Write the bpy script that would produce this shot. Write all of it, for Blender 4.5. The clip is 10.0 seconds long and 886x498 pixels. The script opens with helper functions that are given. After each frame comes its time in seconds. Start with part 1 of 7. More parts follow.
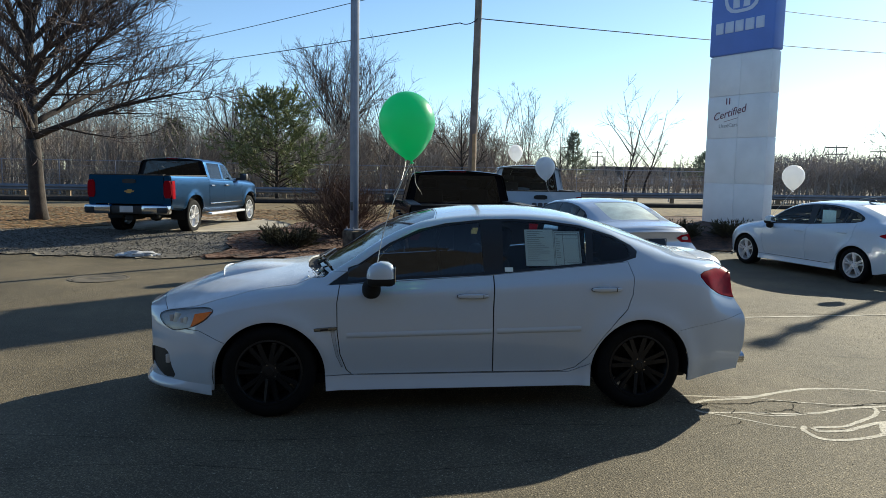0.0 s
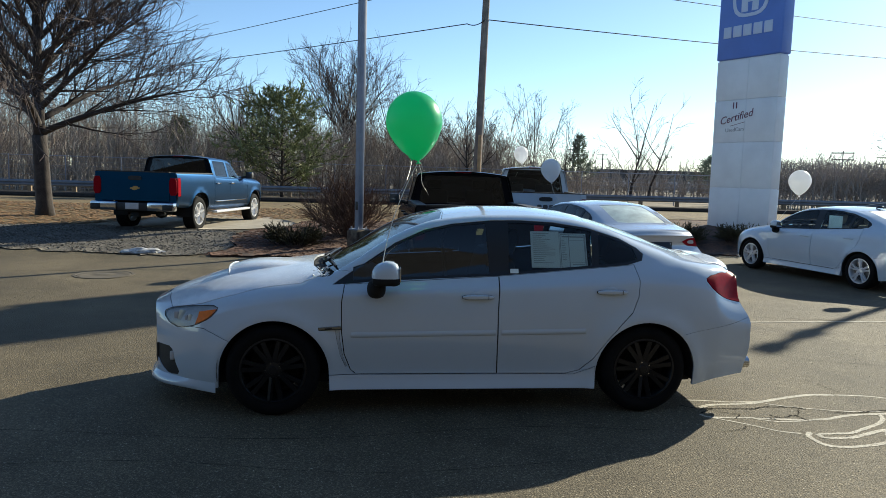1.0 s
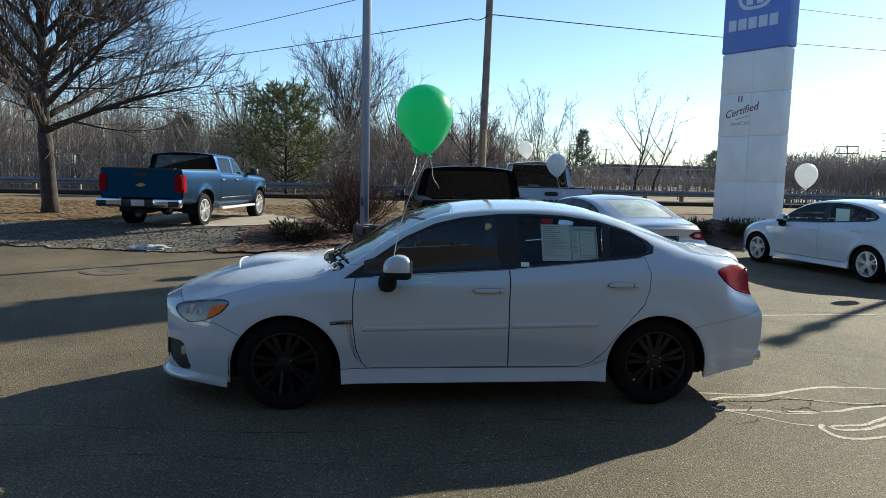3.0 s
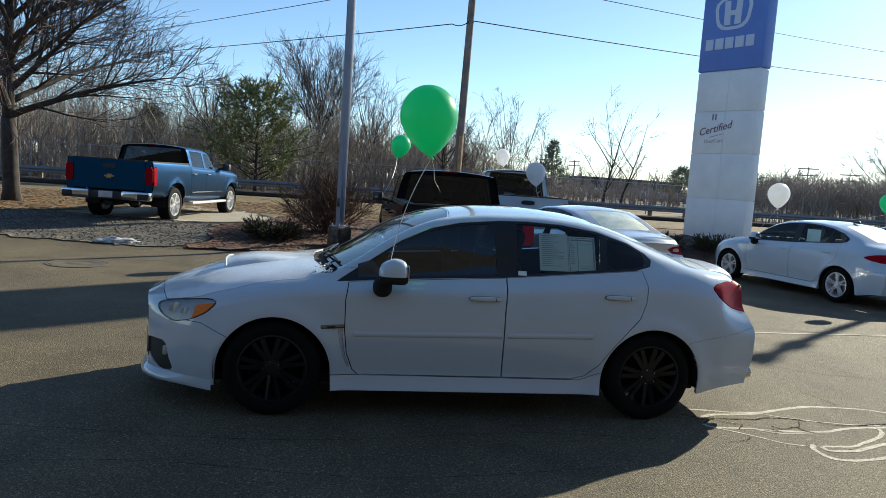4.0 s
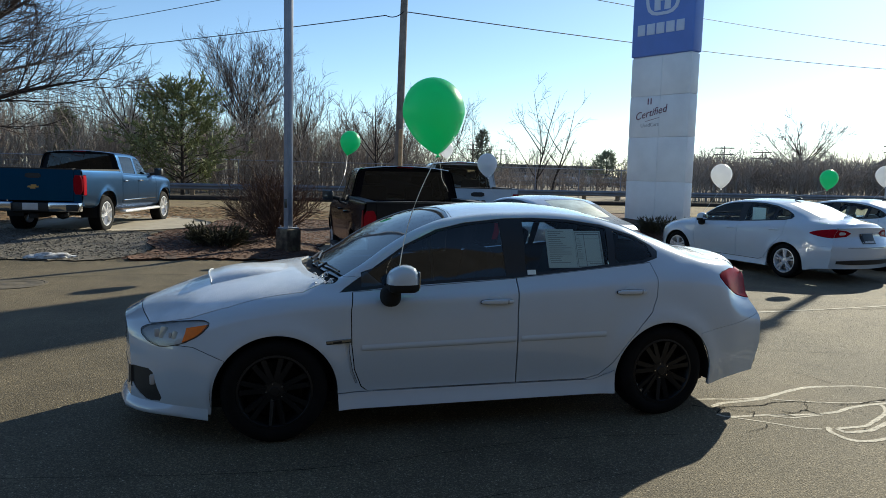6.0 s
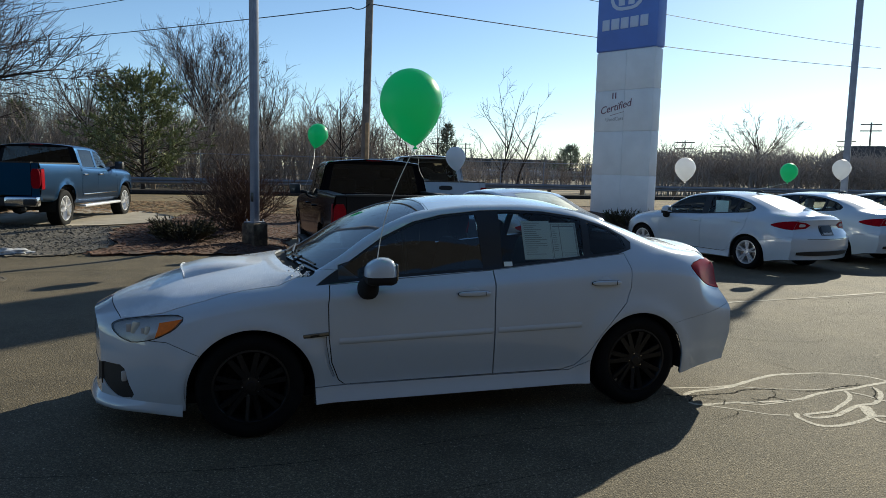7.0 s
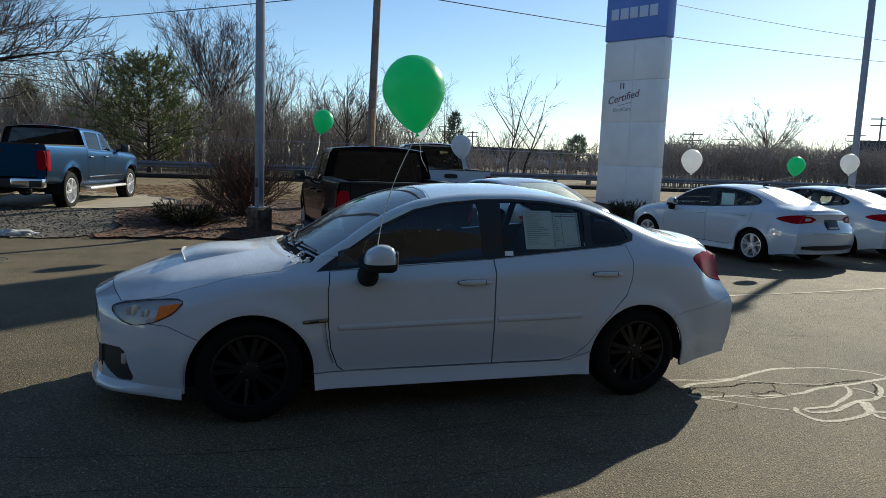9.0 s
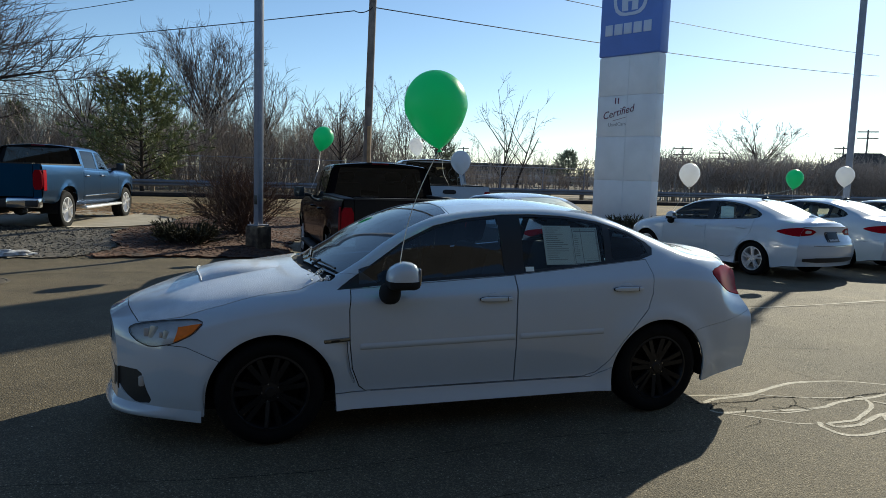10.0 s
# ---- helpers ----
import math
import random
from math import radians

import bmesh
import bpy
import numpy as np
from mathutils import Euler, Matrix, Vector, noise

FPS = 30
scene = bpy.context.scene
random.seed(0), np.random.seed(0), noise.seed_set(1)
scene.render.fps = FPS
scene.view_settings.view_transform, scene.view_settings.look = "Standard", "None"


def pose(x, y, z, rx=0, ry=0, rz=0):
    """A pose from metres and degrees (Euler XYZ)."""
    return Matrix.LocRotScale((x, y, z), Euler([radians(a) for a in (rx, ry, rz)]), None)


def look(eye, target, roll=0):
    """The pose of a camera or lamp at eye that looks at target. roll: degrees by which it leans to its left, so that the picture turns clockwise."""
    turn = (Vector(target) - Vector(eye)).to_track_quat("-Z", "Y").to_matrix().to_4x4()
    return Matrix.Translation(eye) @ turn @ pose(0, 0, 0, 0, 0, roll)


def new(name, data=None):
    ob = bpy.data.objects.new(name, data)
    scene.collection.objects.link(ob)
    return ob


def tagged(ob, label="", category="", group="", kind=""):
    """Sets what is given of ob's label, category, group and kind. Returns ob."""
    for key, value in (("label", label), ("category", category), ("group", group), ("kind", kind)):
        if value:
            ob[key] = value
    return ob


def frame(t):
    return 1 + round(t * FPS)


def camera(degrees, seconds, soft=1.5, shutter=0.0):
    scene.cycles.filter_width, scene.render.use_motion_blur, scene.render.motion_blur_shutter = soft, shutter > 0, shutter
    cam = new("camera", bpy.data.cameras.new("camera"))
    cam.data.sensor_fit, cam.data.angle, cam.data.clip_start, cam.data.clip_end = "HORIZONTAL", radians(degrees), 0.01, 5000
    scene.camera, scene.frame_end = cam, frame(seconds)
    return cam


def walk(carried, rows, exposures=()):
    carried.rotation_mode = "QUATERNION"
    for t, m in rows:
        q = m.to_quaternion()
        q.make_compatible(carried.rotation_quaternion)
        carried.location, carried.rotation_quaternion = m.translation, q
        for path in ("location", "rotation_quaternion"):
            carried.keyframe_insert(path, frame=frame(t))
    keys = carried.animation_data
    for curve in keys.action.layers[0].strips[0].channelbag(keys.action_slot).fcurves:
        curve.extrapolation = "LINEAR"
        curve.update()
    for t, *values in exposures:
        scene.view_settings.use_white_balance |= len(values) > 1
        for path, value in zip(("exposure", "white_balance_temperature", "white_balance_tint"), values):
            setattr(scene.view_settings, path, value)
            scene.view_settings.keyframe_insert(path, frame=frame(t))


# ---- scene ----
cam = camera(63.6, 10.0, 0.8)
PATH = [
    (0, (-0.775, -5.759, 1.692), (-0.518, -3.786, 1.484), 1.0),
    (0.5, (-0.767, -5.742, 1.682), (-0.515, -3.768, 1.478), 1.7),
    (1, (-0.785, -5.747, 1.689), (-0.539, -3.773, 1.483), 1.7),
    (1.5, (-0.783, -5.742, 1.682), (-0.529, -3.769, 1.482), 1.4),
    (2, (-0.77, -5.732, 1.684), (-0.525, -3.758, 1.47), 1.0),
    (2.5, (-0.775, -5.735, 1.685), (-0.537, -3.76, 1.472), 1.3),
    (2.7, (-0.789, -5.752, 1.68), (-0.558, -3.778, 1.461), 1.2),
    (3.8, (-1.008, -5.62, 1.654), (-0.698, -3.654, 1.452), 3.5),
    (4, (-1.037, -5.58, 1.65), (-0.704, -3.618, 1.451), 3.9),
    (4.5, (-1.105, -5.37, 1.627), (-0.752, -3.412, 1.424), 1.7),
    (5, (-1.207, -5.198, 1.629), (-0.827, -3.245, 1.43), 1.9),
    (5.5, (-1.34, -5.174, 1.639), (-0.931, -3.229, 1.417), 3.1),
    (6, (-1.475, -5.192, 1.665), (-0.95, -3.274, 1.454), 1.4),
    (6.2, (-1.555, -5.169, 1.644), (-0.966, -3.27, 1.431), 0.8),
    (7.3, (-1.535, -5.16, 1.653), (-0.915, -3.272, 1.427), 1.4),
    (7.5, (-1.522, -5.165, 1.655), (-0.904, -3.277, 1.43), 1.3),
    (8, (-1.507, -5.157, 1.651), (-0.903, -3.266, 1.409), 0.9),
    (8.5, (-1.506, -5.169, 1.653), (-0.909, -3.277, 1.406), 1.0),
    (9, (-1.517, -5.16, 1.649), (-0.912, -3.271, 1.391), 2.3),
    (9.5, (-1.604, -5.117, 1.652), (-0.973, -3.238, 1.391), 1.8),
    (10, (-1.682, -5.046, 1.639), (-1.053, -3.16, 1.426), 1.8),
]
walk(cam, [(t, look(e, a, r)) for t, e, a, r in PATH], [(0, 0.78, 6200, 3), (2.7, 0.78, 6200, 3), (5.5, 0.71, 6200, 3), (6.2, 0.58, 6200, 3), (7.5, 0.34, 6200, 3), (10, 0.37, 6200, 3)])

# ---- world, sun ----
SUN_AZ, SUN_EL = 51.4, 25.0          # degrees clockwise from +y, and above the horizon
scene.view_settings.exposure = 0.0
world = bpy.data.worlds.new("sky")
scene.world = world
world.use_nodes = True
wt = world.node_tree
wt.nodes.clear()
sky = wt.nodes.new("ShaderNodeTexSky")
sky.sky_type, sky.sun_disc = "NISHITA", False
sky.sun_elevation, sky.sun_rotation = radians(SUN_EL), radians(SUN_AZ)
sky.altitude, sky.air_density, sky.dust_density, sky.ozone_density = 100, 0.8, 0.2, 2.5
bg = wt.nodes.new("ShaderNodeBackground")
bg.inputs["Strength"].default_value = 0.098
wo = wt.nodes.new("ShaderNodeOutputWorld")
wt.links.new(sky.outputs[0], bg.inputs[0])
wt.links.new(bg.outputs[0], wo.inputs[0])
sun_data = bpy.data.lights.new("sun", "SUN")
sun_data.energy, sun_data.angle, sun_data.color = 5.0, radians(0.55), (1.0, 0.885, 0.70)
sun = new("sun", sun_data)
toward = Vector((math.sin(radians(SUN_AZ)) * math.cos(radians(SUN_EL)), math.cos(radians(SUN_AZ)) * math.cos(radians(SUN_EL)), math.sin(radians(SUN_EL))))
sun.matrix_world = Matrix.Translation(toward * 60) @ toward.to_track_quat("Z", "Y").to_matrix().to_4x4()

# ---- materials ----
MATS = {}


def mat(name, base, rough=0.6, metal=0.0, coat=0.0, vary=0.12, scale=6.0, fine=120.0, bump=0.0, bump_scale=80.0, spec=0.5,
        second=None, second_scale=1.0, second_sharp=0.08, second_at=0.55, island=0.0, emit=None, speck=None, speck_scale=160.0, speck_at=0.62, cells=None):
    """A surface with two scales of colour variation, an optional second colour in patches, and fine relief."""
    if name in MATS:
        return MATS[name]
    m = bpy.data.materials.new(name)
    MATS[name] = m
    m.use_nodes = True
    t = m.node_tree
    t.nodes.clear()
    n, ln = t.nodes.new, t.links.new
    out, b = n("ShaderNodeOutputMaterial"), n("ShaderNodeBsdfPrincipled")
    ln(b.outputs[0], out.inputs[0])
    b.inputs["Roughness"].default_value, b.inputs["Metallic"].default_value = rough, metal
    b.inputs["Coat Weight"].default_value, b.inputs["Coat Roughness"].default_value = coat, 0.04
    b.inputs["Specular IOR Level"].default_value = spec
    pos = n("ShaderNodeNewGeometry")

    def noise_at(s, detail=5.0):
        x = n("ShaderNodeTexNoise")
        x.inputs["Scale"].default_value, x.inputs["Detail"].default_value = s, detail
        ln(pos.outputs["Position"], x.inputs["Vector"])
        return x.outputs["Fac"]

    def ramp(fac, stops):
        r = n("ShaderNodeValToRGB")
        ln(fac, r.inputs[0])
        els = r.color_ramp.elements
        while len(els) < len(stops):
            els.new(0.5)
        for e, (p, c) in zip(els, stops):
            e.position, e.color = p, (*c, 1)
        return r.outputs[0]

    def blend(a, c, fac, kind="MIX"):
        x = n("ShaderNodeMix")
        x.data_type, x.blend_type = "RGBA", kind
        if isinstance(fac, float):
            x.inputs[0].default_value = fac
        else:
            ln(fac, x.inputs[0])
        for socket, v in ((x.inputs[6], a), (x.inputs[7], c)):
            if isinstance(v, tuple):
                socket.default_value = (*v, 1)
            else:
                ln(v, socket)
        return x.outputs[2]

    lo, hi = tuple(c * (1 - vary) for c in base), tuple(min(1, c * (1 + vary)) for c in base)
    col = ramp(noise_at(scale), [(0.3, lo), (0.7, hi)])
    if second:
        mask = ramp(noise_at(second_scale), [(second_at - second_sharp, (0, 0, 0)), (second_at + second_sharp, (1, 1, 1))])
        col = blend(col, ramp(noise_at(scale * 1.7), [(0.3, tuple(c * (1 - vary) for c in second)), (0.7, tuple(min(1, c * (1 + vary)) for c in second))]), mask)
    grain = ramp(noise_at(fine, 3.0), [(0.25, (1 - vary,) * 3), (0.75, (1, 1, 1))])
    col = blend(col, grain, 1.0, "MULTIPLY")
    if speck:
        dots = ramp(noise_at(speck_scale, 2.0), [(speck_at, (0, 0, 0)), (speck_at + .05, (1, 1, 1))])
        col = blend(col, speck, dots)
    if cells:
        x = n("ShaderNodeTexVoronoi")
        x.inputs["Scale"].default_value = cells[0]
        ln(pos.outputs["Position"], x.inputs["Vector"])
        sp = n("ShaderNodeSeparateColor")
        ln(x.outputs["Color"], sp.inputs[0])
        lo_, hi_, top_ = cells[1:]
        col = blend(col, ramp(sp.outputs[0], [(0.0, (lo_,) * 3), (.5, (.5 * (lo_ + hi_),) * 3), (.86, (hi_,) * 3), (.90, (top_,) * 3)]), 1.0, "MULTIPLY")
    if island:
        pick = ramp(pos.outputs["Random Per Island"], [(0.0, (1 - island,) * 3), (1.0, (1, 1, 1))])
        col = blend(col, pick, 1.0, "MULTIPLY")
    ln(col, b.inputs["Base Color"])
    if bump:
        bp = n("ShaderNodeBump")
        bp.inputs["Strength"].default_value, bp.inputs["Distance"].default_value = min(1.0, bump), 0.01
        ln(noise_at(bump_scale, 6.0), bp.inputs["Height"])
        ln(bp.outputs[0], b.inputs["Normal"])
    if emit:
        b.inputs["Emission Color"].default_value, b.inputs["Emission Strength"].default_value = (*emit[:3], 1), emit[3]
    return m


def glass_mat(name, tint, rough=0.0, ior=1.52):
    """A thin tinted pane: it lets tinted light through and mirrors by Fresnel."""
    if name in MATS:
        return MATS[name]
    m = bpy.data.materials.new(name)
    MATS[name] = m
    m.use_nodes = True
    t = m.node_tree
    t.nodes.clear()
    out, mix, tr, gl, fr = (t.nodes.new("ShaderNode" + k) for k in ("OutputMaterial", "MixShader", "BsdfTransparent", "BsdfGlossy", "Fresnel"))
    tr.inputs[0].default_value = (*tint, 1)
    gl.inputs["Roughness"].default_value = rough
    fr.inputs["IOR"].default_value = ior
    t.links.new(fr.outputs[0], mix.inputs[0])
    t.links.new(tr.outputs[0], mix.inputs[1])
    t.links.new(gl.outputs[0], mix.inputs[2])
    t.links.new(mix.outputs[0], out.inputs[0])
    return m


# ---- building tools ----
def empty(name, m, label, category, group="", kind=""):
    ob = new(name)
    ob.matrix_world = m
    return tagged(ob, label, category, group, kind)


def from_arrays(name, verts, faces, material, parent=None, label="", smooth=False, normals=None):
    me = bpy.data.meshes.new(name)
    me.from_pydata([tuple(map(float, v)) for v in verts], [], [tuple(map(int, f)) for f in faces])
    me.update()
    for mm in material if isinstance(material, (list, tuple)) else [material]:
        me.materials.append(mm)
    if smooth or normals is not None:
        me.shade_smooth()
    if normals is not None:
        me.normals_split_custom_set_from_vertices([tuple(map(float, v)) for v in normals])
    ob = new(name, me)
    if parent is not None:
        ob.parent = parent
    if label:
        ob["label"] = label
    return ob


def part(name, bm, material, parent=None, label="", smooth=True, angle=40):
    """Links a bmesh as one mesh object under a thing or a part."""
    bmesh.ops.recalc_face_normals(bm, faces=bm.faces)
    if smooth:
        lim = math.cos(radians(angle))
        for e in bm.edges:
            if len(e.link_faces) == 2 and e.link_faces[0].normal.dot(e.link_faces[1].normal) < lim:
                e.smooth = False
        for f in bm.faces:
            f.smooth = True
    me = bpy.data.meshes.new(name)
    bm.to_mesh(me)
    bm.free()
    me.materials.append(material)
    ob = new(name, me)
    if parent is not None:
        ob.parent = parent
    if label:
        ob["label"] = label
    return ob


def box(bm, lo, hi, bevel=0.0, m=None, segments=2):
    """Adds a box with rounded edges to a bmesh."""
    size, mid = [h - l for l, h in zip(lo, hi)], [(h + l) / 2 for l, h in zip(lo, hi)]
    mm = (m or Matrix()) @ Matrix.Translation(mid) @ Matrix.Diagonal((*size, 1))
    made = bmesh.ops.create_cube(bm, size=1.0, matrix=mm)["verts"]
    if bevel:
        edges = list({e for v in made for e in v.link_edges})
        bmesh.ops.bevel(bm, geom=edges, offset=min(bevel, 0.45 * min(size)), segments=segments, profile=0.5, affect="EDGES")
    return bm


def rod(bm, a, b, r0, r1=None, sides=10, cap=True):
    """Adds a tapered rod from a to b."""
    a, b = Vector(a), Vector(b)
    d = b - a
    mm = Matrix.Translation((a + b) / 2) @ d.to_track_quat("Z", "Y").to_matrix().to_4x4()
    bmesh.ops.create_cone(bm, cap_ends=cap, segments=sides, radius1=r0, radius2=r0 if r1 is None else r1, depth=d.length, matrix=mm)
    return bm


def lathe(bm, profile, segments=32, m=None, close=False):
    """Turns a profile of (radius, height) round the local y axis."""
    m = m or Matrix()
    rings = []
    for r, h in profile:
        rings.append([bm.verts.new(m @ Vector((r * math.cos(2 * math.pi * k / segments), h, r * math.sin(2 * math.pi * k / segments)))) for k in range(segments)])
    pairs = list(zip(rings, rings[1:])) + ([(rings[-1], rings[0])] if close else [])
    for p, q in pairs:
        for k in range(segments):
            bm.faces.new((p[k], p[(k + 1) % segments], q[(k + 1) % segments], q[k]))
    return bm


def prism(bm, outline, lo, hi, m=None, axis="y"):
    """A flat outline of (a, b) given thickness along an axis."""
    m = m or Matrix()

    def at(a, b, c):
        return m @ Vector({"y": (a, c, b), "z": (a, b, c), "x": (c, a, b)}[axis])
    p, q = [bm.verts.new(at(a, b, lo)) for a, b in outline], [bm.verts.new(at(a, b, hi)) for a, b in outline]
    bm.faces.new(p)
    bm.faces.new(q[::-1])
    for k in range(len(p)):
        bm.faces.new((p[k], p[k - 1], q[k - 1], q[k]))
    return bm


def tube_mesh(paths, sides=5):
    """Verts and faces of tapered tubes; a path is a list of (point, radius)."""
    verts, faces = [], []
    ang = [2 * math.pi * k / sides for k in range(sides)]
    for path in paths:
        base, n = len(verts), len(path)
        for k, (p, r) in enumerate(path):
            p = Vector(p)
            d = Vector(path[min(k + 1, n - 1)][0]) - Vector(path[max(k - 1, 0)][0])
            d.normalize()
            a = d.cross((0, 0, 1) if abs(d.z) < 0.9 else (1, 0, 0)).normalized()
            b = d.cross(a)
            for t in ang:
                verts.append(tuple(p + (a * math.cos(t) + b * math.sin(t)) * r))
        for k in range(n - 1):
            for s in range(sides):
                i, j = base + k * sides + s, base + k * sides + (s + 1) % sides
                faces.append((i, j, j + sides, i + sides))
        faces.append(tuple(base + s for s in range(sides))[::-1])
        faces.append(tuple(base + (n - 1) * sides + s for s in range(sides)))
    return verts, faces


def pchip(tab):
    """A smooth monotone curve through (x, value) pairs, for arrays."""
    x, y = np.array([p[0] for p in tab], float), np.array([p[1] for p in tab], float)
    h, d = np.diff(x), np.diff(y) / np.diff(x)
    s = np.zeros(len(x))
    s[0], s[-1] = d[0], d[-1]
    for k in range(1, len(x) - 1):
        if d[k - 1] * d[k] > 0:
            w1, w2 = 2 * h[k] + h[k - 1], h[k] + 2 * h[k - 1]
            s[k] = (w1 + w2) / (w1 / d[k - 1] + w2 / d[k])

    def f(q):
        q = np.clip(np.asarray(q, float), x[0], x[-1])
        k = np.clip(np.searchsorted(x, q) - 1, 0, len(x) - 2)
        t = (q - x[k]) / h[k]
        return (y[k] * (1 + 2 * t) * (1 - t) ** 2 + h[k] * s[k] * t * (1 - t) ** 2 + y[k + 1] * t * t * (3 - 2 * t) + h[k] * s[k + 1] * t * t * (t - 1))
    return f


def smooth01(a, b, x):
    t = np.clip((np.asarray(x, float) - a) / (b - a), 0, 1)
    return t * t * (3 - 2 * t)


def inside(poly, pts):
    """Which of the points lie in the polygon."""
    x, y = pts[:, 0], pts[:, 1]
    hit = np.zeros(len(pts), bool)
    px, py = poly[:, 0], poly[:, 1]
    for k in range(len(poly)):
        x0, y0, x1, y1 = px[k - 1], py[k - 1], px[k], py[k]
        if y0 == y1:
            continue
        cross = ((y0 > y) != (y1 > y)) & (x < (x1 - x0) * (y - y0) / (y1 - y0) + x0)
        hit ^= cross
    return hit


def dense(poly, step):
    """The closed outline with points no further apart than step."""
    out = []
    for k in range(len(poly)):
        a, b = np.array(poly[k - 1], float), np.array(poly[k], float)
        n = max(1, int(np.ceil(np.linalg.norm(b - a) / step)))
        out += [a + (b - a) * i / n for i in range(n)]
    return np.array(out)


def rounded(poly, rounds=2):
    """Corner cutting: a closed outline with soft corners."""
    p = np.array(poly, float)
    for _ in range(rounds):
        q = np.roll(p, -1, axis=0)
        p = np.stack([0.8 * p + 0.2 * q, 0.2 * p + 0.8 * q], 1).reshape(-1, 2)
    return p


# ---- the ground ----
def ground_z(x, y):
    """The lie of the land: a level lot that falls a little to the east and rises to the planted island."""
    x, y = np.asarray(x, float), np.asarray(y, float)
    fall = -.13 * smooth01(1.5, 5.5, y) * smooth01(-2.5, .8, x)
    rise = (.10 * smooth01(7.4, 9.0, y) + .11 * smooth01(9, 11.2, y) + .09 * smooth01(16, 22, y)) * (1 - smooth01(-1.2, .6, x) * (1 - smooth01(13, 17, y)))
    bed = .42 * smooth01(10.8, 13.3, y) * smooth01(6.5, 9.0, x) * (1 - smooth01(15, 18, x)) * (1 - smooth01(17, 20, y))
    far = -.12 * smooth01(18, 30, y)
    return fall * (1 - smooth01(16, 24, y)) + rise + bed + far


ASPHALT = mat("asphalt", (0.150, 0.120, 0.074), 0.84, spec=.34, vary=.28, scale=1.1, fine=45, bump=1.0, bump_scale=85, second=(0.112, 0.091, 0.057), second_scale=.4, second_sharp=.12, speck=(.30, .26, .19), speck_scale=60.0, speck_at=.64, cells=(150.0, .55, 1.2, 1.9))
GRAVEL = mat("gravel", (0.135, 0.118, 0.095), 0.9, vary=.35, scale=14, fine=60, bump=1.0, bump_scale=45, second=(.09, .08, .065), second_scale=1.3, cells=(38.0, .5, 1.3, 1.9))
MULCH = mat("bark_mulch", (0.13, 0.065, 0.040), 0.95, vary=.5, scale=18, fine=70, bump=1.0, bump_scale=40, second=(.045, .026, .02), second_scale=3)
DRY_GRASS = mat("dry_grass", (0.21, 0.145, 0.055), 0.95, vary=.5, scale=5, fine=40, bump=1.0, bump_scale=25, second=(.11, .075, .034), second_scale=1.3, second_sharp=.14)
CONCRETE = mat("concrete", (0.36, 0.315, 0.245), 0.85, vary=.15, scale=3, fine=90, bump=.3, bump_scale=90)
V, F = [], []
xs = np.concatenate([np.linspace(-400, -25, 14), np.linspace(-20, 22, 106), np.linspace(27, 400, 14)])
ys = np.concatenate([np.linspace(-60, -8, 8), np.linspace(-6, 34, 101), np.linspace(40, 600, 16)])
gx, gy = np.meshgrid(xs, ys, indexing="ij")
gz = ground_z(gx, gy)
n = len(ys)
for a in range(len(xs) - 1):
    for b in range(n - 1):
        F.append((a * n + b, (a + 1) * n + b, (a + 1) * n + b + 1, a * n + b + 1))
ground = tagged(from_arrays("ground", np.stack([gx.ravel(), gy.ravel(), gz.ravel()], 1), F, ASPHALT, smooth=True), "worn grey asphalt of a car lot", "asphalt", kind="structure")


def patch(name, outline, material, lift, label, category, rough=.06, step=.35, seed=1, edge=.03):
    """A sheet of another surface laid over the ground, with an uneven border and a turned-down edge."""
    from mathutils.geometry import delaunay_2d_cdt
    rng = random.Random(seed)
    p = dense(rounded(outline), step * .5)
    p = [(x + rng.uniform(-rough, rough), y + rng.uniform(-rough, rough)) for x, y in p]
    poly = np.array(p)
    lo, hi = poly.min(0), poly.max(0)
    gx, gy = np.meshgrid(np.arange(lo[0], hi[0], step), np.arange(lo[1], hi[1], step))
    g = np.stack([gx.ravel(), gy.ravel()], 1)
    g = g[inside(poly, g)]
    res = delaunay_2d_cdt([Vector(q) for q in [*map(tuple, poly), *map(tuple, g)]], [(k, (k + 1) % len(poly)) for k in range(len(poly))], [], 1, 1e-4)
    q = np.array([tuple(v) for v in res[0]])
    z = ground_z(q[:, 0], q[:, 1]) + lift
    V = [(*a, b) for a, b in zip(q, z)]
    F = [tuple(f) for f in res[2]]
    nb = len(V)
    V += [(x, y, float(ground_z(x, y)) - edge) for x, y in poly]
    F += [(k, (k + 1) % len(poly), nb + (k + 1) % len(poly), nb + k) for k in range(len(poly))]
    return tagged(from_arrays(name, V, F, material, smooth=True), label, category, kind="structure")


GRASS_AREA = [(-60, 12.2), (-8, 12.4), (-6, 15), (1.5, 14.5), (6, 15.5), (9, 12), (12, 11.5), (40, 14), (60, 27), (60, 31), (-60, 31)]
GRAVEL_AREA = [(-13, 9.1), (-8, 8.6), (-5.2, 8.1), (-3.7, 8.0), (-3.2, 8.9), (-3.4, 10.5), (-3.6, 11.6), (-7, 12.6), (-13, 12.9)]
MULCH_AREA = [(-3.7, 8.0), (-2, 8.05), (-.6, 8.15), (-.05, 8.9), (0.0, 11), (.9, 14), (1.3, 17), (-.8, 17.5), (-1.6, 16.0), (-2.3, 15.2), (-2.4, 13.4), (-3.2, 11.9), (-3.5, 10.4), (-3.1, 8.8)]
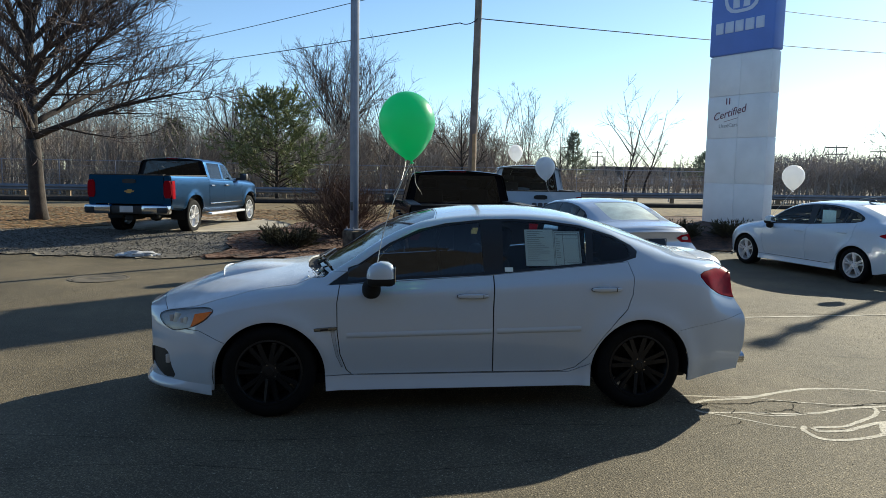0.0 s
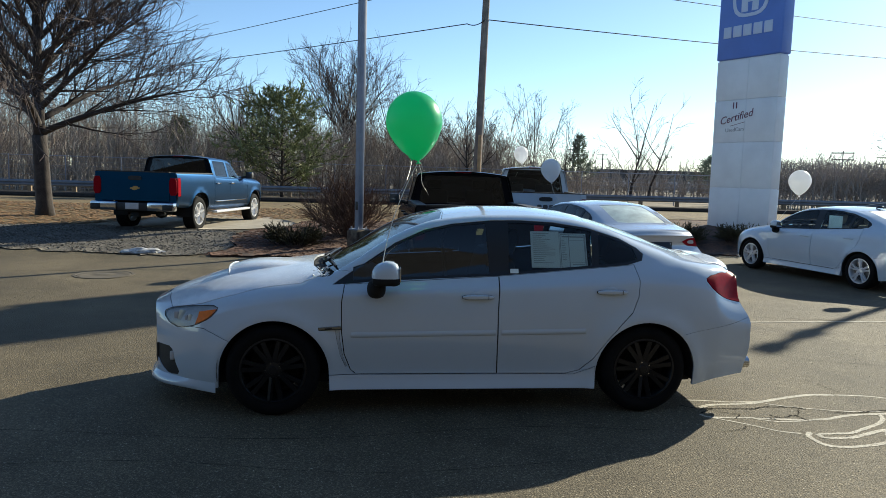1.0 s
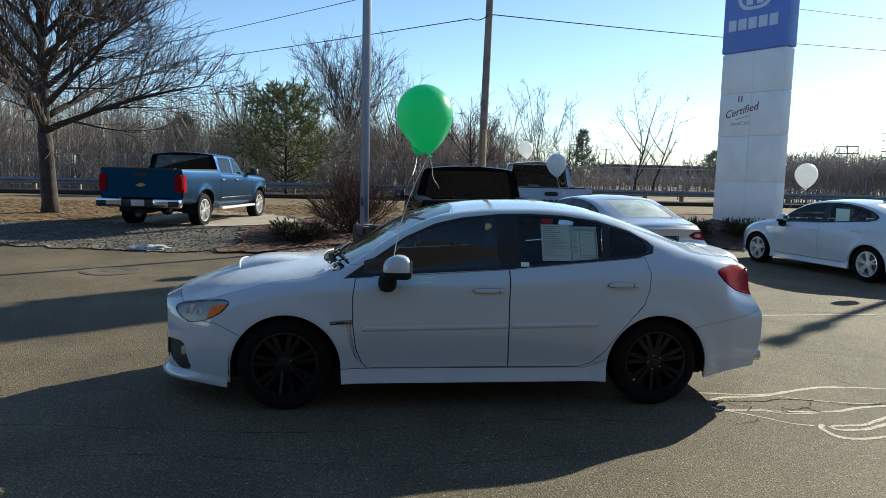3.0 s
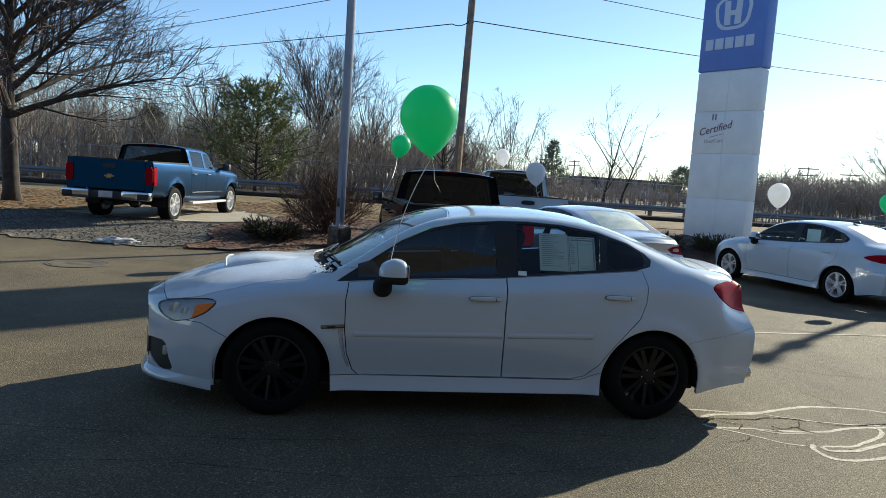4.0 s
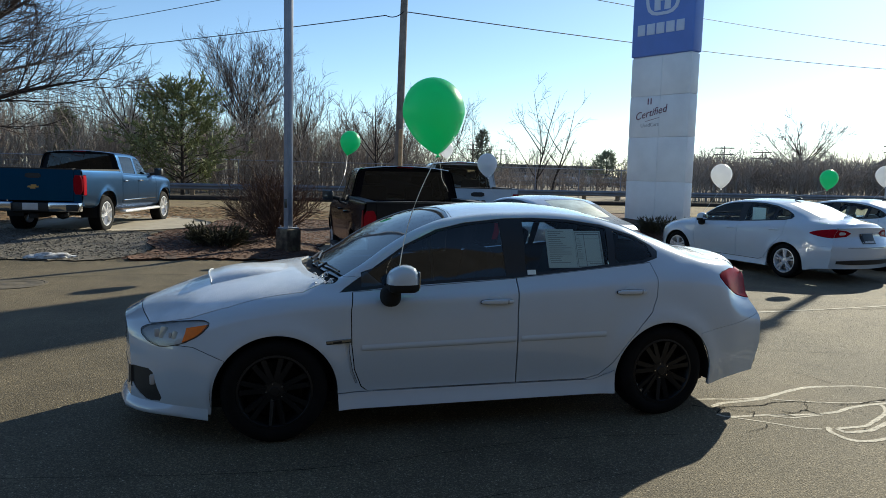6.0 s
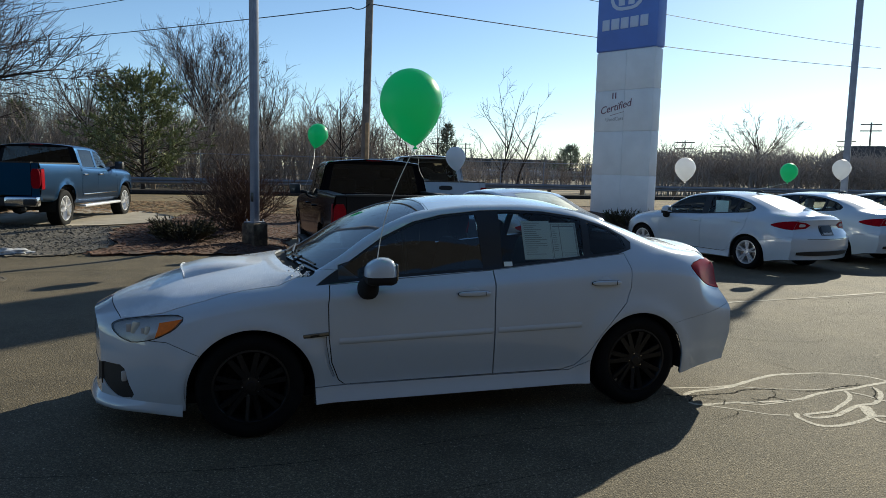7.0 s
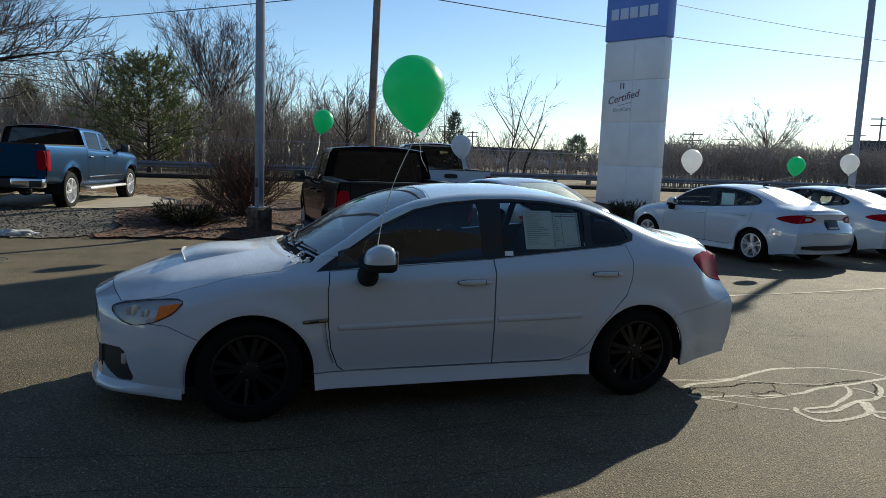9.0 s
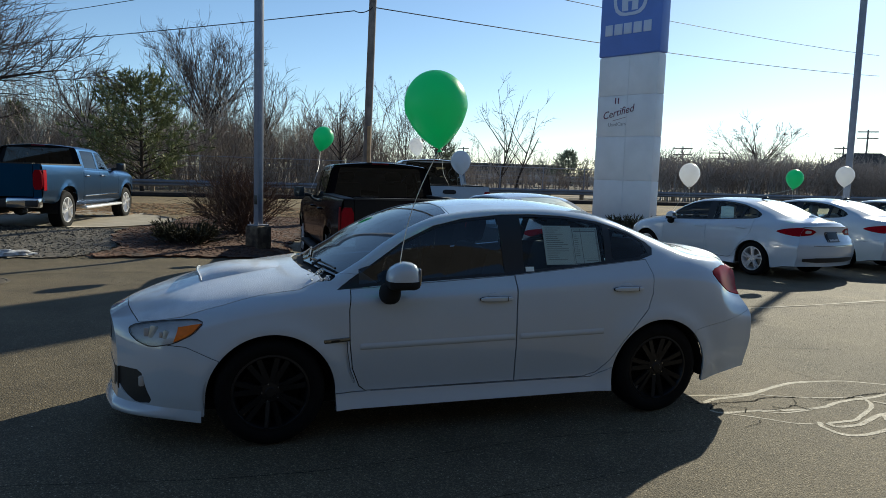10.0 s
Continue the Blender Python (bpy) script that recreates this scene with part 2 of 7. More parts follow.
SLAB = [(-6.5, 12.7), (-5.6, 12.0), (-4.1, 11.75), (-3.05, 12.4), (-2.35, 13.7), (-2.5, 15.0), (-3.7, 17.3), (-6.6, 17.9)]
patch("grass_verge", GRASS_AREA, DRY_GRASS, .012, "dry brown winter grass verge with fallen leaves", "grass", .15, .8, 2)
patch("gravel_strip", GRAVEL_AREA, GRAVEL, .02, "grey crushed gravel strip beside the lot", "gravel", .08, .3, 3)
patch("mulch_bed", MULCH_AREA, MULCH, .035, "reddish brown bark mulch planting bed", "mulch", .06, .3, 4)
patch("pylon_bed", [(6.3, 11.2), (9, 11.0), (13, 11.0), (13.5, 14), (12, 16), (8.5, 16), (6.5, 13.5)], MULCH, .03, "dark mulch bed round the pylon sign", "mulch", .06, .4, 5)
patch("concrete_slab", SLAB, CONCRETE, .025, "pale concrete display pad", "concrete pad", .01, .4, 6, .05)


def scatter(name, area, count, size, material, label, category, seed, lift, flat=.5, jitter=.4):
    """Many small chips lying on the ground: one object."""
    rng = np.random.default_rng(seed)
    poly = np.array(area, float)
    lo, hi = poly.min(0), poly.max(0)
    V, F = [], []
    while len(V) < count * 6:
        p = rng.uniform(lo, hi, (400, 2))
        p = p[inside(poly, p)]
        z = ground_z(p[:, 0], p[:, 1]) + lift
        for (x, y), zz in zip(p, z):
            s = size * rng.uniform(1 - jitter, 1 + jitter)
            a, b = rng.uniform(0, 6.28), s * rng.uniform(.35, 1)
            c, d = math.cos(a) * s, math.sin(a) * s
            e, f = -math.sin(a) * b, math.cos(a) * b
            k, h = len(V), s * flat * rng.uniform(.6, 1.2)
            V += [(x + c, y + d, zz + h * rng.uniform(0, .8)), (x + e, y + f, zz + h * .3), (x - c, y - d, zz + h * rng.uniform(0, .8)), (x - e, y - f, zz + h * .3), (x, y, zz + h), (x, y, zz - h * .2)]
            F += [(k, k + 1, k + 4), (k + 1, k + 2, k + 4), (k + 2, k + 3, k + 4), (k + 3, k, k + 4), (k + 1, k, k + 5), (k + 2, k + 1, k + 5), (k + 3, k + 2, k + 5), (k, k + 3, k + 5)]
    return tagged(from_arrays(name, V, F, material), label, category, kind="stuff")


PEBBLE = mat("pebble", (0.20, 0.18, 0.15), 0.9, vary=.2, island=.6)
CHIP = mat("bark_chip", (0.19, 0.088, 0.052), 0.95, vary=.3, island=.7)
LEAF = mat("fallen_leaf", (0.32, 0.18, 0.075), 0.9, vary=.3, island=.6)
scatter("gravel_stones", GRAVEL_AREA, 6500, .022, PEBBLE, "loose grey gravel stones", "gravel", 11, .02, .8)
scatter("mulch_chips", MULCH_AREA, 6500, .030, CHIP, "reddish bark chips", "mulch", 12, .035, .4)
scatter("fallen_leaves", [(-14, 11.9), (-8, 12.2), (-6.4, 15.5), (-2.5, 16.2), (1.5, 15), (6, 16), (6, 20), (-16, 22)], 9000, .075, LEAF, "dry brown fallen leaves on the grass", "leaves", 13, .02, .2)
scatter("asphalt_grit", [(1.6, -2.6), (6, -2.6), (7, 4), (1.5, 2), (-8, 3), (-9, 8), (3, 7.5), (6, 3)], 2500, .006, PEBBLE, "fine grit on the asphalt", "grit", 14, 0, .6)

# ---- car bodies ----
VS = 0.25      # metres that one step of the section parameter stands for


class Shell:
    """A car's half skin: sections across it, each through seven key points from the sill (0) to the centre line (6)."""

    def __init__(self, w, z, ends, bow, flare=(), wide=1.0, tall=1.0, long=1.0, rake=None):
        self.w, self.z = [pchip(t) for t in w], [pchip(t) for t in z]
        self.ends, self.bow, self.flare = ends, bow, flare
        self.wide, self.tall, self.long, self.rake = wide, tall, long, rake

    def raked(self, u, z):
        """How far the tail leans in above and below its bumper."""
        if self.rake is None:
            return 0.0
        top, low, z0, z1, r1 = self.rake
        return smooth01(self.ends[1] - r1, self.ends[1], u) * (top * smooth01(z0, z1, z) + low * (1 - smooth01(.24, .50, z)))

    def raw(self, u, v):
        u, v = np.asarray(u, float), np.asarray(v, float)
        wk, zk = np.stack([f(u) for f in self.w], -1), np.stack([f(u) for f in self.z], -1)
        k = np.clip(np.floor(v).astype(int), 0, 5)
        t = v - k
        def hermite(a):
            d = np.diff(a, axis=-1)
            lo = np.concatenate([d[..., :1], d], -1)
            hi = np.concatenate([d, d[..., -1:]], -1)
            with np.errstate(all="ignore"):
                s = np.where(lo * hi > 0, 2 * lo * hi / (lo + hi), 0)
            s[..., 0], s[..., -1] = d[..., 0], d[..., -1]
            g = lambda q, j: np.take_along_axis(q, j[..., None], -1)[..., 0]
            a0, a1, s0, s1 = g(a, k), g(a, k + 1), g(s, k), g(s, k + 1)
            return a0 * (1 + 2 * t) * (1 - t) ** 2 + s0 * t * (1 - t) ** 2 + a1 * t * t * (3 - 2 * t) + s1 * t * t * (t - 1)
        zk = zk.copy()
        y, z = hermite(wk), hermite(zk)
        # the centre line is met level
        last = k == 5
        wt5, zt5, zt6 = wk[..., 5], zk[..., 5], zk[..., 6]
        y = np.where(last, wt5 * (1 - t), y)
        q = np.where(wt5 > 1e-6, y / np.maximum(wt5, 1e-6), 0)
        z = np.where(last, zt6 - (zt6 - zt5) * q ** 2, z)
        (u0, c0, r0), (u1, c1, r1) = self.bow
        x = u + c0 * (1 - smooth01(u0, u0 + r0, u)) * (y / 0.9) ** 2 - c1 * smooth01(u1 - r1, u1, u) * (y / 0.9) ** 2 - self.raked(u, z)
        for cx, cz, r, amount in self.flare:
            d = np.hypot(x - cx, z - cz)
            y = y + amount * np.exp(-((d - r) / 0.07) ** 2) * (z > cz - 0.2) * (1 - smooth01(3.2, 4.0, v))
        return x, y, z

    def point(self, u, v, side=-1):
        x, y, z = self.raw(u, v)
        return np.stack([x * self.long, side * y * self.wide, z * self.tall], -1)

    def normal(self, u, v, side=-1):
        e = 1e-3
        du = self.point(np.minimum(u + e, self.ends[1]), v, side) - self.point(np.maximum(u - e, self.ends[0]), v, side)
        dv = self.point(u, np.minimum(v + e, 6), side) - self.point(u, np.maximum(v - e, 0), side)
        n = np.cross(du, dv) * (-side)
        return -n / np.maximum(np.linalg.norm(n, axis=-1, keepdims=True), 1e-9) * -1

    def to_uv(self, xz):
        """Side-view places (x, z) as (u, v * VS)."""
        xz = np.asarray(xz, float)
        vs = np.linspace(0, 5.7, 160)
        u = xz[:, 0].copy()
        v = np.zeros(len(xz))
        for _ in range(6):
            u = np.clip(u, *self.ends)
            xs, ys, zs = self.raw(np.repeat(u[:, None], len(vs), 1), np.repeat(vs[None], len(xz), 0))
            for k in range(len(xz)):
                v[k] = np.interp(xz[k, 1], zs[k], vs)
                u[k] += .8 * (xz[k, 0] - np.interp(v[k], vs, xs[k]))
        return np.stack([np.clip(u, *self.ends), v * VS], 1)


CUTS, PANELS = {}, {}


def cut_shell(key, shell, outlines, nu=110, nv=36):
    """Triangulates the half skin so that its edges follow the outlines (in u, v * VS); gives vertices, triangles and, for each triangle, the
    name of the last outline that holds it."""
    from mathutils.geometry import delaunay_2d_cdt
    if key in CUTS:
        return CUTS[key]
    outlines = outlines()
    u0, u1 = shell.ends
    pts, edges = [], []

    def loop(poly, closed=True):
        b = len(pts)
        pts.extend(map(tuple, poly))
        edges.extend((b + k, b + (k + 1) % len(poly)) for k in range(len(poly) if closed else len(poly) - 1))
    rim = dense([(u0, 0), (u1, 0), (u1, 6 * VS), (u0, 6 * VS)], 0.03)
    loop(rim)
    polys = []
    for name, poly in outlines:
        p = dense(poly, 0.022)
        p[:, 0], p[:, 1] = np.clip(p[:, 0], u0, u1), np.clip(p[:, 1], 0, 6 * VS)
        polys.append((name, p))
        loop(p)
    fixed = np.array(pts)
    gu, gv = np.meshgrid(np.linspace(u0, u1, nu), np.linspace(0, 6 * VS, nv), indexing="ij")
    grid = np.stack([gu.ravel(), gv.ravel()], 1)
    keep = np.ones(len(grid), bool)
    for s in range(0, len(grid), 400):
        d = np.linalg.norm(grid[s:s + 400, None] - fixed[None], axis=-1).min(1)
        keep[s:s + 400] = d > 0.012
    pts += list(map(tuple, grid[keep]))
    res = delaunay_2d_cdt([Vector(p) for p in pts], edges, [], 0, 1e-5)
    uv = np.array([tuple(p) for p in res[0]])
    tris = np.array([f for f in res[2] if len(f) == 3])
    mid = uv[tris].mean(1)
    tag = np.array(["body"] * len(tris), dtype=object)
    for name, p in polys:
        tag[inside(p, mid)] = name
    CUTS[key] = (uv, tris, tag, key)
    return CUTS[key]


def panel(shell, cut, names, name, material, parent, label="", sides=(-1,), offset=0.0, gap=0.003, depth=0.014, rim=True, open_ends=True):
    """A sheet-metal panel or pane: the triangles of some outlines, drawn in a little at its border, with a turned-in edge."""
    uv, tris, tag, key = cut
    memo = (key, tuple(names), tuple(sides), offset, gap, depth, rim)
    if memo in PANELS:
        V, G, N = PANELS[memo]
        return from_arrays(name, V, G, material, parent, label, normals=N)
    pick = tris[np.isin(tag, names)]
    if not len(pick):
        return None
    ids, inv = np.unique(pick, return_inverse=True)
    f = inv.reshape(-1, 3)
    u, v = uv[ids, 0], uv[ids, 1] / VS
    e = np.sort(np.concatenate([f[:, [0, 1]], f[:, [1, 2]], f[:, [2, 0]]]), 1)
    directed = np.concatenate([f[:, [0, 1]], f[:, [1, 2]], f[:, [2, 0]]])
    key, idx, count = np.unique(e, axis=0, return_index=True, return_counts=True)
    border = directed[idx[count == 1]]
    centre = np.isclose(v, 6) | (open_ends & (np.isclose(u, shell.ends[0]) | np.isclose(u, shell.ends[1])))
    border = border[~(centre[border[:, 0]] & centre[border[:, 1]])]
    V, N, tri, quad = [], [], [], []
    for side in sides:
        p, n = shell.point(u, v, side), shell.normal(u, v, side)
        # the pull away from the border
        pull = np.zeros_like(p)
        if len(border):
            inw = np.cross(n[border[:, 0]], p[border[:, 1]] - p[border[:, 0]]) * (1 if side < 0 else -1)
            inw /= np.maximum(np.linalg.norm(inw, axis=1, keepdims=True), 1e-9)
            np.add.at(pull, border[:, 0], inw)
            np.add.at(pull, border[:, 1], inw)
        ln = np.linalg.norm(pull, axis=1, keepdims=True)
        pull = np.where(ln > 1e-6, pull / np.maximum(ln, 1e-6), 0)
        # make sure that it points into the panel
        cent = np.zeros_like(p)
        cnt = np.zeros(len(p))
        for k in range(3):
            np.add.at(cent, f[:, k], p[f].mean(1))
            np.add.at(cnt, f[:, k], 1)
        cent /= np.maximum(cnt, 1)[:, None]
        flip = ((cent - p) * pull).sum(1) < 0
        pull[flip] *= -1
        q = p + n * offset + pull * gap
        b0 = len(V)
        V += list(q)
        N += list(n)
        tri.append(f + b0)
        if rim and len(border):
            k = len(V) + 4 * np.arange(len(border))
            A, B = border[:, 0], border[:, 1]
            V += list(np.stack([q[A], q[B], q[B] - n[B] * depth, q[A] - n[A] * depth], 1).reshape(-1, 3))
            N += list(np.stack([-pull[A], -pull[B], -pull[B], -pull[A]], 1).reshape(-1, 3))
            quad.append(np.stack([k, k + 1, k + 2, k + 3], 1))
    V, N = np.array(V), np.array(N)
    # faces turned to agree with their normals
    G = []
    for rows in (tri, quad):
        if rows:
            R = np.concatenate(rows)
            g = np.cross(V[R[:, 1]] - V[R[:, 0]], V[R[:, 2]] - V[R[:, 0]])
            turn = (g * N[R].sum(1)).sum(1) < 0
            R[turn] = R[turn][:, ::-1]
            G += R.tolist()
    ln = np.linalg.norm(N, axis=1, keepdims=True)
    N = np.where(ln > 1e-6, N / np.maximum(ln, 1e-6), (0, 0, 1))
    PANELS[memo] = (V, G, N)
    return from_arrays(name, V, G, material, parent, label, normals=N)


def loose(ob):
    """Splits an object into its connected pieces, each an object of its own."""
    bm = bmesh.new()
    bm.from_mesh(ob.data)
    bmesh.ops.remove_doubles(bm, verts=bm.verts, dist=1e-5)
    left, groups = set(bm.faces), []
    while left:
        seed, got = [left.pop()], []
        while seed:
            f = seed.pop()
            got.append(f)
            for e in f.edges:
                for g in e.link_faces:
                    if g in left:
                        left.discard(g)
                        seed.append(g)
        groups.append([[tuple(v.co) for v in f.verts] for f in got])
    bm.free()
    out = [ob]
    name, material = ob.name.split(".")[0], ob.data.materials[0]
    if len(groups) > 1:
        bpy.data.objects.remove(ob)
        out = []
        for faces in groups:
            V = [p for f in faces for p in f]
            k, F = 0, []
            for f in faces:
                F.append(tuple(range(k, k + len(f))))
                k += len(f)
            out.append(from_arrays(name, V, F, material))
    return out


def circle(cx, cz, r, n=40, a0=0.0, a1=360.0):
    return [(cx + r * math.cos(radians(a0 + (a1 - a0) * k / n)), cz + r * math.sin(radians(a0 + (a1 - a0) * k / n))) for k in range(n + (a1 - a0 < 360))]

# ---- surfaces ----
# the white is tinted blue: the sky's cast in shade is put into it
WHITE_PAINT = mat("white_paint", (0.555, 0.64, 0.725), 0.14, coat=1.0, vary=0.02, scale=3, fine=300)
FROSTED = mat("frosted_white_paint", (0.60, 0.66, 0.73), 0.25, coat=0.7, vary=0.06, scale=9, fine=300, bump=0.3, bump_scale=160, second=(.86, .88, .91), second_scale=2.6, second_sharp=.16, second_at=.5, speck=(.93, .94, .95), speck_scale=150.0, speck_at=.585)
SILVER_PAINT = mat("silver_paint", (0.60, 0.62, 0.64), 0.2, metal=0.35, coat=1.0, vary=0.03, scale=3)
BLUE_PAINT = mat("blue_paint", (0.009, 0.064, 0.165), 0.29, metal=1.0, coat=.0, spec=.3, vary=0.05, scale=2)
BLACK_PAINT = mat("black_paint", (0.007, 0.007, 0.010), 0.12, coat=0.0, vary=0.1, spec=0.05)
TRIM = mat("black_trim", (0.012, 0.012, 0.013), 0.35, vary=0.1)
PLASTIC = mat("black_plastic", (0.02, 0.02, 0.021), 0.6, vary=0.2, bump=0.15, bump_scale=400)
UNDER = mat("dark_underbody", (0.01, 0.01, 0.01), 0.9, vary=0.2)
RUBBER = mat("tyre_rubber", (0.0055, 0.0055, 0.006), 0.85, spec=.2, vary=0.25, scale=15, bump=0.3, bump_scale=150)
DARK_ALLOY = mat("dark_grey_alloy", (0.022, 0.023, 0.026), 0.38, metal=0.6, vary=0.1)
ALLOY = mat("silver_alloy", (0.80, 0.80, 0.81), 0.3, metal=0.3, vary=0.06)
CHROME = mat("chrome", (0.6, 0.6, 0.6), 0.14, metal=1.0, vary=0.04)
DISC = mat("brake_disc", (0.25, 0.24, 0.23), 0.45, metal=0.9, vary=0.2)
TINT = glass_mat("tinted_glass", (0.90, 0.985, 0.965))
DARK_TINT = glass_mat("privacy_glass", (0.15, 0.18, 0.22))
SCREEN = glass_mat("windscreen_glass", (0.20, 0.30, 0.38), 0.05, 2.1)
LENS = glass_mat("clear_lens", (0.97, 0.98, 0.99), 0.02)
RED_LENS = mat("red_lens", (0.31, 0.004, 0.012), 0.3, spec=.04, coat=.0, vary=0.15, scale=30)
AMBER = mat("amber_lens", (0.95, 0.21, 0.010), 0.3, spec=.2, coat=.0, vary=0.12, scale=40)
REFLECTOR = mat("lamp_reflector", (0.80, 0.81, 0.80), 0.3, metal=.25, vary=0.08, scale=14)
CLOTH = mat("dark_seat_cloth", (0.02, 0.02, 0.022), 0.95, vary=0.2, bump=0.2)
PALE_CLOTH = mat("grey_seat_cloth", (0.30, 0.30, 0.30), 0.95, vary=0.2, bump=0.2)
PAPER = mat("printed_paper", (0.86, 0.96, 0.94), 0.8, vary=0.03)
FRONT_TINT = glass_mat("smoked_front_glass", (0.38, 0.48, 0.54), 0.0, 1.8)
INK = mat("grey_ink", (0.33, 0.37, 0.38), 0.8, vary=0.1)
PLATE = mat("number_plate", (0.55, 0.55, 0.55), 0.5, vary=0.1)


# ---- wheels ----
def wheel(name, parent, at, side, r, width, rim_r, style, rim_mat):
    """A wheel whose outer face looks along side * y, with tyre, rim, spokes, disc and nuts."""
    hub = new(name)
    hub.parent = parent
    hub.matrix_local = pose(*at, 0, 0, 0 if side < 0 else 180)
    bm = bmesh.new()
    w, rr = width, rim_r
    lathe(bm, [(rr, 0.012), (rr + 0.012, 0.002), (rr + 0.04, -0.006), (r - 0.035, -0.004), (r - 0.012, 0.012), (r - 0.002, 0.035), (r, 0.07),
               (r, w - 0.07), (r - 0.012, w - 0.012), (r - 0.05, w), (rr, w - 0.01)], 48)
    part("tyre", bm, RUBBER, hub)
    bm = bmesh.new()
    lathe(bm, [(rr + 0.006, 0.012), (rr + 0.006, 0.004), (rr - 0.006, 0.002), (rr - 0.014, 0.012), (rr - 0.02, 0.05), (rr - 0.035, 0.12), (rr - 0.03, w - 0.01)], 48)
    part("rim", bm, rim_mat, hub)
    bm = bmesh.new()
    count, pair, fat = {"ten": (7, 0.15, 0.014), "split": (5, 0.17, 0.022), "six": (6, 0.0, 0.042), "five": (5, 0.0, 0.04)}[style]
    for k in range(count):
        for d in ((-pair, pair) if pair else (0,)):
            a = 2 * math.pi * k / count + 0.3
            p0 = Vector((0.055 * math.cos(a + d * 0.9), 0.03, 0.055 * math.sin(a + d * 0.9)))
            p1 = Vector(((rr - 0.012) * math.cos(a + d), 0.014, (rr - 0.012) * math.sin(a + d)))
            along = (p1 - p0)
            m = Matrix.Translation((p0 + p1) / 2) @ along.to_track_quat("X", "Y").to_matrix().to_4x4()
            q = [bm.verts.new(m @ Vector((sx * along.length / 2, sy, sz * fat * (1.0 if sx < 0 else 0.75)))) for sx in (-1, 1) for sy, sz in ((-0.010, 0.55), (-0.010, -0.55), (0.022, -1), (0.022, 1))]
            for s in range(4):
                bm.faces.new((q[s], q[(s + 1) % 4], q[4 + (s + 1) % 4], q[4 + s]))
            bm.faces.new(q[:4])
            bm.faces.new(q[4:])
    part("spokes", bm, rim_mat, hub, smooth=False)
    bm = bmesh.new()
    lathe(bm, [(0.0, 0.012), (0.028, 0.013), (0.032, 0.018), (0.07, 0.024), (0.075, 0.04), (0.07, 0.06)], 28)
    part("hub_cap", bm, rim_mat, hub)
    for k in range(6 if style == "six" else 5):
        bm = bmesh.new()
        a = 2 * math.pi * k / (6 if style == "six" else 5) + 0.6
        rod(bm, (0.052 * math.cos(a), 0.012, 0.052 * math.sin(a)), (0.052 * math.cos(a), 0.03, 0.052 * math.sin(a)), *((.007, .008) if style != "ten" else (.0045, .005)), 6)
        part("wheel_nut", bm, CHROME, hub, "bright wheel nut")
    bm = bmesh.new()
    lathe(bm, [(0.03, 0.085), (rr - 0.05, 0.085), (rr - 0.05, 0.105), (0.03, 0.105)], 32)
    part("brake_disc", bm, DISC if style != "ten" else RUBBER, hub)
    return hub


def puff(bm, c, r, power, low=None, high=None, m=None, front=1.0):
    """A rounded block: a sphere drawn towards a box, cut level at low or high, and narrowed towards -x."""
    made = bmesh.ops.create_uvsphere(bm, u_segments=20, v_segments=12, radius=1)["verts"]
    for v in made:
        k = sum(abs(q) ** power for q in v.co) ** (-1 / power)
        p = Vector((v.co.x * r[0], v.co.y * r[1], v.co.z * r[2])) * k
        if p.x < 0:
            p.z *= 1 + (front - 1) * min(1, -p.x / r[0])
        if low is not None:
            p.z = max(low, p.z)
        if high is not None:
            p.z = min(high, p.z)
        v.co = (m or Matrix()) @ (Vector(c) + p)
    return bm


def seat(parent, x, y, wide=0.5, CLOTH=CLOTH):
    bm = bmesh.new()
    box(bm, (x - 0.27, y - wide / 2, 0.30), (x + 0.24, y + wide / 2, 0.55), 0.06)
    part("seat_cushion", bm, CLOTH, parent)
    bm = bmesh.new()
    box(bm, (-0.07, y - wide / 2 + 0.02, 0.0), (0.07, y + wide / 2 - 0.02, 0.62), 0.06, pose(x + 0.23, 0, 0.48, 0, 14, 0))
    for hy in ((y,) if wide < 0.8 else (y - 0.35, y + 0.35)):
        box(bm, (-0.05, hy - 0.13, 0.64), (0.05, hy + 0.13, 0.84), 0.045, pose(x + 0.23, 0, 0.48, 0, 14, 0))
        rod(bm, pose(x + 0.23, 0, 0.48, 0, 14, 0) @ Vector((0, hy - 0.05, 0.55)), pose(x + 0.23, 0, 0.48, 0, 14, 0) @ Vector((0, hy - 0.05, 0.7)), 0.008)
    part("seat_back", bm, CLOTH, parent)


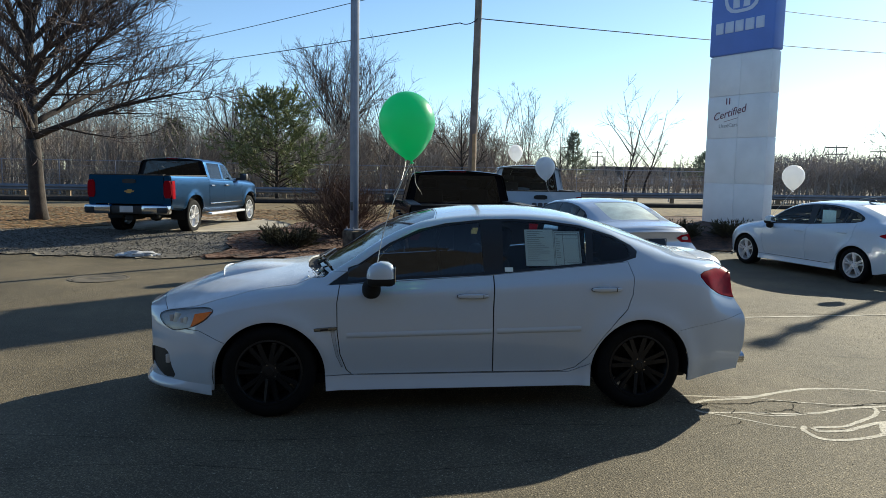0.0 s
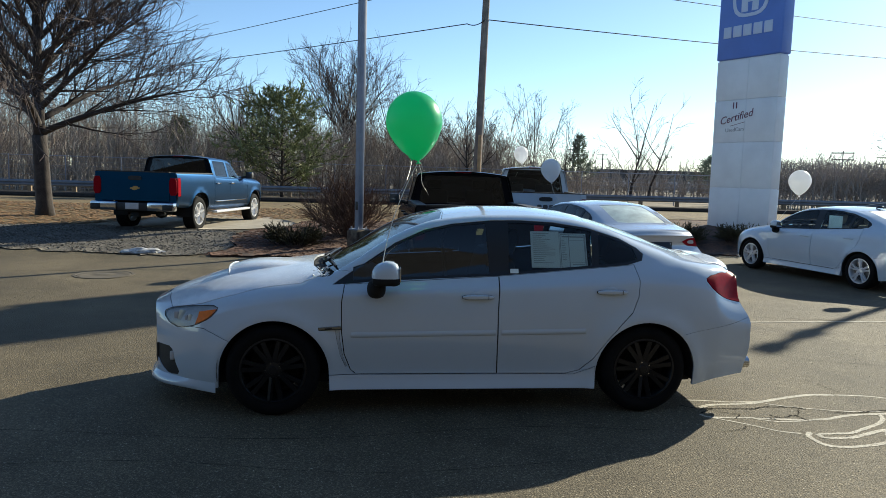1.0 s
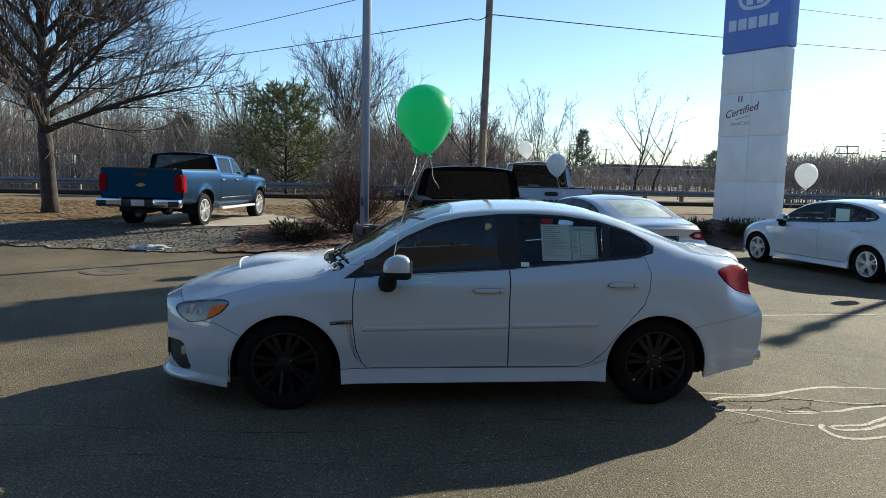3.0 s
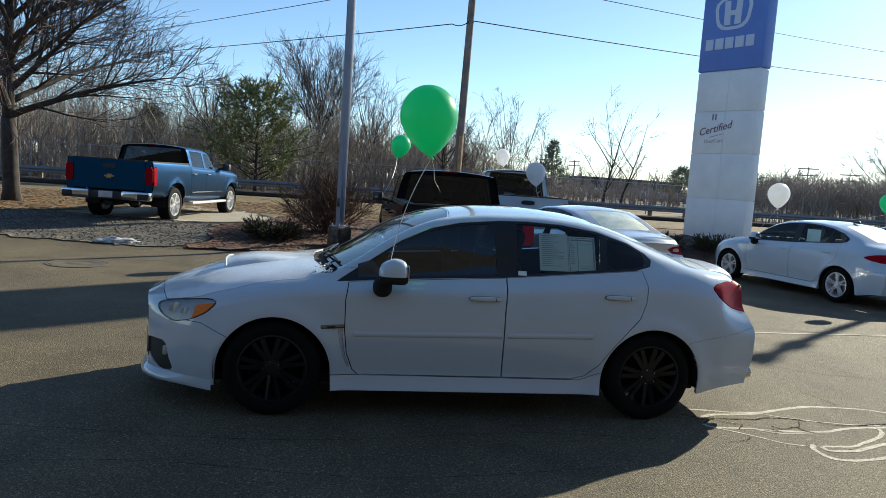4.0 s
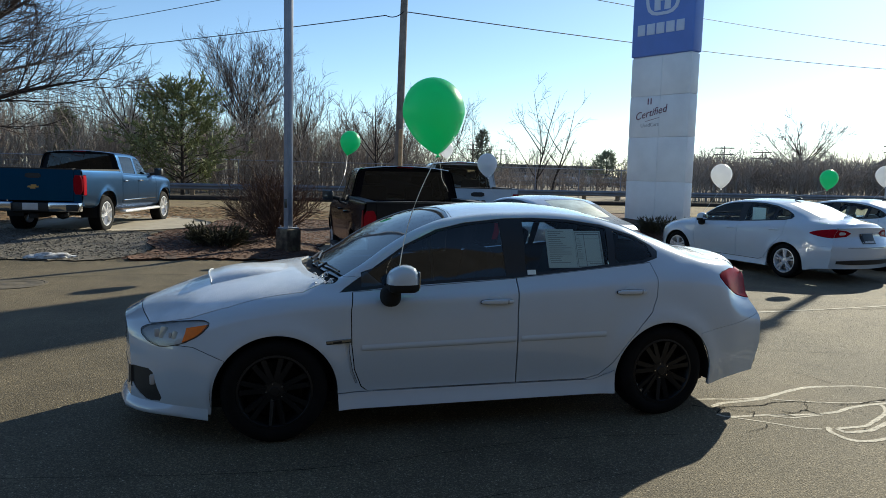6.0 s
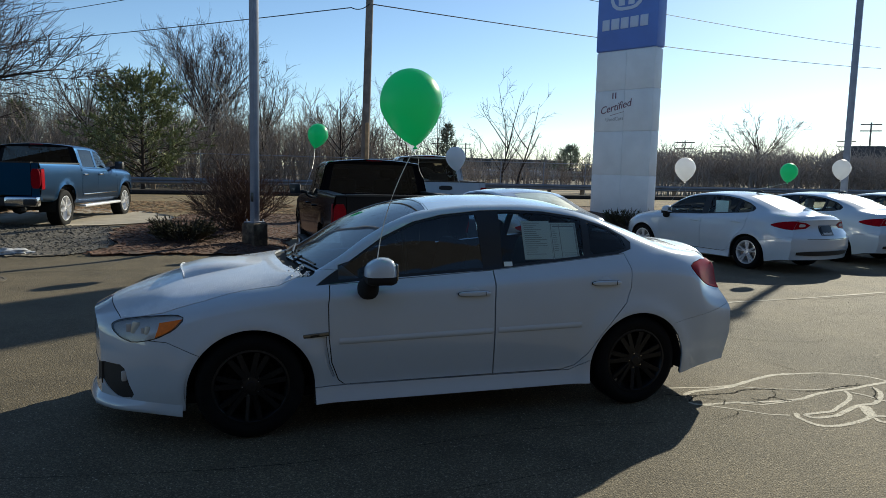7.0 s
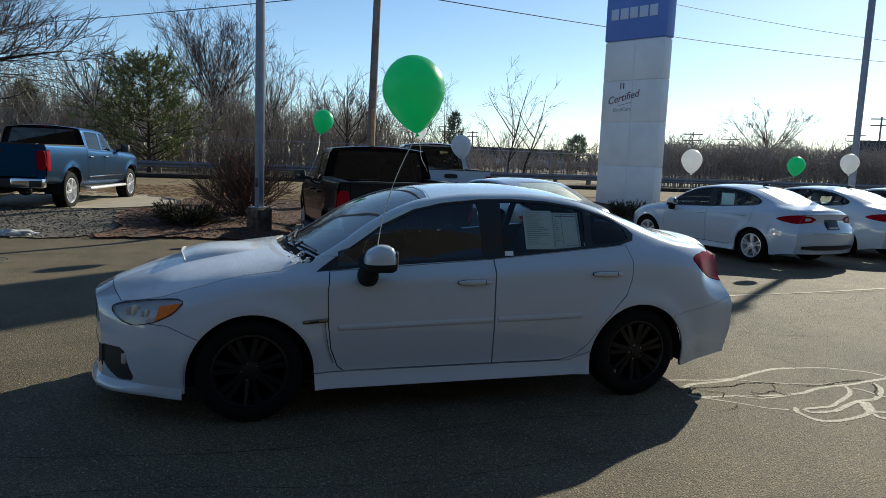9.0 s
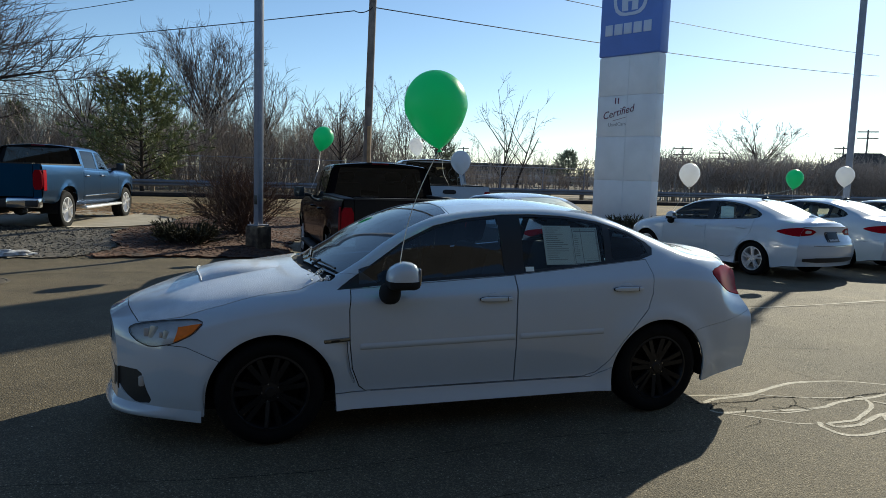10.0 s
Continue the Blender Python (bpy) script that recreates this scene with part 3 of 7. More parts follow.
# ---- saloon cars ----
S_W = [  # half widths of the key points along the car
    [(-2.27, .44), (-2.235, .53), (-2.17, .62), (-2.08, .705), (-1.95, .775), (-1.7, .835), (-.95, .872), (.95, .872), (1.7, .84), (2.1, .83), (2.335, .785)],
    [(-2.27, .46), (-2.235, .555), (-2.17, .65), (-2.08, .74), (-1.95, .81), (-1.6, .862), (-1, .854), (0, .850), (1, .854), (1.5, .868), (2.0, .855), (2.335, .795)],
    [(-2.27, .46), (-2.235, .555), (-2.17, .655), (-2.08, .75), (-1.95, .825), (-1.6, .875), (-1, .885), (0, .885), (1, .885), (1.5, .885), (2.0, .865), (2.335, .80)],
    [(-2.27, .43), (-2.235, .525), (-2.17, .62), (-2.08, .71), (-1.95, .785), (-1.7, .84), (-1.3, .862), (-.9, .868), (0, .868), (1, .862), (1.5, .85), (2.0, .81), (2.335, .695)],
    [(-2.27, .36), (-2.235, .44), (-2.17, .525), (-2.08, .60), (-1.86, .69), (-1.55, .725), (-1.3, .745), (-.95, .775), (0, .785), (1, .772), (1.3, .75), (1.6, .71), (1.9, .67), (2.15, .63), (2.335, .585)],
    [(-2.27, .28), (-2.2, .37), (-2.08, .43), (-1.86, .485), (-1.3, .55), (-1.05, .66), (-.9, .715), (-.75, .705), (-.5, .655), (-.2, .60), (0, .58), (.5, .57), (1, .575), (1.3, .585), (1.5, .58), (1.75, .54), (2.0, .465), (2.335, .42)],
    [(-2.27, 0), (2.335, 0)],
]
S_Z = [  # their heights
    [(-2.27, .20), (-1.75, .19), (-.95, .185), (.95, .185), (1.7, .20), (2.07, .245), (2.335, .27)],
    [(-2.27, .32), (-1.7, .33), (-.9, .30), (.9, .30), (1.7, .35), (2.335, .45)],
    [(-2.27, .46), (-1.7, .52), (-.9, .58), (0, .585), (1, .61), (1.7, .63), (2.335, .60)],
    [(-2.27, .58), (-2.0, .66), (-1.7, .74), (-1.3, .80), (-.9, .83), (0, .86), (1, .91), (1.5, .93), (2.0, .90), (2.335, .80)],
    [(-2.27, .66), (-2.1, .72), (-1.86, .805), (-1.55, .865), (-1.3, .90), (-.95, .925), (-.5, .945), (0, .975), (.5, 1.01), (1, 1.055), (1.3, 1.085), (1.6, 1.085), (1.9, 1.06), (2.15, 1.035), (2.335, .97)],
    [(-2.27, .69), (-1.86, .845), (-1.3, .945), (-1.05, .965), (-.95, .975), (-.8, 1.05), (-.6, 1.185), (-.4, 1.29), (-.2, 1.358), (0, 1.388), (.2, 1.402), (.5, 1.406), (.8, 1.386), (1.1, 1.318), (1.3, 1.24), (1.5, 1.17), (1.7, 1.115), (2.0, 1.08), (2.2, 1.06), (2.335, .99)],
    [(-2.27, .70), (-2.15, .765), (-2.0, .825), (-1.82, .885), (-1.7, .915), (-1.2, .985), (-1.02, 1.0), (-.8, 1.10), (-.6, 1.22), (-.4, 1.325), (-.2, 1.39), (-.05, 1.422), (.2, 1.447), (.5, 1.452), (.8, 1.432), (1.1, 1.372), (1.37, 1.295), (1.68, 1.18), (1.85, 1.125), (2.0, 1.105), (2.22, 1.075), (2.335, 1.0)],
]
DLO_LOW = [(-.93, .912), (-.5, .945), (.26, .988), (.72, 1.03), (1.2, 1.075), (1.32, 1.105)]
DLO_TOP = [(1.342, 1.15), (1.30, 1.19), (1.17, 1.257), (.92, 1.33), (.66, 1.365), (.41, 1.375), (.2, 1.37), (-.09, 1.34), (-.29, 1.295), (-.5, 1.20), (-.73, 1.045)]


def sill_line(x):
    return np.interp(x, [p[0] for p in DLO_LOW], [p[1] for p in DLO_LOW])


def top_line(x):
    q = sorted(DLO_TOP)
    return np.interp(x, [p[0] for p in q], [p[1] for p in q])


def window_outline(x0, x1, lean0=0.0, lean1=0.0, inset=0.016, n=10):
    """A side window between two uprights, inside the dark surround."""
    low = [(x, sill_line(x) + inset * 1.2) for x in np.linspace(x0, x1, n)]
    top = [(x, top_line(x) - inset) for x in np.linspace(x1 + lean1, x0 + lean0, n)]
    return low + top


def saloon(name, m, label, paint, hood_paint, wheel_style, wheel_mat, sport=False, back_glass=None, wide=1.0, tall=1.0, long=1.0, group="", fine=True, aerial=True):
    car = empty(name, m, label, "car", group)
    sh = Shell(S_W, S_Z, (-2.27, 2.335), ((-2.27, .30, .95), (2.335, .205, .8)), ((-1.325, .30, .39, .020), (1.325, .30, .39, .022)), wide, tall, long, (.105, .05, .64, .86, .55))
    uv = sh.to_uv
    arch = lambda cx: [(cx + .385, .05), *circle(cx, .30, .372, 30, 0, 180), (cx - .385, .05)]
    arch_f, arch_r = arch(-1.32), arch(1.33)
    door_f = [(-.85, .915), (-.868, .80), (-.865, .60), (-.845, .44), (-.80, .325), (-.76, .292), (.237, .292), (.23, .50), (.228, .75), (.24, .985)]
    door_r = [(.24, .985), (.228, .75), (.23, .50), (.237, .292), (.74, .29), (.84, .315), (.93, .40), (1.03, .54), (1.13, .66), (1.215, .745), (1.258, .85), (1.272, .97), (1.25, 1.078)]
    skirt = [(-1.0, .292), (.80, .287), (.95, .35), (1.0, .10), (-1.0, .10)]
    if sport:
        head = rounded([(-2.12, .668), (-2.07, .694), (-1.90, .732), (-1.74, .757), (-1.695, .74), (-1.755, .672), (-1.86, .613), (-1.99, .578), (-2.065, .598), (-2.115, .635)], 1)
        amber = [(-1.838, .705), (-1.725, .732), (-1.71, .735), (-1.765, .675), (-1.865, .618)]
        tail = rounded([(1.795, .978), (1.87, 1.008), (2.08, 1.006), (2.33, 1.0), (2.33, .80), (2.12, .795), (1.98, .83), (1.86, .90)], 1)
    else:
        head = rounded([(-2.12, .66), (-2.05, .70), (-1.72, .80), (-1.66, .79), (-1.80, .70), (-1.98, .625), (-2.08, .61)])
        amber = [(-1.72, .775), (-1.67, .79), (-1.75, .725), (-1.80, .70)]
        tail = rounded([(1.74, .885), (1.95, .955), (2.20, .97), (2.33, .965), (2.33, .82), (2.05, .81), (1.88, .845)], 1)
    bumper_f = [(-2.4, .66), (-2.12, .62), (-1.95, .60), (-1.80, .60), (-1.62, .53), (-1.60, .05), (-2.4, .05)]
    bumper_r = [(2.5, .70), (2.2, .70), (2.03, .66), (1.60, .585), (1.60, .05), (2.5, .05)]
    fog = rounded([(-2.26, .42), (-2.15, .432), (-2.05, .434), (-2.025, .335), (-1.985, .245), (-2.08, .228), (-2.15, .275), (-2.22, .35)], 1)
    V = lambda q: [(a, b * VS) for a, b in q]
    nose = V([(-2.27, 6), (-2.27, 0), (-2.20, 0), (-2.20, 3.2), (-2.165, 4.05), (-2.165, 6)])
    hood = V([(-2.165, 6), (-2.165, 4.05), (-1.95, 3.74), (-1.65, 3.74), (-1.45, 3.86), (-1.15, 4.0), (-1.05, 4.6), (-1.0, 5.0), (-1.085, 5.5), (-1.10, 6)])
    cowl = V([(-1.10, 6), (-1.085, 5.5), (-1.0, 5.0), (-1.05, 4.62), (-.96, 4.72), (-.925, 5.06), (-.985, 5.4), (-1.035, 6)])
    screen = V([(-1.035, 6), (-.985, 5.4), (-.925, 5.06), (-.50, 5.08), (-.17, 5.09), (-.13, 5.5), (-.115, 6)])
    roof = V([(-.105, 6), (-.12, 5.5), (-.16, 5.02), (.92, 5.02), (.96, 5.5), (.97, 6)])
    back = V([(.985, 6), (.975, 5.7), (.97, 5.34), (1.3, 5.30), (1.66, 5.26), (1.73, 5.5), (1.74, 6)])
    boot = V([(1.77, 6), (1.76, 5.5), (1.72, 5.05), (1.80, 4.55), (2.29, 4.5), (2.29, 6)])
    dlo = DLO_LOW + DLO_TOP
    vent = [(-.905, .606), (-.880, .610), (-.877, .55), (-.855, .43), (-.824, .352), (-.832, .348), (-.869, .43), (-.892, .53)]
    outs = lambda: [("fender", uv(dense([(-2.4, .30), (-2.4, 1.0), (-.72, 1.0), (-.72, .20), (-1.6, .2)], .1))),
            ("hood", hood), ("bumper_f", nose), ("cowl", cowl), ("skirt", uv(dense(skirt, .1))), *([("vent", uv(dense(vent, .05)))] if fine else []), ("door_f", uv(dense(door_f, .05))), ("door_r", uv(dense(door_r, .05))),
            ("bumper_f", uv(dense(bumper_f, .05))), ("bumper_r", uv(dense(bumper_r, .05))), ("head", uv(head)), ("amber", uv(amber)), ("tail", uv(tail)), ("fog", uv(fog)),
            ("dlo", uv(dense(dlo, .06))), ("screen", screen), ("roof", roof), ("back", back), ("boot", boot),
            ("win_f", uv(window_outline(-.79, .175, .0, -.02))), ("win_r", uv(window_outline(.315, .93, .01, .02))), ("win_q", uv(window_outline(.985, 1.285, .02, -.02))),
            ("arch", uv(dense(arch_f, .05))), ("arch", uv(dense(arch_r, .05)))]
    cut = cut_shell(("saloon", sport, fine, wide, long), sh, outs, 110 if fine else 70, 36 if fine else 26)
    P = lambda names, nm, mt, lab="", sides=(-1, 1), **k: panel(sh, cut, names, nm, mt, car, lab, sides, **k)
    P(["body"], "body", paint, gap=.0012)
    both = (-1, 1)
    P(["hood"], "hood", hood_paint, "bonnet" if not fine else "frosted white bonnet")
    P(["roof"], "roof", paint)
    P(["boot"], "boot_lid", hood_paint, "frosted white boot lid" if fine else "")
    P(["screen"], "windscreen", SCREEN, offset=-.004, gap=0)
    P(["back"], "rear_window", back_glass or TINT, offset=-.004, gap=0)
    P(["cowl"], "cowl", UNDER, offset=-.02)
    for s in both:
        P(["fender"], "fender", paint, sides=(s,), gap=.002)
        P(["skirt"], "side_skirt", paint, sides=(s,), offset=.002, depth=.05)
        P(["bumper_f"], "front_bumper_corner", paint, sides=(s,), gap=.002)
        P(["bumper_r"], "rear_bumper_corner", paint, sides=(s,), gap=.001)
        if fine:
            P(["vent"], "fender_vent", paint, sides=(s,), offset=-.012, gap=0)
        for nm in ("door_f", "door_r"):
            P([nm], "door", paint, sides=(s,), gap=.0045, depth=.02)
        P(["dlo"], "window_surround", TRIM, sides=(s,), offset=-.003, gap=.001)
        P(["win_f"], "front_window", FRONT_TINT if fine else TINT, sides=(s,), offset=-.006, gap=0)
        P(["win_r"], "rear_side_window", TINT, sides=(s,), offset=-.006, gap=0)
        P(["win_q"], "quarter_window", TINT, sides=(s,), offset=-.006, gap=0)
        P(["head"], "headlight", LENS, sides=(s,), offset=.002, rim=False, gap=.001)
        P(["head"], "headlight_reflector", REFLECTOR, sides=(s,), offset=-.012, gap=0)
        P(["amber"], "indicator", AMBER, sides=(s,), offset=.001, gap=.001)
        P(["tail"], "tail_light", RED_LENS, sides=(s,), offset=.004)
        if fine:
            edge = sh.to_uv(dense(head, .02))
            rim_line = sh.point(edge[:, 0], edge[:, 1] / VS, s) + sh.normal(edge[:, 0], edge[:, 1] / VS, s) * .002
            v, f = tube_mesh([[(q, .0026) for q in [*rim_line, rim_line[0]]]], 6)
            from_arrays("headlight_seal", v, f, TRIM, car, "dark seal round the headlight", smooth=True)
        P(["fog"], "fog_lamp_recess", PLASTIC, sides=(s,), offset=-.006, gap=-.004)
    # the dark inner skin, the wells, floor and ends
    P(["body", "fender", "hood", "skirt", "door_f", "door_r", "bumper_f", "bumper_r", "dlo", "roof", "boot", "cowl", "vent", "tail"], "inner_skin", UNDER, offset=-.022, gap=0, rim=False)
    L, Wd, T = long, wide, tall
    bm = bmesh.new()
    box(bm, (-1.75 * L, -.74 * Wd, .20), (1.75 * L, .74 * Wd, .27), .02)
    part("floor_pan", bm, UNDER, car)
    for cx in (-1.325, 1.325):
        for s in both:
            bm = bmesh.new()
            lathe(bm, [(.379, s * .865 * Wd), (.377, s * .60), (0.02, s * .60)], 36, pose(cx * L, 0, .31))
            bmesh.ops.delete(bm, geom=[f for f in bm.faces if f.calc_center_median().z < .25], context="FACES")
            part("wheel_arch_liner", bm, UNDER, car)
    ends(car, sh, paint, sport)
    r = .322
    for cx in (-1.325, 1.325):
        for s in both:
            wheel("wheel", car, (cx * L, s * .878 * Wd, r), s, r, .225, .222, wheel_style, wheel_mat)
    # handles
    for s in both:
        for x0, z0 in ((.08, .845), (1.055, .888)):
            bm = bmesh.new()
            yy = float(sh.raw(x0, sh.to_uv([(x0, z0)])[0][1] / VS)[1]) * Wd
            puff(bm, (x0 * L, s * (yy + .018), z0 * T + .001), (.112, .0115, .0165), 3.2)
            for dx in (-.09, .085):
                box(bm, (x0 * L + dx - .012, s * yy - .016, z0 * T - .009), (x0 * L + dx + .012, s * yy + .016, z0 * T + .01), .004)
            part("door_handle", bm, paint, car)
            if fine:
                # a dark slip stands in for shade in the gap round the handle
                bm = bmesh.new()
                puff(bm, (x0 * L, s * (yy + .006), z0 * T - .0005), (.1145, .004, .0185), 3.2)
                part("handle_gap_shade", bm, TRIM, car, "dark outline put in for the shaded gap behind the door handle")
                bm = bmesh.new()
                box(bm, (x0 * L + .070, s * (yy + .028) - .003, z0 * T - .012), (x0 * L + .074, s * (yy + .028) + .003, z0 * T + .014), .001)
                part("lock_seam", bm, TRIM, car)
            bm = bmesh.new()
            lathe(bm, [(0.0, -.003), (.040, -.003), (.046, .001), (.046, .004)], 24, pose(x0 * L - .01, s * (yy - .001), z0 * T - .005, 0 if s < 0 else 180) @ Matrix.Diagonal((1.25, 1, 1, 1)))
            part("handle_cup", bm, paint, car)
    # mirrors
    for s in both:
        mm = Matrix.Diagonal((1, -s, 1, 1)) @ Matrix.Translation((0, -.03, 0))
        bm = bmesh.new()
        puff(bm, (-.572 * L, -.945 * Wd, .992), (.096, .09, .112), 3.4, .0, None, mm, .72)
        part("mirror_cap", bm, paint, car)
        bm = bmesh.new()
        puff(bm, (-.570 * L, -.945 * Wd, .991), (.094, .088, .052), 6, None, .0, mm)
        part("mirror_band", bm, UNDER, car)
        bm = bmesh.new()
        puff(bm, (-.632 * L, -.885 * Wd, .905), (.064, .075, .066), 2.4, None, None, mm)
        part("mirror_foot", bm, UNDER, car)
        bm = bmesh.new()
        box(bm, (-.480 * L, -1.012 * Wd, .968), (-.474 * L, -.885 * Wd, 1.068), .002, mm)
        part("mirror_glass", bm, CHROME, car)
    # inside
    for yy in (-.36, .36):
        seat(car, -.02 * L, yy * Wd, .5, CLOTH if fine else PALE_CLOTH)
    seat(car, .70 * L, 0, 1.25, CLOTH if fine else PALE_CLOTH)
    bm = bmesh.new()
    box(bm, (-1.0 * L, -.70 * Wd, .55), (-.55 * L, .70 * Wd, .90), .08)
    part("dashboard", bm, PLASTIC, car)
    bm = bmesh.new()
    lathe(bm, [(.19 + .015 * math.cos(a), .015 * math.sin(a)) for a in np.linspace(0, 2 * math.pi, 9)[:-1]], 28, pose(-.42 * L, -.36, .86, 0, 0, 90) @ pose(0, 0, 0, -25, 0, 0), True)
    part("steering_wheel", bm, PLASTIC, car)
    if not fine and aerial:
        bm = bmesh.new()
        puff(bm, (.86 * L, 0, 1.435 * T), (.09, .03, .05), 2.2, 0.0)
        part("aerial", bm, TRIM, car, "small dark roof aerial")
    return car, sh


def ends(car, sh, paint, sport):
    """Front and rear faces, from the last sections to the centre line, with lamps, grille and plate."""
    def face_x(end, y, z):
        (u0, c0, r0), (u1, c1, r1) = sh.bow
        return (u0 + c0 * (y / .9) ** 2) if end < 0 else (u1 - c1 * (y / .9) ** 2 - float(sh.raked(u1, z)))
    for end, u, nm in ((-1, -2.27, "front_fascia"), (1, 2.335, "rear_panel")):
        vs = np.linspace(0, 6, 34)
        x, y, z = sh.raw(np.full(34, u), vs)
        V, F = [], []
        for k in range(34):
            for t in np.linspace(-1, 1, 21):
                yy = y[k] * t
                V.append((face_x(end, yy, z[k]) * sh.long, yy * sh.wide, z[k] * sh.tall))
        for k in range(33):
            for t in range(20):
                a = k * 21 + t
                F.append((a, a + 1, a + 22, a + 21) if end > 0 else (a, a + 21, a + 22, a + 1))
        from_arrays(nm, V, F, paint, car, smooth=True)

    def piece(nm, outline, material, end, out=.008, label=""):
        p = dense(outline, .04)
        bm = bmesh.new()
        f0 = [bm.verts.new(((face_x(end, y, z) + end * out) * sh.long, y * sh.wide, z * sh.tall)) for y, z in p]
        f1 = [bm.verts.new(((face_x(end, y, z) - end * .02) * sh.long, y * sh.wide, z * sh.tall)) for y, z in p]
        bm.faces.new(f0)
        for k in range(len(p)):
            bm.faces.new((f0[k], f0[k - 1], f1[k - 1], f1[k]))
        bmesh.ops.triangulate(bm, faces=bm.faces)
        part(nm, bm, material, car, label, smooth=False)
    vs = np.linspace(0, 5, 60)
    _, tail_y, tail_z = sh.raw(np.full(60, 2.335), vs)
    rim_y = lambda z: float(np.interp(z, tail_z, tail_y)) - .003
    if sport:
        piece("grille", rounded([(-.33, .66), (.33, .66), (.25, .53), (-.25, .53)]), PLASTIC, -1, .002)
        for s in (-1, 1):
            piece("fog_recess", [(s * .472, .426), (s * .385, .415), (s * .40, .37), (s * .472, .29)], PLASTIC, -1, .001)
        piece("lower_intake", rounded([(-.40, .45), (.40, .45), (.46, .27), (-.46, .27)]), PLASTIC, -1, .002)
    else:
        piece("grille", rounded([(-.42, .58), (.42, .58), (.32, .33), (-.32, .33)]), CHROME, -1)
    for s in (-1, 1):
        if sport:
            piece("tail_light_inner", [*[(s * rim_y(z), z) for z in (.80, .83, .87, .91, .94, .965)], (s * .42, .965), (s * .44, .845), (s * .50, .81)], RED_LENS, 1, .004)
        else:
            piece("tail_light_inner", [*[(s * rim_y(z), z) for z in (.82, .85, .88, .91, .94, .96)], (s * .46, .945), (s * .36, .90), (s * .46, .84)], RED_LENS, 1)
            piece("clear_lamp", rounded([(s * .60, .865), (s * .58, .925), (s * .47, .915), (s * .47, .872)], 1), PLATE, 1, .012)
    piece("boot_seam", [(-.62, .985), (.62, .985), (.60, .978), (-.60, .978)], UNDER, 1, .002)
    piece("rear_plate", [(-.155, .735), (.155, .735), (.155, .885), (-.155, .885)], PLATE, 1, .014, "number plate with blanked characters")
    piece("rear_plate_frame", [(-.17, .722), (.17, .722), (.17, .898), (-.17, .898)], TRIM, 1, .010)
    piece("diffuser", rounded([(-.69, .43), (.69, .43), (.68, .345), (-.68, .345)], 1), PLASTIC, 1, .012)
    piece("lid_line", [(-.50, .655), (.50, .655), (.50, .648), (-.50, .648)], UNDER, 1, .002)


# ---- the white sports saloon ----
wrx, wrx_shell = saloon("sports_saloon_car", pose(0, 0, 0), "white sports saloon with frosted bonnet, scoop and dark alloy wheels", WHITE_PAINT, FROSTED,
                        "ten", DARK_ALLOY, sport=True)


# ---- pick-up trucks ----
PANE_DARK = mat("dim_mirror_glass", (.10, .12, .14), .05, metal=.6, vary=.05)
P_W = [
    [(-2.80, .78), (-2.4, .86), (2.6, .88), (3.0, .87)],
    [(-2.80, .86), (-2.5, .95), (-1.8, .975), (0, .965), (1.8, .975), (3.0, .965)],
    [(-2.80, .88), (-2.5, .965), (-1.8, .995), (0, .985), (1.8, .995), (3.0, .985)],
    [(-2.80, .86), (-2.5, .955), (-1.8, .985), (0, .98), (1.8, .99), (3.0, .98)],
    [(-2.80, .78), (-2.5, .88), (-1.8, .925), (-.8, .935), (1.0, .945), (3.0, .945)],
    [(-2.80, .55), (-1.5, .66), (1, .70), (3.0, .70)],
    [(-2.80, 0), (3.0, 0)],
]
P_Z = [
    [(-2.80, .50), (-2.2, .46), (-1, .44), (1, .46), (3.0, .60)],
    [(-2.80, .64), (-1, .58), (1, .60), (3.0, .70)],
    [(-2.80, .85), (-1, .84), (1, .86), (3.0, .90)],
    [(-2.80, 1.02), (-2, 1.07), (-1, 1.10), (1, 1.16), (3.0, 1.18)],
    [(-2.80, 1.10), (-2.4, 1.15), (-1.2, 1.22), (.9, 1.28), (1.05, 1.34), (3.0, 1.36)],
    [(-2.80, 1.14), (-2.4, 1.22), (-1.2, 1.29), (.9, 1.29), (1.05, 1.345), (3.0, 1.365)],
    [(-2.80, 1.16), (-2.4, 1.25), (-1.2, 1.33), (.9, 1.30), (1.05, 1.35), (3.0, 1.37)],
]
C_W = [  # the cab above the doors
    [(-1.30, .90), (-.9, .925), (.98, .94)], [(-1.30, .885), (-.9, .90), (.98, .915)], [(-1.30, .86), (-.9, .865), (.98, .875)], [(-1.30, .83), (-.9, .82), (-.3, .83), (.98, .84)],
    [(-1.30, .80), (-.9, .77), (-.3, .79), (.98, .805)], [(-1.30, .76), (-.9, .72), (-.3, .745), (.98, .755)], [(-1.30, 0), (.98, 0)],
]
CAB_RISE = [(-1.30, 0.0), (-1.1, .12), (-.8, .33), (-.5, .50), (-.2, .565), (.3, .58), (.9, .565), (.98, .55)]


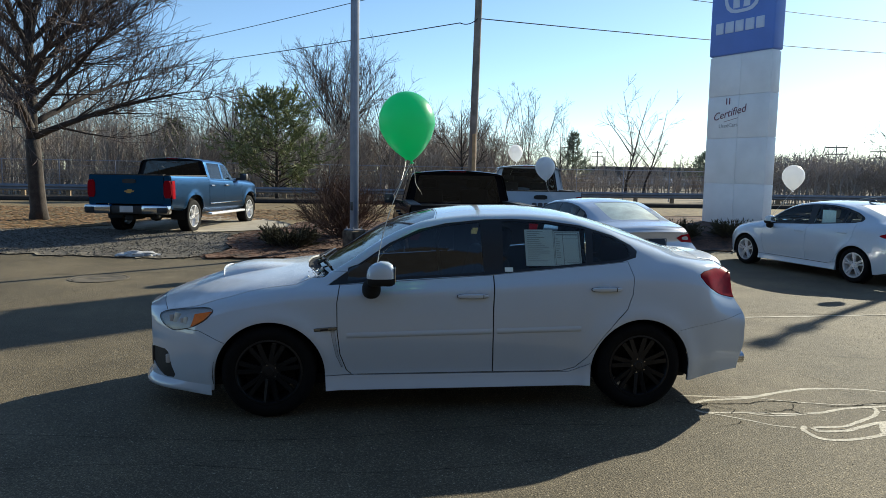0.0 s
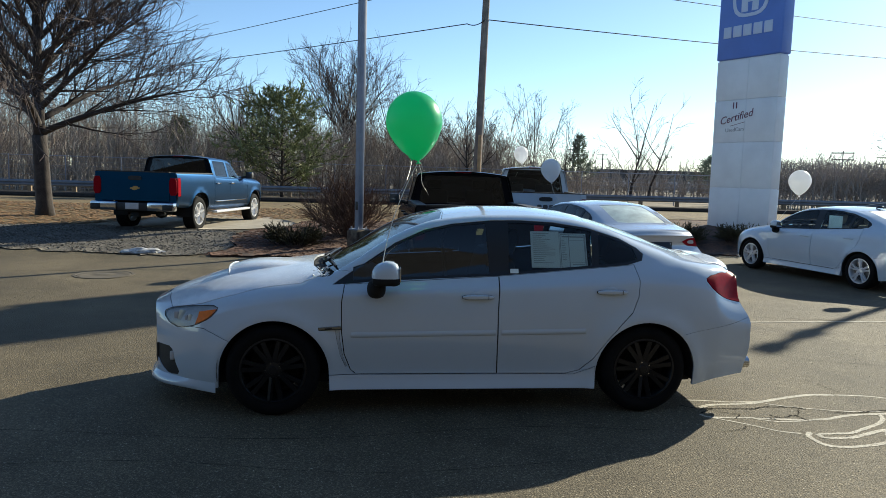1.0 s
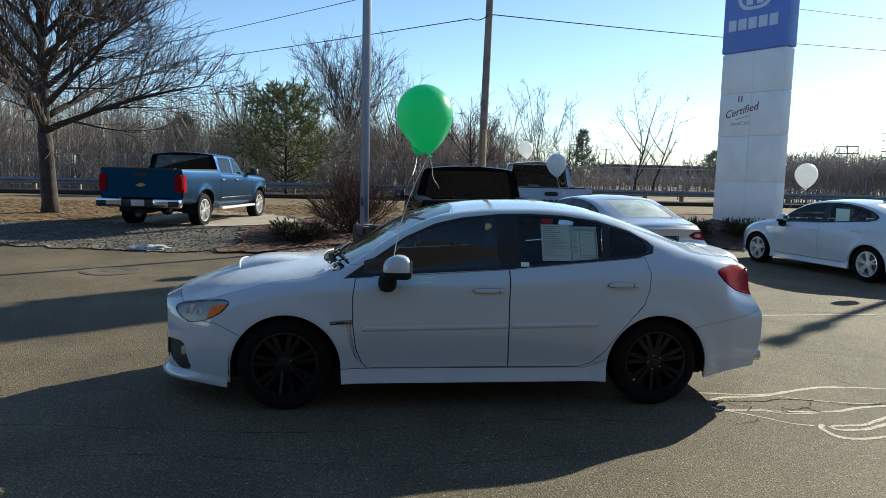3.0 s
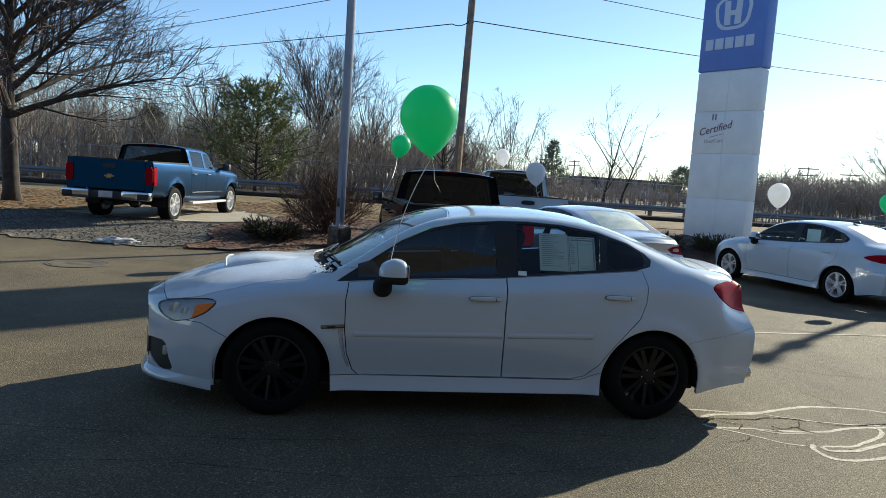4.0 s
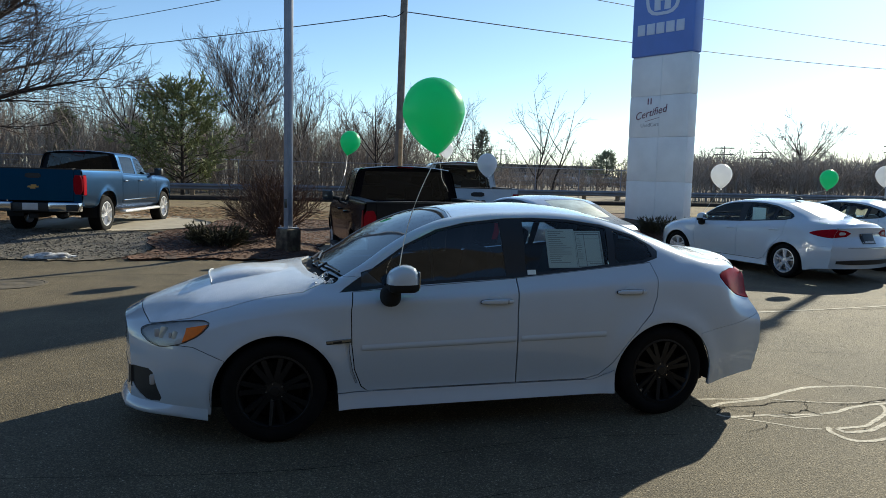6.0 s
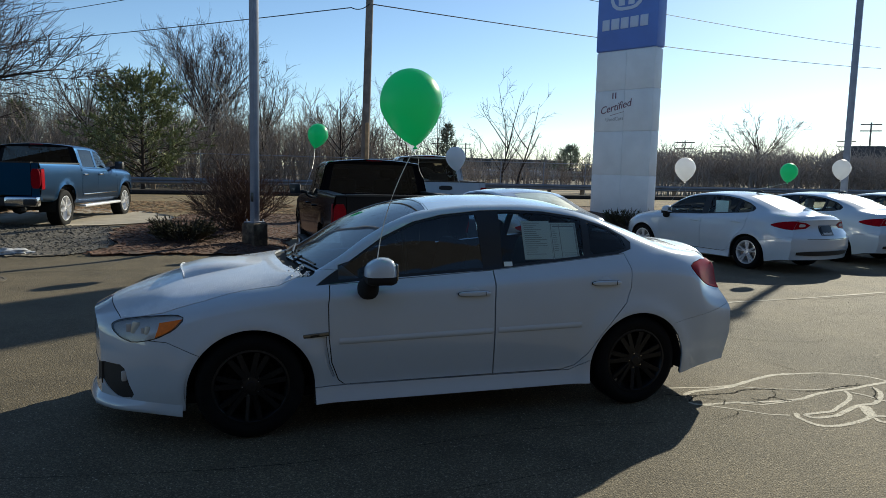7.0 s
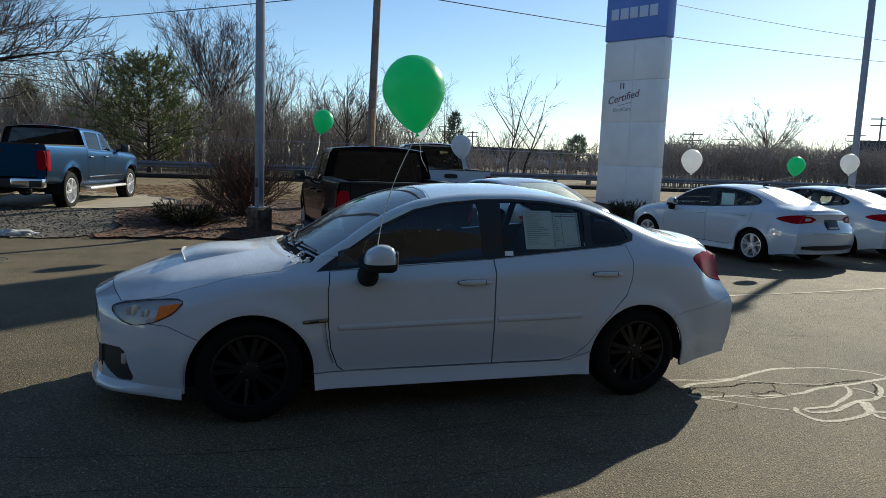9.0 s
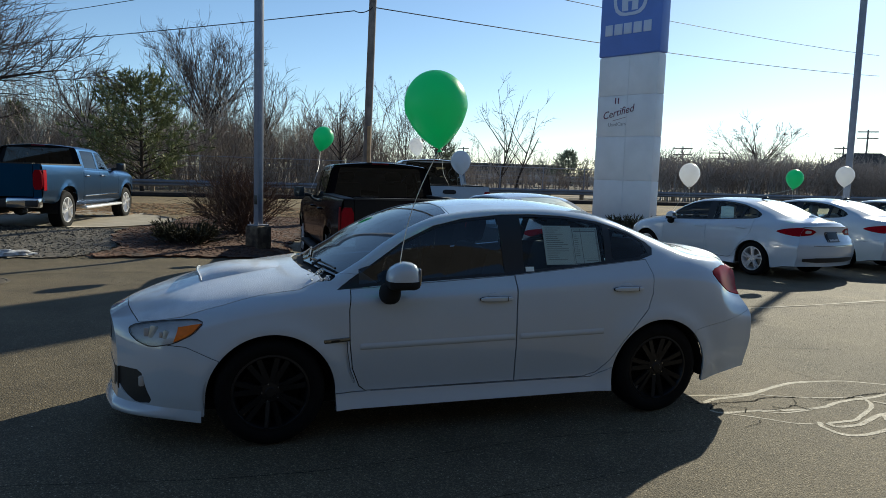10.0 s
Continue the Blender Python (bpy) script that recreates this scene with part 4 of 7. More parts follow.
def pickup(name, m, label, paint, bright=True, letters="emblem", group="pick-up trucks", cab_height=1.0, back_glass=None):
    car = empty(name, m, label, "pick-up truck", group)
    low = Shell(P_W, P_Z, (-2.80, 3.0), ((-2.80, .22, .8), (3.0, .02, .4)), ((-1.83, .42, .49, .018), (1.815, .42, .49, .018)))
    uv = low.to_uv
    arch = lambda cx: [(cx + .50, .2), (cx + .48, .55), (cx + .40, .78), (cx + .22, .89), (cx, .905), (cx - .22, .89), (cx - .40, .78), (cx - .48, .55), (cx - .50, .2)]
    V = lambda q: [(a, b * VS) for a, b in q]
    door_f = [(-1.18, 1.3), (-1.22, .9), (-1.18, .56), (.0, .55), (.02, .9), (.0, 1.3)]
    door_r = [(.0, 1.3), (.02, .9), (.0, .55), (.93, .56), (.95, .9), (.93, 1.3)]
    outs = lambda: [("fender", uv(dense([(-2.9, 1.14), (-2.9, .5), (-1.2, .5), (-1.22, .9), (-1.18, 1.24)], .1))), ("bed", uv(dense([(.99, 1.45), (.99, .4), (3.1, .4), (3.1, 1.45)], .1))),
            ("sill", uv(dense([(-1.3, .56), (1.3, .56), (1.3, .35), (-1.3, .35)], .1))), ("door_f", uv(dense(door_f, .08))), ("door_r", uv(dense(door_r, .08))),
            ("bumper", uv(dense([(-2.9, .78), (-2.36, .78), (-2.36, .3), (-2.9, .3)], .1))),
            ("head", uv(rounded([(-2.72, .82), (-2.70, 1.06), (-2.42, 1.10), (-2.40, .86)]))),
            ("tail", uv([(2.83, .84), (2.83, 1.25), (3.05, 1.25), (3.05, .84)])),
            ("hood", V([(-2.76, 6), (-2.76, 4.2), (-1.1, 4.2), (-1.1, 6)])), ("open", V([(-1.1, 6), (-1.1, 4.35), (3.0, 4.35), (3.0, 6)])),
            ("arch", uv(dense(rounded(arch(-1.83)), .08))), ("arch", uv(dense(rounded(arch(1.815)), .08)))]
    cut = cut_shell('pickup_body', low, outs, 80, 26)
    P = lambda names, nm, mt, lab="", sides=(-1, 1), **k: panel(low, cut, names, nm, mt, car, lab, sides, **k)
    both = (-1, 1)
    P(["hood"], "bonnet", paint)
    for s in both:
        P(["fender"], "fender", paint, sides=(s,))
        P(["bed"], "bed_side", paint, sides=(s,), gap=.006)
        P(["sill"], "sill", paint, sides=(s,))
        for bit in loose(P(["body"], "belt_panel", paint, sides=(s,))):
            bit.parent = car
        P(["door_f"], "door", paint, sides=(s,))
        P(["door_r"], "door", paint, sides=(s,))
        P(["head"], "headlight", REFLECTOR, sides=(s,))
        P(["tail"], "tail_light", RED_LENS, sides=(s,), offset=.006)
    P(["bumper"], "front_bumper", CHROME if bright else paint)
    P(["fender", "bed", "sill", "body", "door_f", "door_r", "hood", "bumper"], "inner_skin", UNDER, offset=-.03, gap=0, rim=False)
    # cab top
    _rise = [(x, h * cab_height) for x, h in CAB_RISE]
    C_Z = [[(x, 1.20 + .03 * (x + 1.3) + h * k) for x, h in _rise] for k in (0, .18, .45, .72, .90, .985)] + [[(x, 1.235 + .03 * (x + 1.3) + h * 1.02) for x, h in _rise]]
    cab = Shell(C_W, C_Z, (-1.30, .98), ((-1.30, .18, .9), (.98, .03, .3)))
    uv = cab.to_uv
    glz = lambda x: float(np.interp(x, [p[0] for p in _rise], [p[1] for p in _rise]))
    zl = lambda x: 1.20 + .03 * (x + 1.3)
    def win(x0, x1, n=8):
        lo = [(x, zl(x) + .035) for x in np.linspace(x0, x1, n)]
        hi = [(x, zl(x) + max(.05, glz(x) * .86 - .01)) for x in np.linspace(x1, x0, n)]
        return lo + hi
    outs = lambda: [("screen", V([(-1.27, 6), (-1.22, 5.1), (-.5, 5.1), (-.42, 6)])), ("win_f", uv(win(-.98, -.06))), ("win_r", uv(win(.06, .80)))]
    top = cut_shell(('pickup_cab', cab_height), cab, outs, 40, 24)
    Q = lambda names, nm, mt, lab="", sides=(-1, 1), **k: panel(cab, top, names, nm, mt, car, lab, sides, **k)
    Q(["body"], "cab", paint)
    Q(["body"], "cab_lining", UNDER, offset=-.03, gap=0, rim=False)
    Q(["screen"], "windscreen", SCREEN, offset=-.004, gap=0)
    for s in both:
        Q(["win_f"], "front_window", TINT, sides=(s,), offset=-.004, gap=0)
        Q(["win_r"], "rear_side_window", DARK_TINT, sides=(s,), offset=-.004, gap=0)
    # back wall of the cab with its window
    vs = np.linspace(0, 6, 20)
    x, y, z = cab.raw(np.full(20, .98), vs)
    Vv, F, G = [], [], []
    ztop = float(z[-1])
    for k in range(20):
        for t in np.linspace(-1, 1, 13):
            Vv.append((.98 - .03 * (y[k] * t / .9) ** 2 - .10 * (z[k] - 1.27), y[k] * t, z[k]))
    for k in range(19):
        for t in range(12):
            a = k * 13 + t
            (G if 1 <= t <= 10 and z[k] > 1.285 and z[k + 1] < ztop - .07 else F).append((a, a + 1, a + 14, a + 13))
    from_arrays("rear_window", Vv, G, back_glass or DARK_TINT, car, "wide rear window", smooth=True)
    # without back_glass (the blue truck) black stands in for body paint in shade
    from_arrays("cab_back", Vv, F, paint if back_glass else BLACK_PAINT, car, smooth=True)
    tilt = pose(.975, 0, 1.30, 0, -6, 0)
    def slab(nm, outline, lo, hi, mt, lab="", mm=None):
        bm = bmesh.new()
        prism(bm, dense(outline, .5), lo, hi, mm, "x")
        return part(nm, bm, mt, car, lab, smooth=False)
    slab("brake_light", [(-.14, .565 * cab_height - .03), (.14, .565 * cab_height - .03), (.14, .565 * cab_height + .003), (-.14, .565 * cab_height + .003)], -.01, .02, RED_LENS, "red high brake light", tilt)
    # tailgate, bed, bumper
    slab("tailgate", [(-.80, .72), (.80, .72), (.80, 1.36), (-.80, 1.36)], 2.93, 3.015, paint)
    slab("tailgate_cap", [(-.80, 1.36), (.80, 1.36), (.80, 1.385), (-.80, 1.385)], 2.90, 3.02, PLASTIC)
    slab("tailgate_handle", rounded([(-.16, 1.18), (.16, 1.18), (.15, 1.28), (-.15, 1.28)], 1), 3.01, 3.03, PLASTIC)
    for s in both:
        slab("tail_light_lens", rounded([(s * .81, .86), (s * .985, .86), (s * .975, 1.25), (s * .81, 1.25)], 1), 2.93, 3.03, RED_LENS, "upright red tail light")
        slab("corner_post", [(s * .805, .60), (s * .965, .62), (s * .945, 1.36), (s * .805, 1.36)], 2.90, 3.005, paint)
        slab("bed_wall", [(s * .80, .80), (s * .90, .80), (s * .90, 1.345), (s * .80, 1.345)], 1.0, 2.92, UNDER)
        slab("bed_rail_cap", [(s * .79, 1.345), (s * .95, 1.345), (s * .95, 1.375), (s * .79, 1.375)], 1.0, 2.98, PLASTIC)
    slab("bed_floor", [(-.85, .76), (.85, .76), (.85, .82), (-.85, .82)], .98, 2.95, UNDER)
    slab("bed_bulkhead", [(-.85, .8), (.85, .8), (.85, 1.33), (-.85, 1.33)], .985, 1.02, paint)
    if letters == "emblem":
        slab("emblem", [(a * .78, 1.0 + (b - 1.0) * .62) for a, b in ((-.13, 1.03), (-.045, 1.03), (-.055, 1.075), (.075, 1.075), (.085, 1.03), (.15, 1.03), (.13, .975), (.045, .975), (.055, .935), (-.075, .935), (-.085, .975), (-.15, .975))], 3.012, 3.028, mat("gold_badge", (.55, .40, .16), .3, metal=.8), "gold badge")
    else:
        for k in range(3):
            slab("badge_bar", rounded([(-.20 + .14 * k, 1.0), (-.09 + .14 * k, 1.0), (-.09 + .14 * k, 1.10), (-.20 + .14 * k, 1.10)], 1), 3.012, 3.026, mat("dark_badge", (.10, .10, .11), .3, metal=.3), "dark badge bar")
    for s in both:
        bm = bmesh.new()
        box(bm, (2.98, min(s * .36, s * .98), .50), (3.20, max(s * .36, s * .98), .70), .04)
        part("rear_bumper", bm, CHROME if bright else paint, car, "chrome rear bumper half" if bright else "")
        bm = bmesh.new()
        box(bm, (3.06, min(s * .72, s * .97), .52), (3.21, max(s * .72, s * .97), .66), .03)
        part("bumper_step", bm, PLASTIC, car)
    bm = bmesh.new()
    box(bm, (2.96, -.38, .50), (3.16, .38, .68), .03)
    part("bumper_middle", bm, PLASTIC, car)
    bm = bmesh.new()
    box(bm, (3.155, -.155, .535), (3.17, .155, .675), .004)
    part("number_plate", bm, PLATE, car, "number plate with blanked characters")
    bm = bmesh.new()
    box(bm, (2.5, -.1, .36), (3.05, .1, .46), .02)
    rod(bm, (2.2, .45, .42), (3.0, .55, .42), .04)
    part("hitch", bm, UNDER, car)
    # running gear
    bm = bmesh.new()
    box(bm, (-2.5, -.55, .45), (2.85, .55, .62), .04)
    part("chassis", bm, UNDER, car)
    bm = bmesh.new()
    rod(bm, (1.815, -.75, .40), (1.815, .75, .40), .06)
    lathe(bm, [(.0, -.14), (.12, -.1), (.15, 0), (.12, .1), (.0, .14)], 16, pose(1.815, 0, .40))
    part("rear_axle", bm, UNDER, car)
    for cx in (-1.83, 1.815):
        for s in both:
            bm = bmesh.new()
            lathe(bm, [(.47, s * .95), (.47, s * .60), (.05, s * .60)], 28, pose(cx, 0, .44))
            bmesh.ops.delete(bm, geom=[f for f in bm.faces if f.calc_center_median().z < .36], context="FACES")
            part("wheel_arch_liner", bm, UNDER, car)
            wheel("wheel", car, (cx, s * .965, .40), s, .40, .265, .262, "six", ALLOY)
    for s in both:
        bm = bmesh.new()
        box(bm, (-1.25, min(s * .90, s * 1.06), .38), (1.0, max(s * .90, s * 1.06), .44), .025)
        for xx in (-.8, .6):
            box(bm, (xx - .04, min(s * .6, s * .95), .38), (xx + .04, max(s * .6, s * .95), .43), .01)
        part("running_board", bm, ALLOY if bright else PLASTIC, car, "polished running board" if bright else "")
        if bright:
            bm = bmesh.new()
            box(bm, (-1.15, min(s * .985, s * 1.0), .655), (.92, max(s * .985, s * 1.0), .68), .005)
            part("side_moulding", bm, CHROME, car)
        for xx in (-.10, .80):
            bm = bmesh.new()
            box(bm, (xx - .11, min(s * .965, s * 1.03), 1.10), (xx + .10, max(s * .965, s * 1.03), 1.135), .012)
            part("door_handle", bm, CHROME if bright else paint, car)
        bm = bmesh.new()
        box(bm, (-1.10, min(s * 1.02, s * 1.22), 1.24), (-.94, max(s * 1.02, s * 1.22), 1.42), .04)
        rod(bm, (-1.0, s * .90, 1.26), (-1.0, s * 1.1, 1.30), .035)
        part("mirror", bm, PLASTIC, car)
        bm = bmesh.new()
        box(bm, (-.935, min(s * 1.04, s * 1.22), 1.24), (-.925, max(s * 1.04, s * 1.22), 1.42), .003)
        part("mirror_glass", bm, PANE_DARK, car)
    for yy in (-.42, .42):
        bm = bmesh.new()
        box(bm, (-.35, yy - .27, .8), (.1, yy + .27, 1.05), .06)
        box(bm, (.0, yy - .26, 1.0), (.16, yy + .26, 1.55), .06)
        box(bm, (.02, yy - .14, 1.57), (.13, yy + .14, 1.74), .05)
        part("seat", bm, CLOTH, car)
    bm = bmesh.new()
    box(bm, (-1.25, -.8, .95), (-.85, .8, 1.24), .08)
    part("dashboard", bm, PLASTIC, car)
    bm = bmesh.new()
    prism(bm, rounded([(-.62, .72), (.62, .72), (.62, 1.12), (-.62, 1.12)], 1), -2.84, -2.78, None, "x")
    part("grille", bm, PLASTIC if not bright else CHROME, car)
    return car


def turned(x, y, az):
    """The pose of a vehicle at a place whose nose points az degrees clockwise from +y, standing on the ground."""
    return pose(x, y, float(ground_z(x, y)), 0, 0, -90 - az)


FROSTED_GLASS = mat("frosted_rear_glass", (.55, .65, .58), .45, vary=.25, scale=5, fine=60, coat=.5)
parked, parked_shell = saloon("white_saloon_car", turned(8.87, 7.51, -9.3), "white mid-size saloon with silver wheels parked on the lot", WHITE_PAINT, WHITE_PAINT, "split", ALLOY, back_glass=FROSTED_GLASS, wide=1.03, long=1.062, group="parked saloons", fine=False)
saloon("white_saloon_car", turned(11.75, 8.2, -9.3), "white saloon parked beside another white saloon", WHITE_PAINT, WHITE_PAINT, "split", ALLOY, back_glass=FROSTED_GLASS, wide=1.03, long=1.062, group="parked saloons", fine=False)
saloon("silver_saloon_car", turned(3.55, 7.0, -8), "pale silver saloon with a frosted rear window", SILVER_PAINT, SILVER_PAINT, "five", ALLOY, back_glass=FROSTED_GLASS, aerial=False, wide=1.03, long=1.062, group="parked saloons", fine=False)
saloon("white_saloon_car", turned(14.7, 8.8, -9.3), "white saloon at the end of the parked row", WHITE_PAINT, WHITE_PAINT, "split", ALLOY, back_glass=FROSTED_GLASS, wide=1.03, long=1.062, group="parked saloons", fine=False)
bm = bmesh.new()
box(bm, (.42, -.70, 1.02), (.74, -.695, 1.27), .002, Matrix.Translation((0, .02, 0)) @ Matrix.Shear("XZ", 4, (0, 0)))
part("window_paper", bm, PAPER, parked, "pale paper sheet inside the rear window", smooth=False)
pickup("blue_pickup_truck", turned(-5.04, 14.05, 12.8) @ Matrix.Translation((0, 0, -.02)), "metallic blue pick-up with chrome bumper on the concrete pad", BLUE_PAINT, cab_height=.87)
pickup("black_pickup_truck", turned(1.10, 7.62, 1.0), "glossy black pick-up with dark rear window", BLACK_PAINT, bright=False, cab_height=1.04, back_glass=glass_mat("smoked_rear_glass", (.34, .38, .43)))
pickup("white_pickup_truck", turned(3.93, 13.5, 6.0) @ Matrix.Translation((0, 0, .09)), "white pick-up with badge bars on its tailgate", WHITE_PAINT, bright=False, letters="bars", cab_height=1.22, back_glass=TINT)


# ---- an unseen wall added behind the camera to hold back sky light ----
bm = bmesh.new()
box(bm, (-45, -11.5, -.2), (45, -11.0, 7.5), .02)
tagged(part("wall_unseen", bm, mat("dark_unseen_wall", (0.06, 0.06, 0.065), .8, vary=.25, scale=2, fine=30)), "plain dark unseen wall, added to block sky light from behind", "wall", kind="structure")


# ---- pylon sign ----
PANEL = mat("white_sign_panel", (0.80, 0.82, 0.85), 0.45, vary=.05, scale=2, fine=60)
SIGN_BLUE = mat("blue_sign_face", (0.11, 0.21, 0.60), 0.4, vary=.05, scale=2)
LETTER = mat("pale_letter", (0.55, 0.62, 0.78), 0.5, vary=.03)
SCRIPT = mat("maroon_script", (0.16, 0.06, 0.10), 0.6, vary=.05)
STEEL = mat("grey_painted_steel", (0.27, 0.29, 0.35), 0.5, metal=.1, vary=.12, scale=5, bump=.1)
pylon = empty("pylon_sign", pose(9.88, 14.88, float(ground_z(10.4, 13.9)) - .05, 0, 0, math.degrees(math.atan2(-.91, .413))), "tall white panelled pylon sign with a blue cabinet on top", "sign")
W, D, Z0 = 2.03, .40, .0
top = 5.0
bm = bmesh.new()
box(bm, (.03, .03, -.1), (W - .03, D - .03, top + 3.5), .01)
part("core", bm, PANEL, pylon)
levels = [0.0, 1.30, 2.62, 3.85, top]
for k in range(4):
    for a, b in ((0, W * .52), (W * .52, W)):
        bm = bmesh.new()
        box(bm, (a + (.002 if a else 0), 0, levels[k] + .004), (b - (.002 if b < W else 0), D, levels[k + 1] - .004), .010)
        part("sign_panel", bm, PANEL, pylon)
bm = bmesh.new()
box(bm, (-.03, -.045, top + .025), (W + .03, D + .045, top + 3.55), .05, None, 3)
part("blue_cabinet", bm, SIGN_BLUE, pylon)
bm = bmesh.new()
box(bm, (.22, .0, top + 3.56), (W, D, top + 5.2), .02)
part("top_panel", bm, PANEL, pylon)
for k, (a, wd) in enumerate(((.10, .26), (.42, .28), (.75, .27), (1.08, .28), (1.42, .26))):
    bm = bmesh.new()
    box(bm, (a + .08, -.065, top + .64), (a + .08 + wd, -.04, top + .96), .03)
    bmesh.ops.transform(bm, matrix=Matrix.Shear("XY", 4, (0, 0)), verts=bm.verts)
    part("name_bar", bm, LETTER, pylon, "pale block of the lettered name")
badge_z = top + .19
outer, inner = (dense(rounded(q, 2), .2) for q in ([(.50, badge_z + .98), (1.52, badge_z + .98), (1.66, badge_z + 1.9), (.36, badge_z + 1.9)], [(.60, badge_z + 1.07), (1.42, badge_z + 1.07), (1.54, badge_z + 1.83), (.48, badge_z + 1.83)]))
for q, y0, mt, nm in ((outer, -.062, LETTER, "badge_border"), (inner, -.068, SIGN_BLUE, "badge_field")):
    bm = bmesh.new()
    prism(bm, [tuple(c) for c in q], y0, -.04)
    part(nm, bm, mt, pylon, smooth=False)
for a, b in (((.74, .72), (.95, .91)), ((1.28, 1.30), (1.07, 1.11))):
    bm = bmesh.new()
    prism(bm, [(a[0], badge_z + 1.12), (b[0], badge_z + 1.12), (b[1], badge_z + 1.8), (a[1], badge_z + 1.8)], -.075, -.05)
    part("badge_stroke", bm, LETTER, pylon, smooth=False)
bm = bmesh.new()
box(bm, (.92, -.075, badge_z + 1.38), (1.10, -.05, badge_z + 1.52))
part("badge_stroke", bm, LETTER, pylon, smooth=False)


def lettering(text, name, parent, m, size, material, shear=0.0, label=""):
    c = bpy.data.curves.new(name, "FONT")
    c.body, c.size, c.shear, c.extrude, c.align_x, c.resolution_u = text, size, shear, .004, "CENTER", 3
    tmp = new("tmp", c)
    me = bpy.data.meshes.new_from_object(tmp.evaluated_get(bpy.context.evaluated_depsgraph_get()))
    bpy.data.objects.remove(tmp)
    me.materials.append(material)
    ob = new(name, me)
    ob.parent, ob.matrix_local = parent, m
    if label:
        ob["label"] = label
    return ob


lettering("Certified", "certified_lettering", pylon, pose(.76, -.006, 3.25, 90, -12, 0), .31, SCRIPT, .35, "maroon slanted word Certified")
lettering("UsedCars", "used_cars_lettering", pylon, pose(.74, -.006, 2.94, 90, -3, 0), .16, mat("pale_grey_ink", (.42, .43, .46), .6), 0, "faint grey words UsedCars")
for a in (.63, .73):
    bm = bmesh.new()
    box(bm, (a, -.008, 3.60), (a + .035, .002, 3.78))
    part("badge_mark", bm, SCRIPT, pylon, smooth=False)
bm = bmesh.new()
box(bm, (-.24, -.007, -.006), (.24, .002, .006), 0, pose(.82, 0, 3.15, 0, -12, 0))
part("underline", bm, SCRIPT, pylon, smooth=False)


# ---- lamp posts and poles ----
def lamp_post(x, y, height, wide, base_h, az, label):
    z = float(ground_z(x, y))
    post = empty("lamp_post", pose(x, y, z, 0, 0, az), label, "lamp post", "lamp posts of the lot")
    bm = bmesh.new()
    w = wide / 2
    box(bm, (-.185, -.185, -.1), (.185, .185, base_h), .04)
    part("concrete_base", bm, mat("pale_concrete", (0.25, 0.19, 0.125), .9, vary=.4, scale=9, bump=.8, bump_scale=30, second=(.12, .085, .06), second_scale=5), post, "weathered concrete base")
    bm = bmesh.new()
    box(bm, (-.15, -.15, base_h), (.15, .15, base_h + .025), .004)
    for a in (-.11, .11):
        for b in (-.11, .11):
            rod(bm, (a, b, base_h + .02), (a, b, base_h + .07), .014, None, 6)
    part("base_plate", bm, STEEL, post)
    bm = bmesh.new()
    box(bm, (-w, -w, base_h + .02), (w, w, height), .012)
    part("pole", bm, STEEL, post)
    bm = bmesh.new()
    box(bm, (-w - .006, -.04, base_h + .42), (-w + .002, .04, base_h + .60), .003)
    part("hand_hole_cover", bm, TRIM, post)
    for s in (-1, 1):
        bm = bmesh.new()
        rod(bm, (s * w, 0, height - .1), (s * .45, 0, height - .1), .025)
        part("arm", bm, STEEL, post)
        bm = bmesh.new()
        box(bm, (min(s * .36, s * .78), -.15, height - .15), (max(s * .36, s * .78), .15, height - .03), .03)
        part("lamp_head", bm, STEEL, post)
    return post


lamp_post(-.70, 9.49, 7.2, .135, .46, 38, "grey steel lamp post on a concrete base in the mulch")
lamp_post(15.66, 10.75, 7.2, .17, .5, 38, "tall grey lamp post behind the parked saloons")

WOOD_POLE = mat("weathered_pole_wood", (0.27, 0.225, 0.19), .9, vary=.3, scale=3, fine=50, bump=.5, bump_scale=30)
CABLE = mat("black_cable", (0.015, 0.015, 0.017), .6)
zp = float(ground_z(3.1, 17))
upole = empty("utility_pole", pose(3.06, 17.1, zp), "weathered wooden utility pole leaning a little", "utility pole")
v, f = tube_mesh([[((.026 * k, 0, 1.3 * k - .2 * (k == 0)), .135 - .004 * k) for k in range(8)]], 12)
from_arrays("pole", v, f, WOOD_POLE, upole, smooth=True)
bm = bmesh.new()
box(bm, (.0, -.20, 0), (.11, -.12, 2.9), .025)
part("riser_board", bm, mat("pale_new_wood", (.45, .28, .14), .8, vary=.2, scale=8), upole, "pale wooden riser cover")
bm = bmesh.new()
box(bm, (.10, -.9, 8.3), (.21, .9, 8.4), .01)
part("crossarm", bm, WOOD_POLE, upole)


def wire(a, b, sag, r=.016, n=16):
    a, b = Vector(a), Vector(b)
    v, f = tube_mesh([[(a.lerp(b, t) - Vector((0, 0, 4 * sag * t * (1 - t))), r) for t in np.linspace(0, 1, n)]], 5)
    return tagged(from_arrays("overhead_cable", v, f, CABLE), "black overhead cable strung between poles", "cable", "overhead cables")


P8, P9 = (3.17, 17.0, 6.58), (3.20, 17.0, 8.0)
wire((2.6, 17.0, 6.42), (-34, 64.7, 8.9), .35, .016, 26)
wire(P9, (-34, 64.2, 9.2), .3, .014, 26)
wire(P8, (46.5, 36.9, 9.88), .26, .017, 26)
wire(P9, (46, 36.6, 11.3), .26, .014, 26)
wire((2.6, 17.0, 6.42), P8, .10, .015)

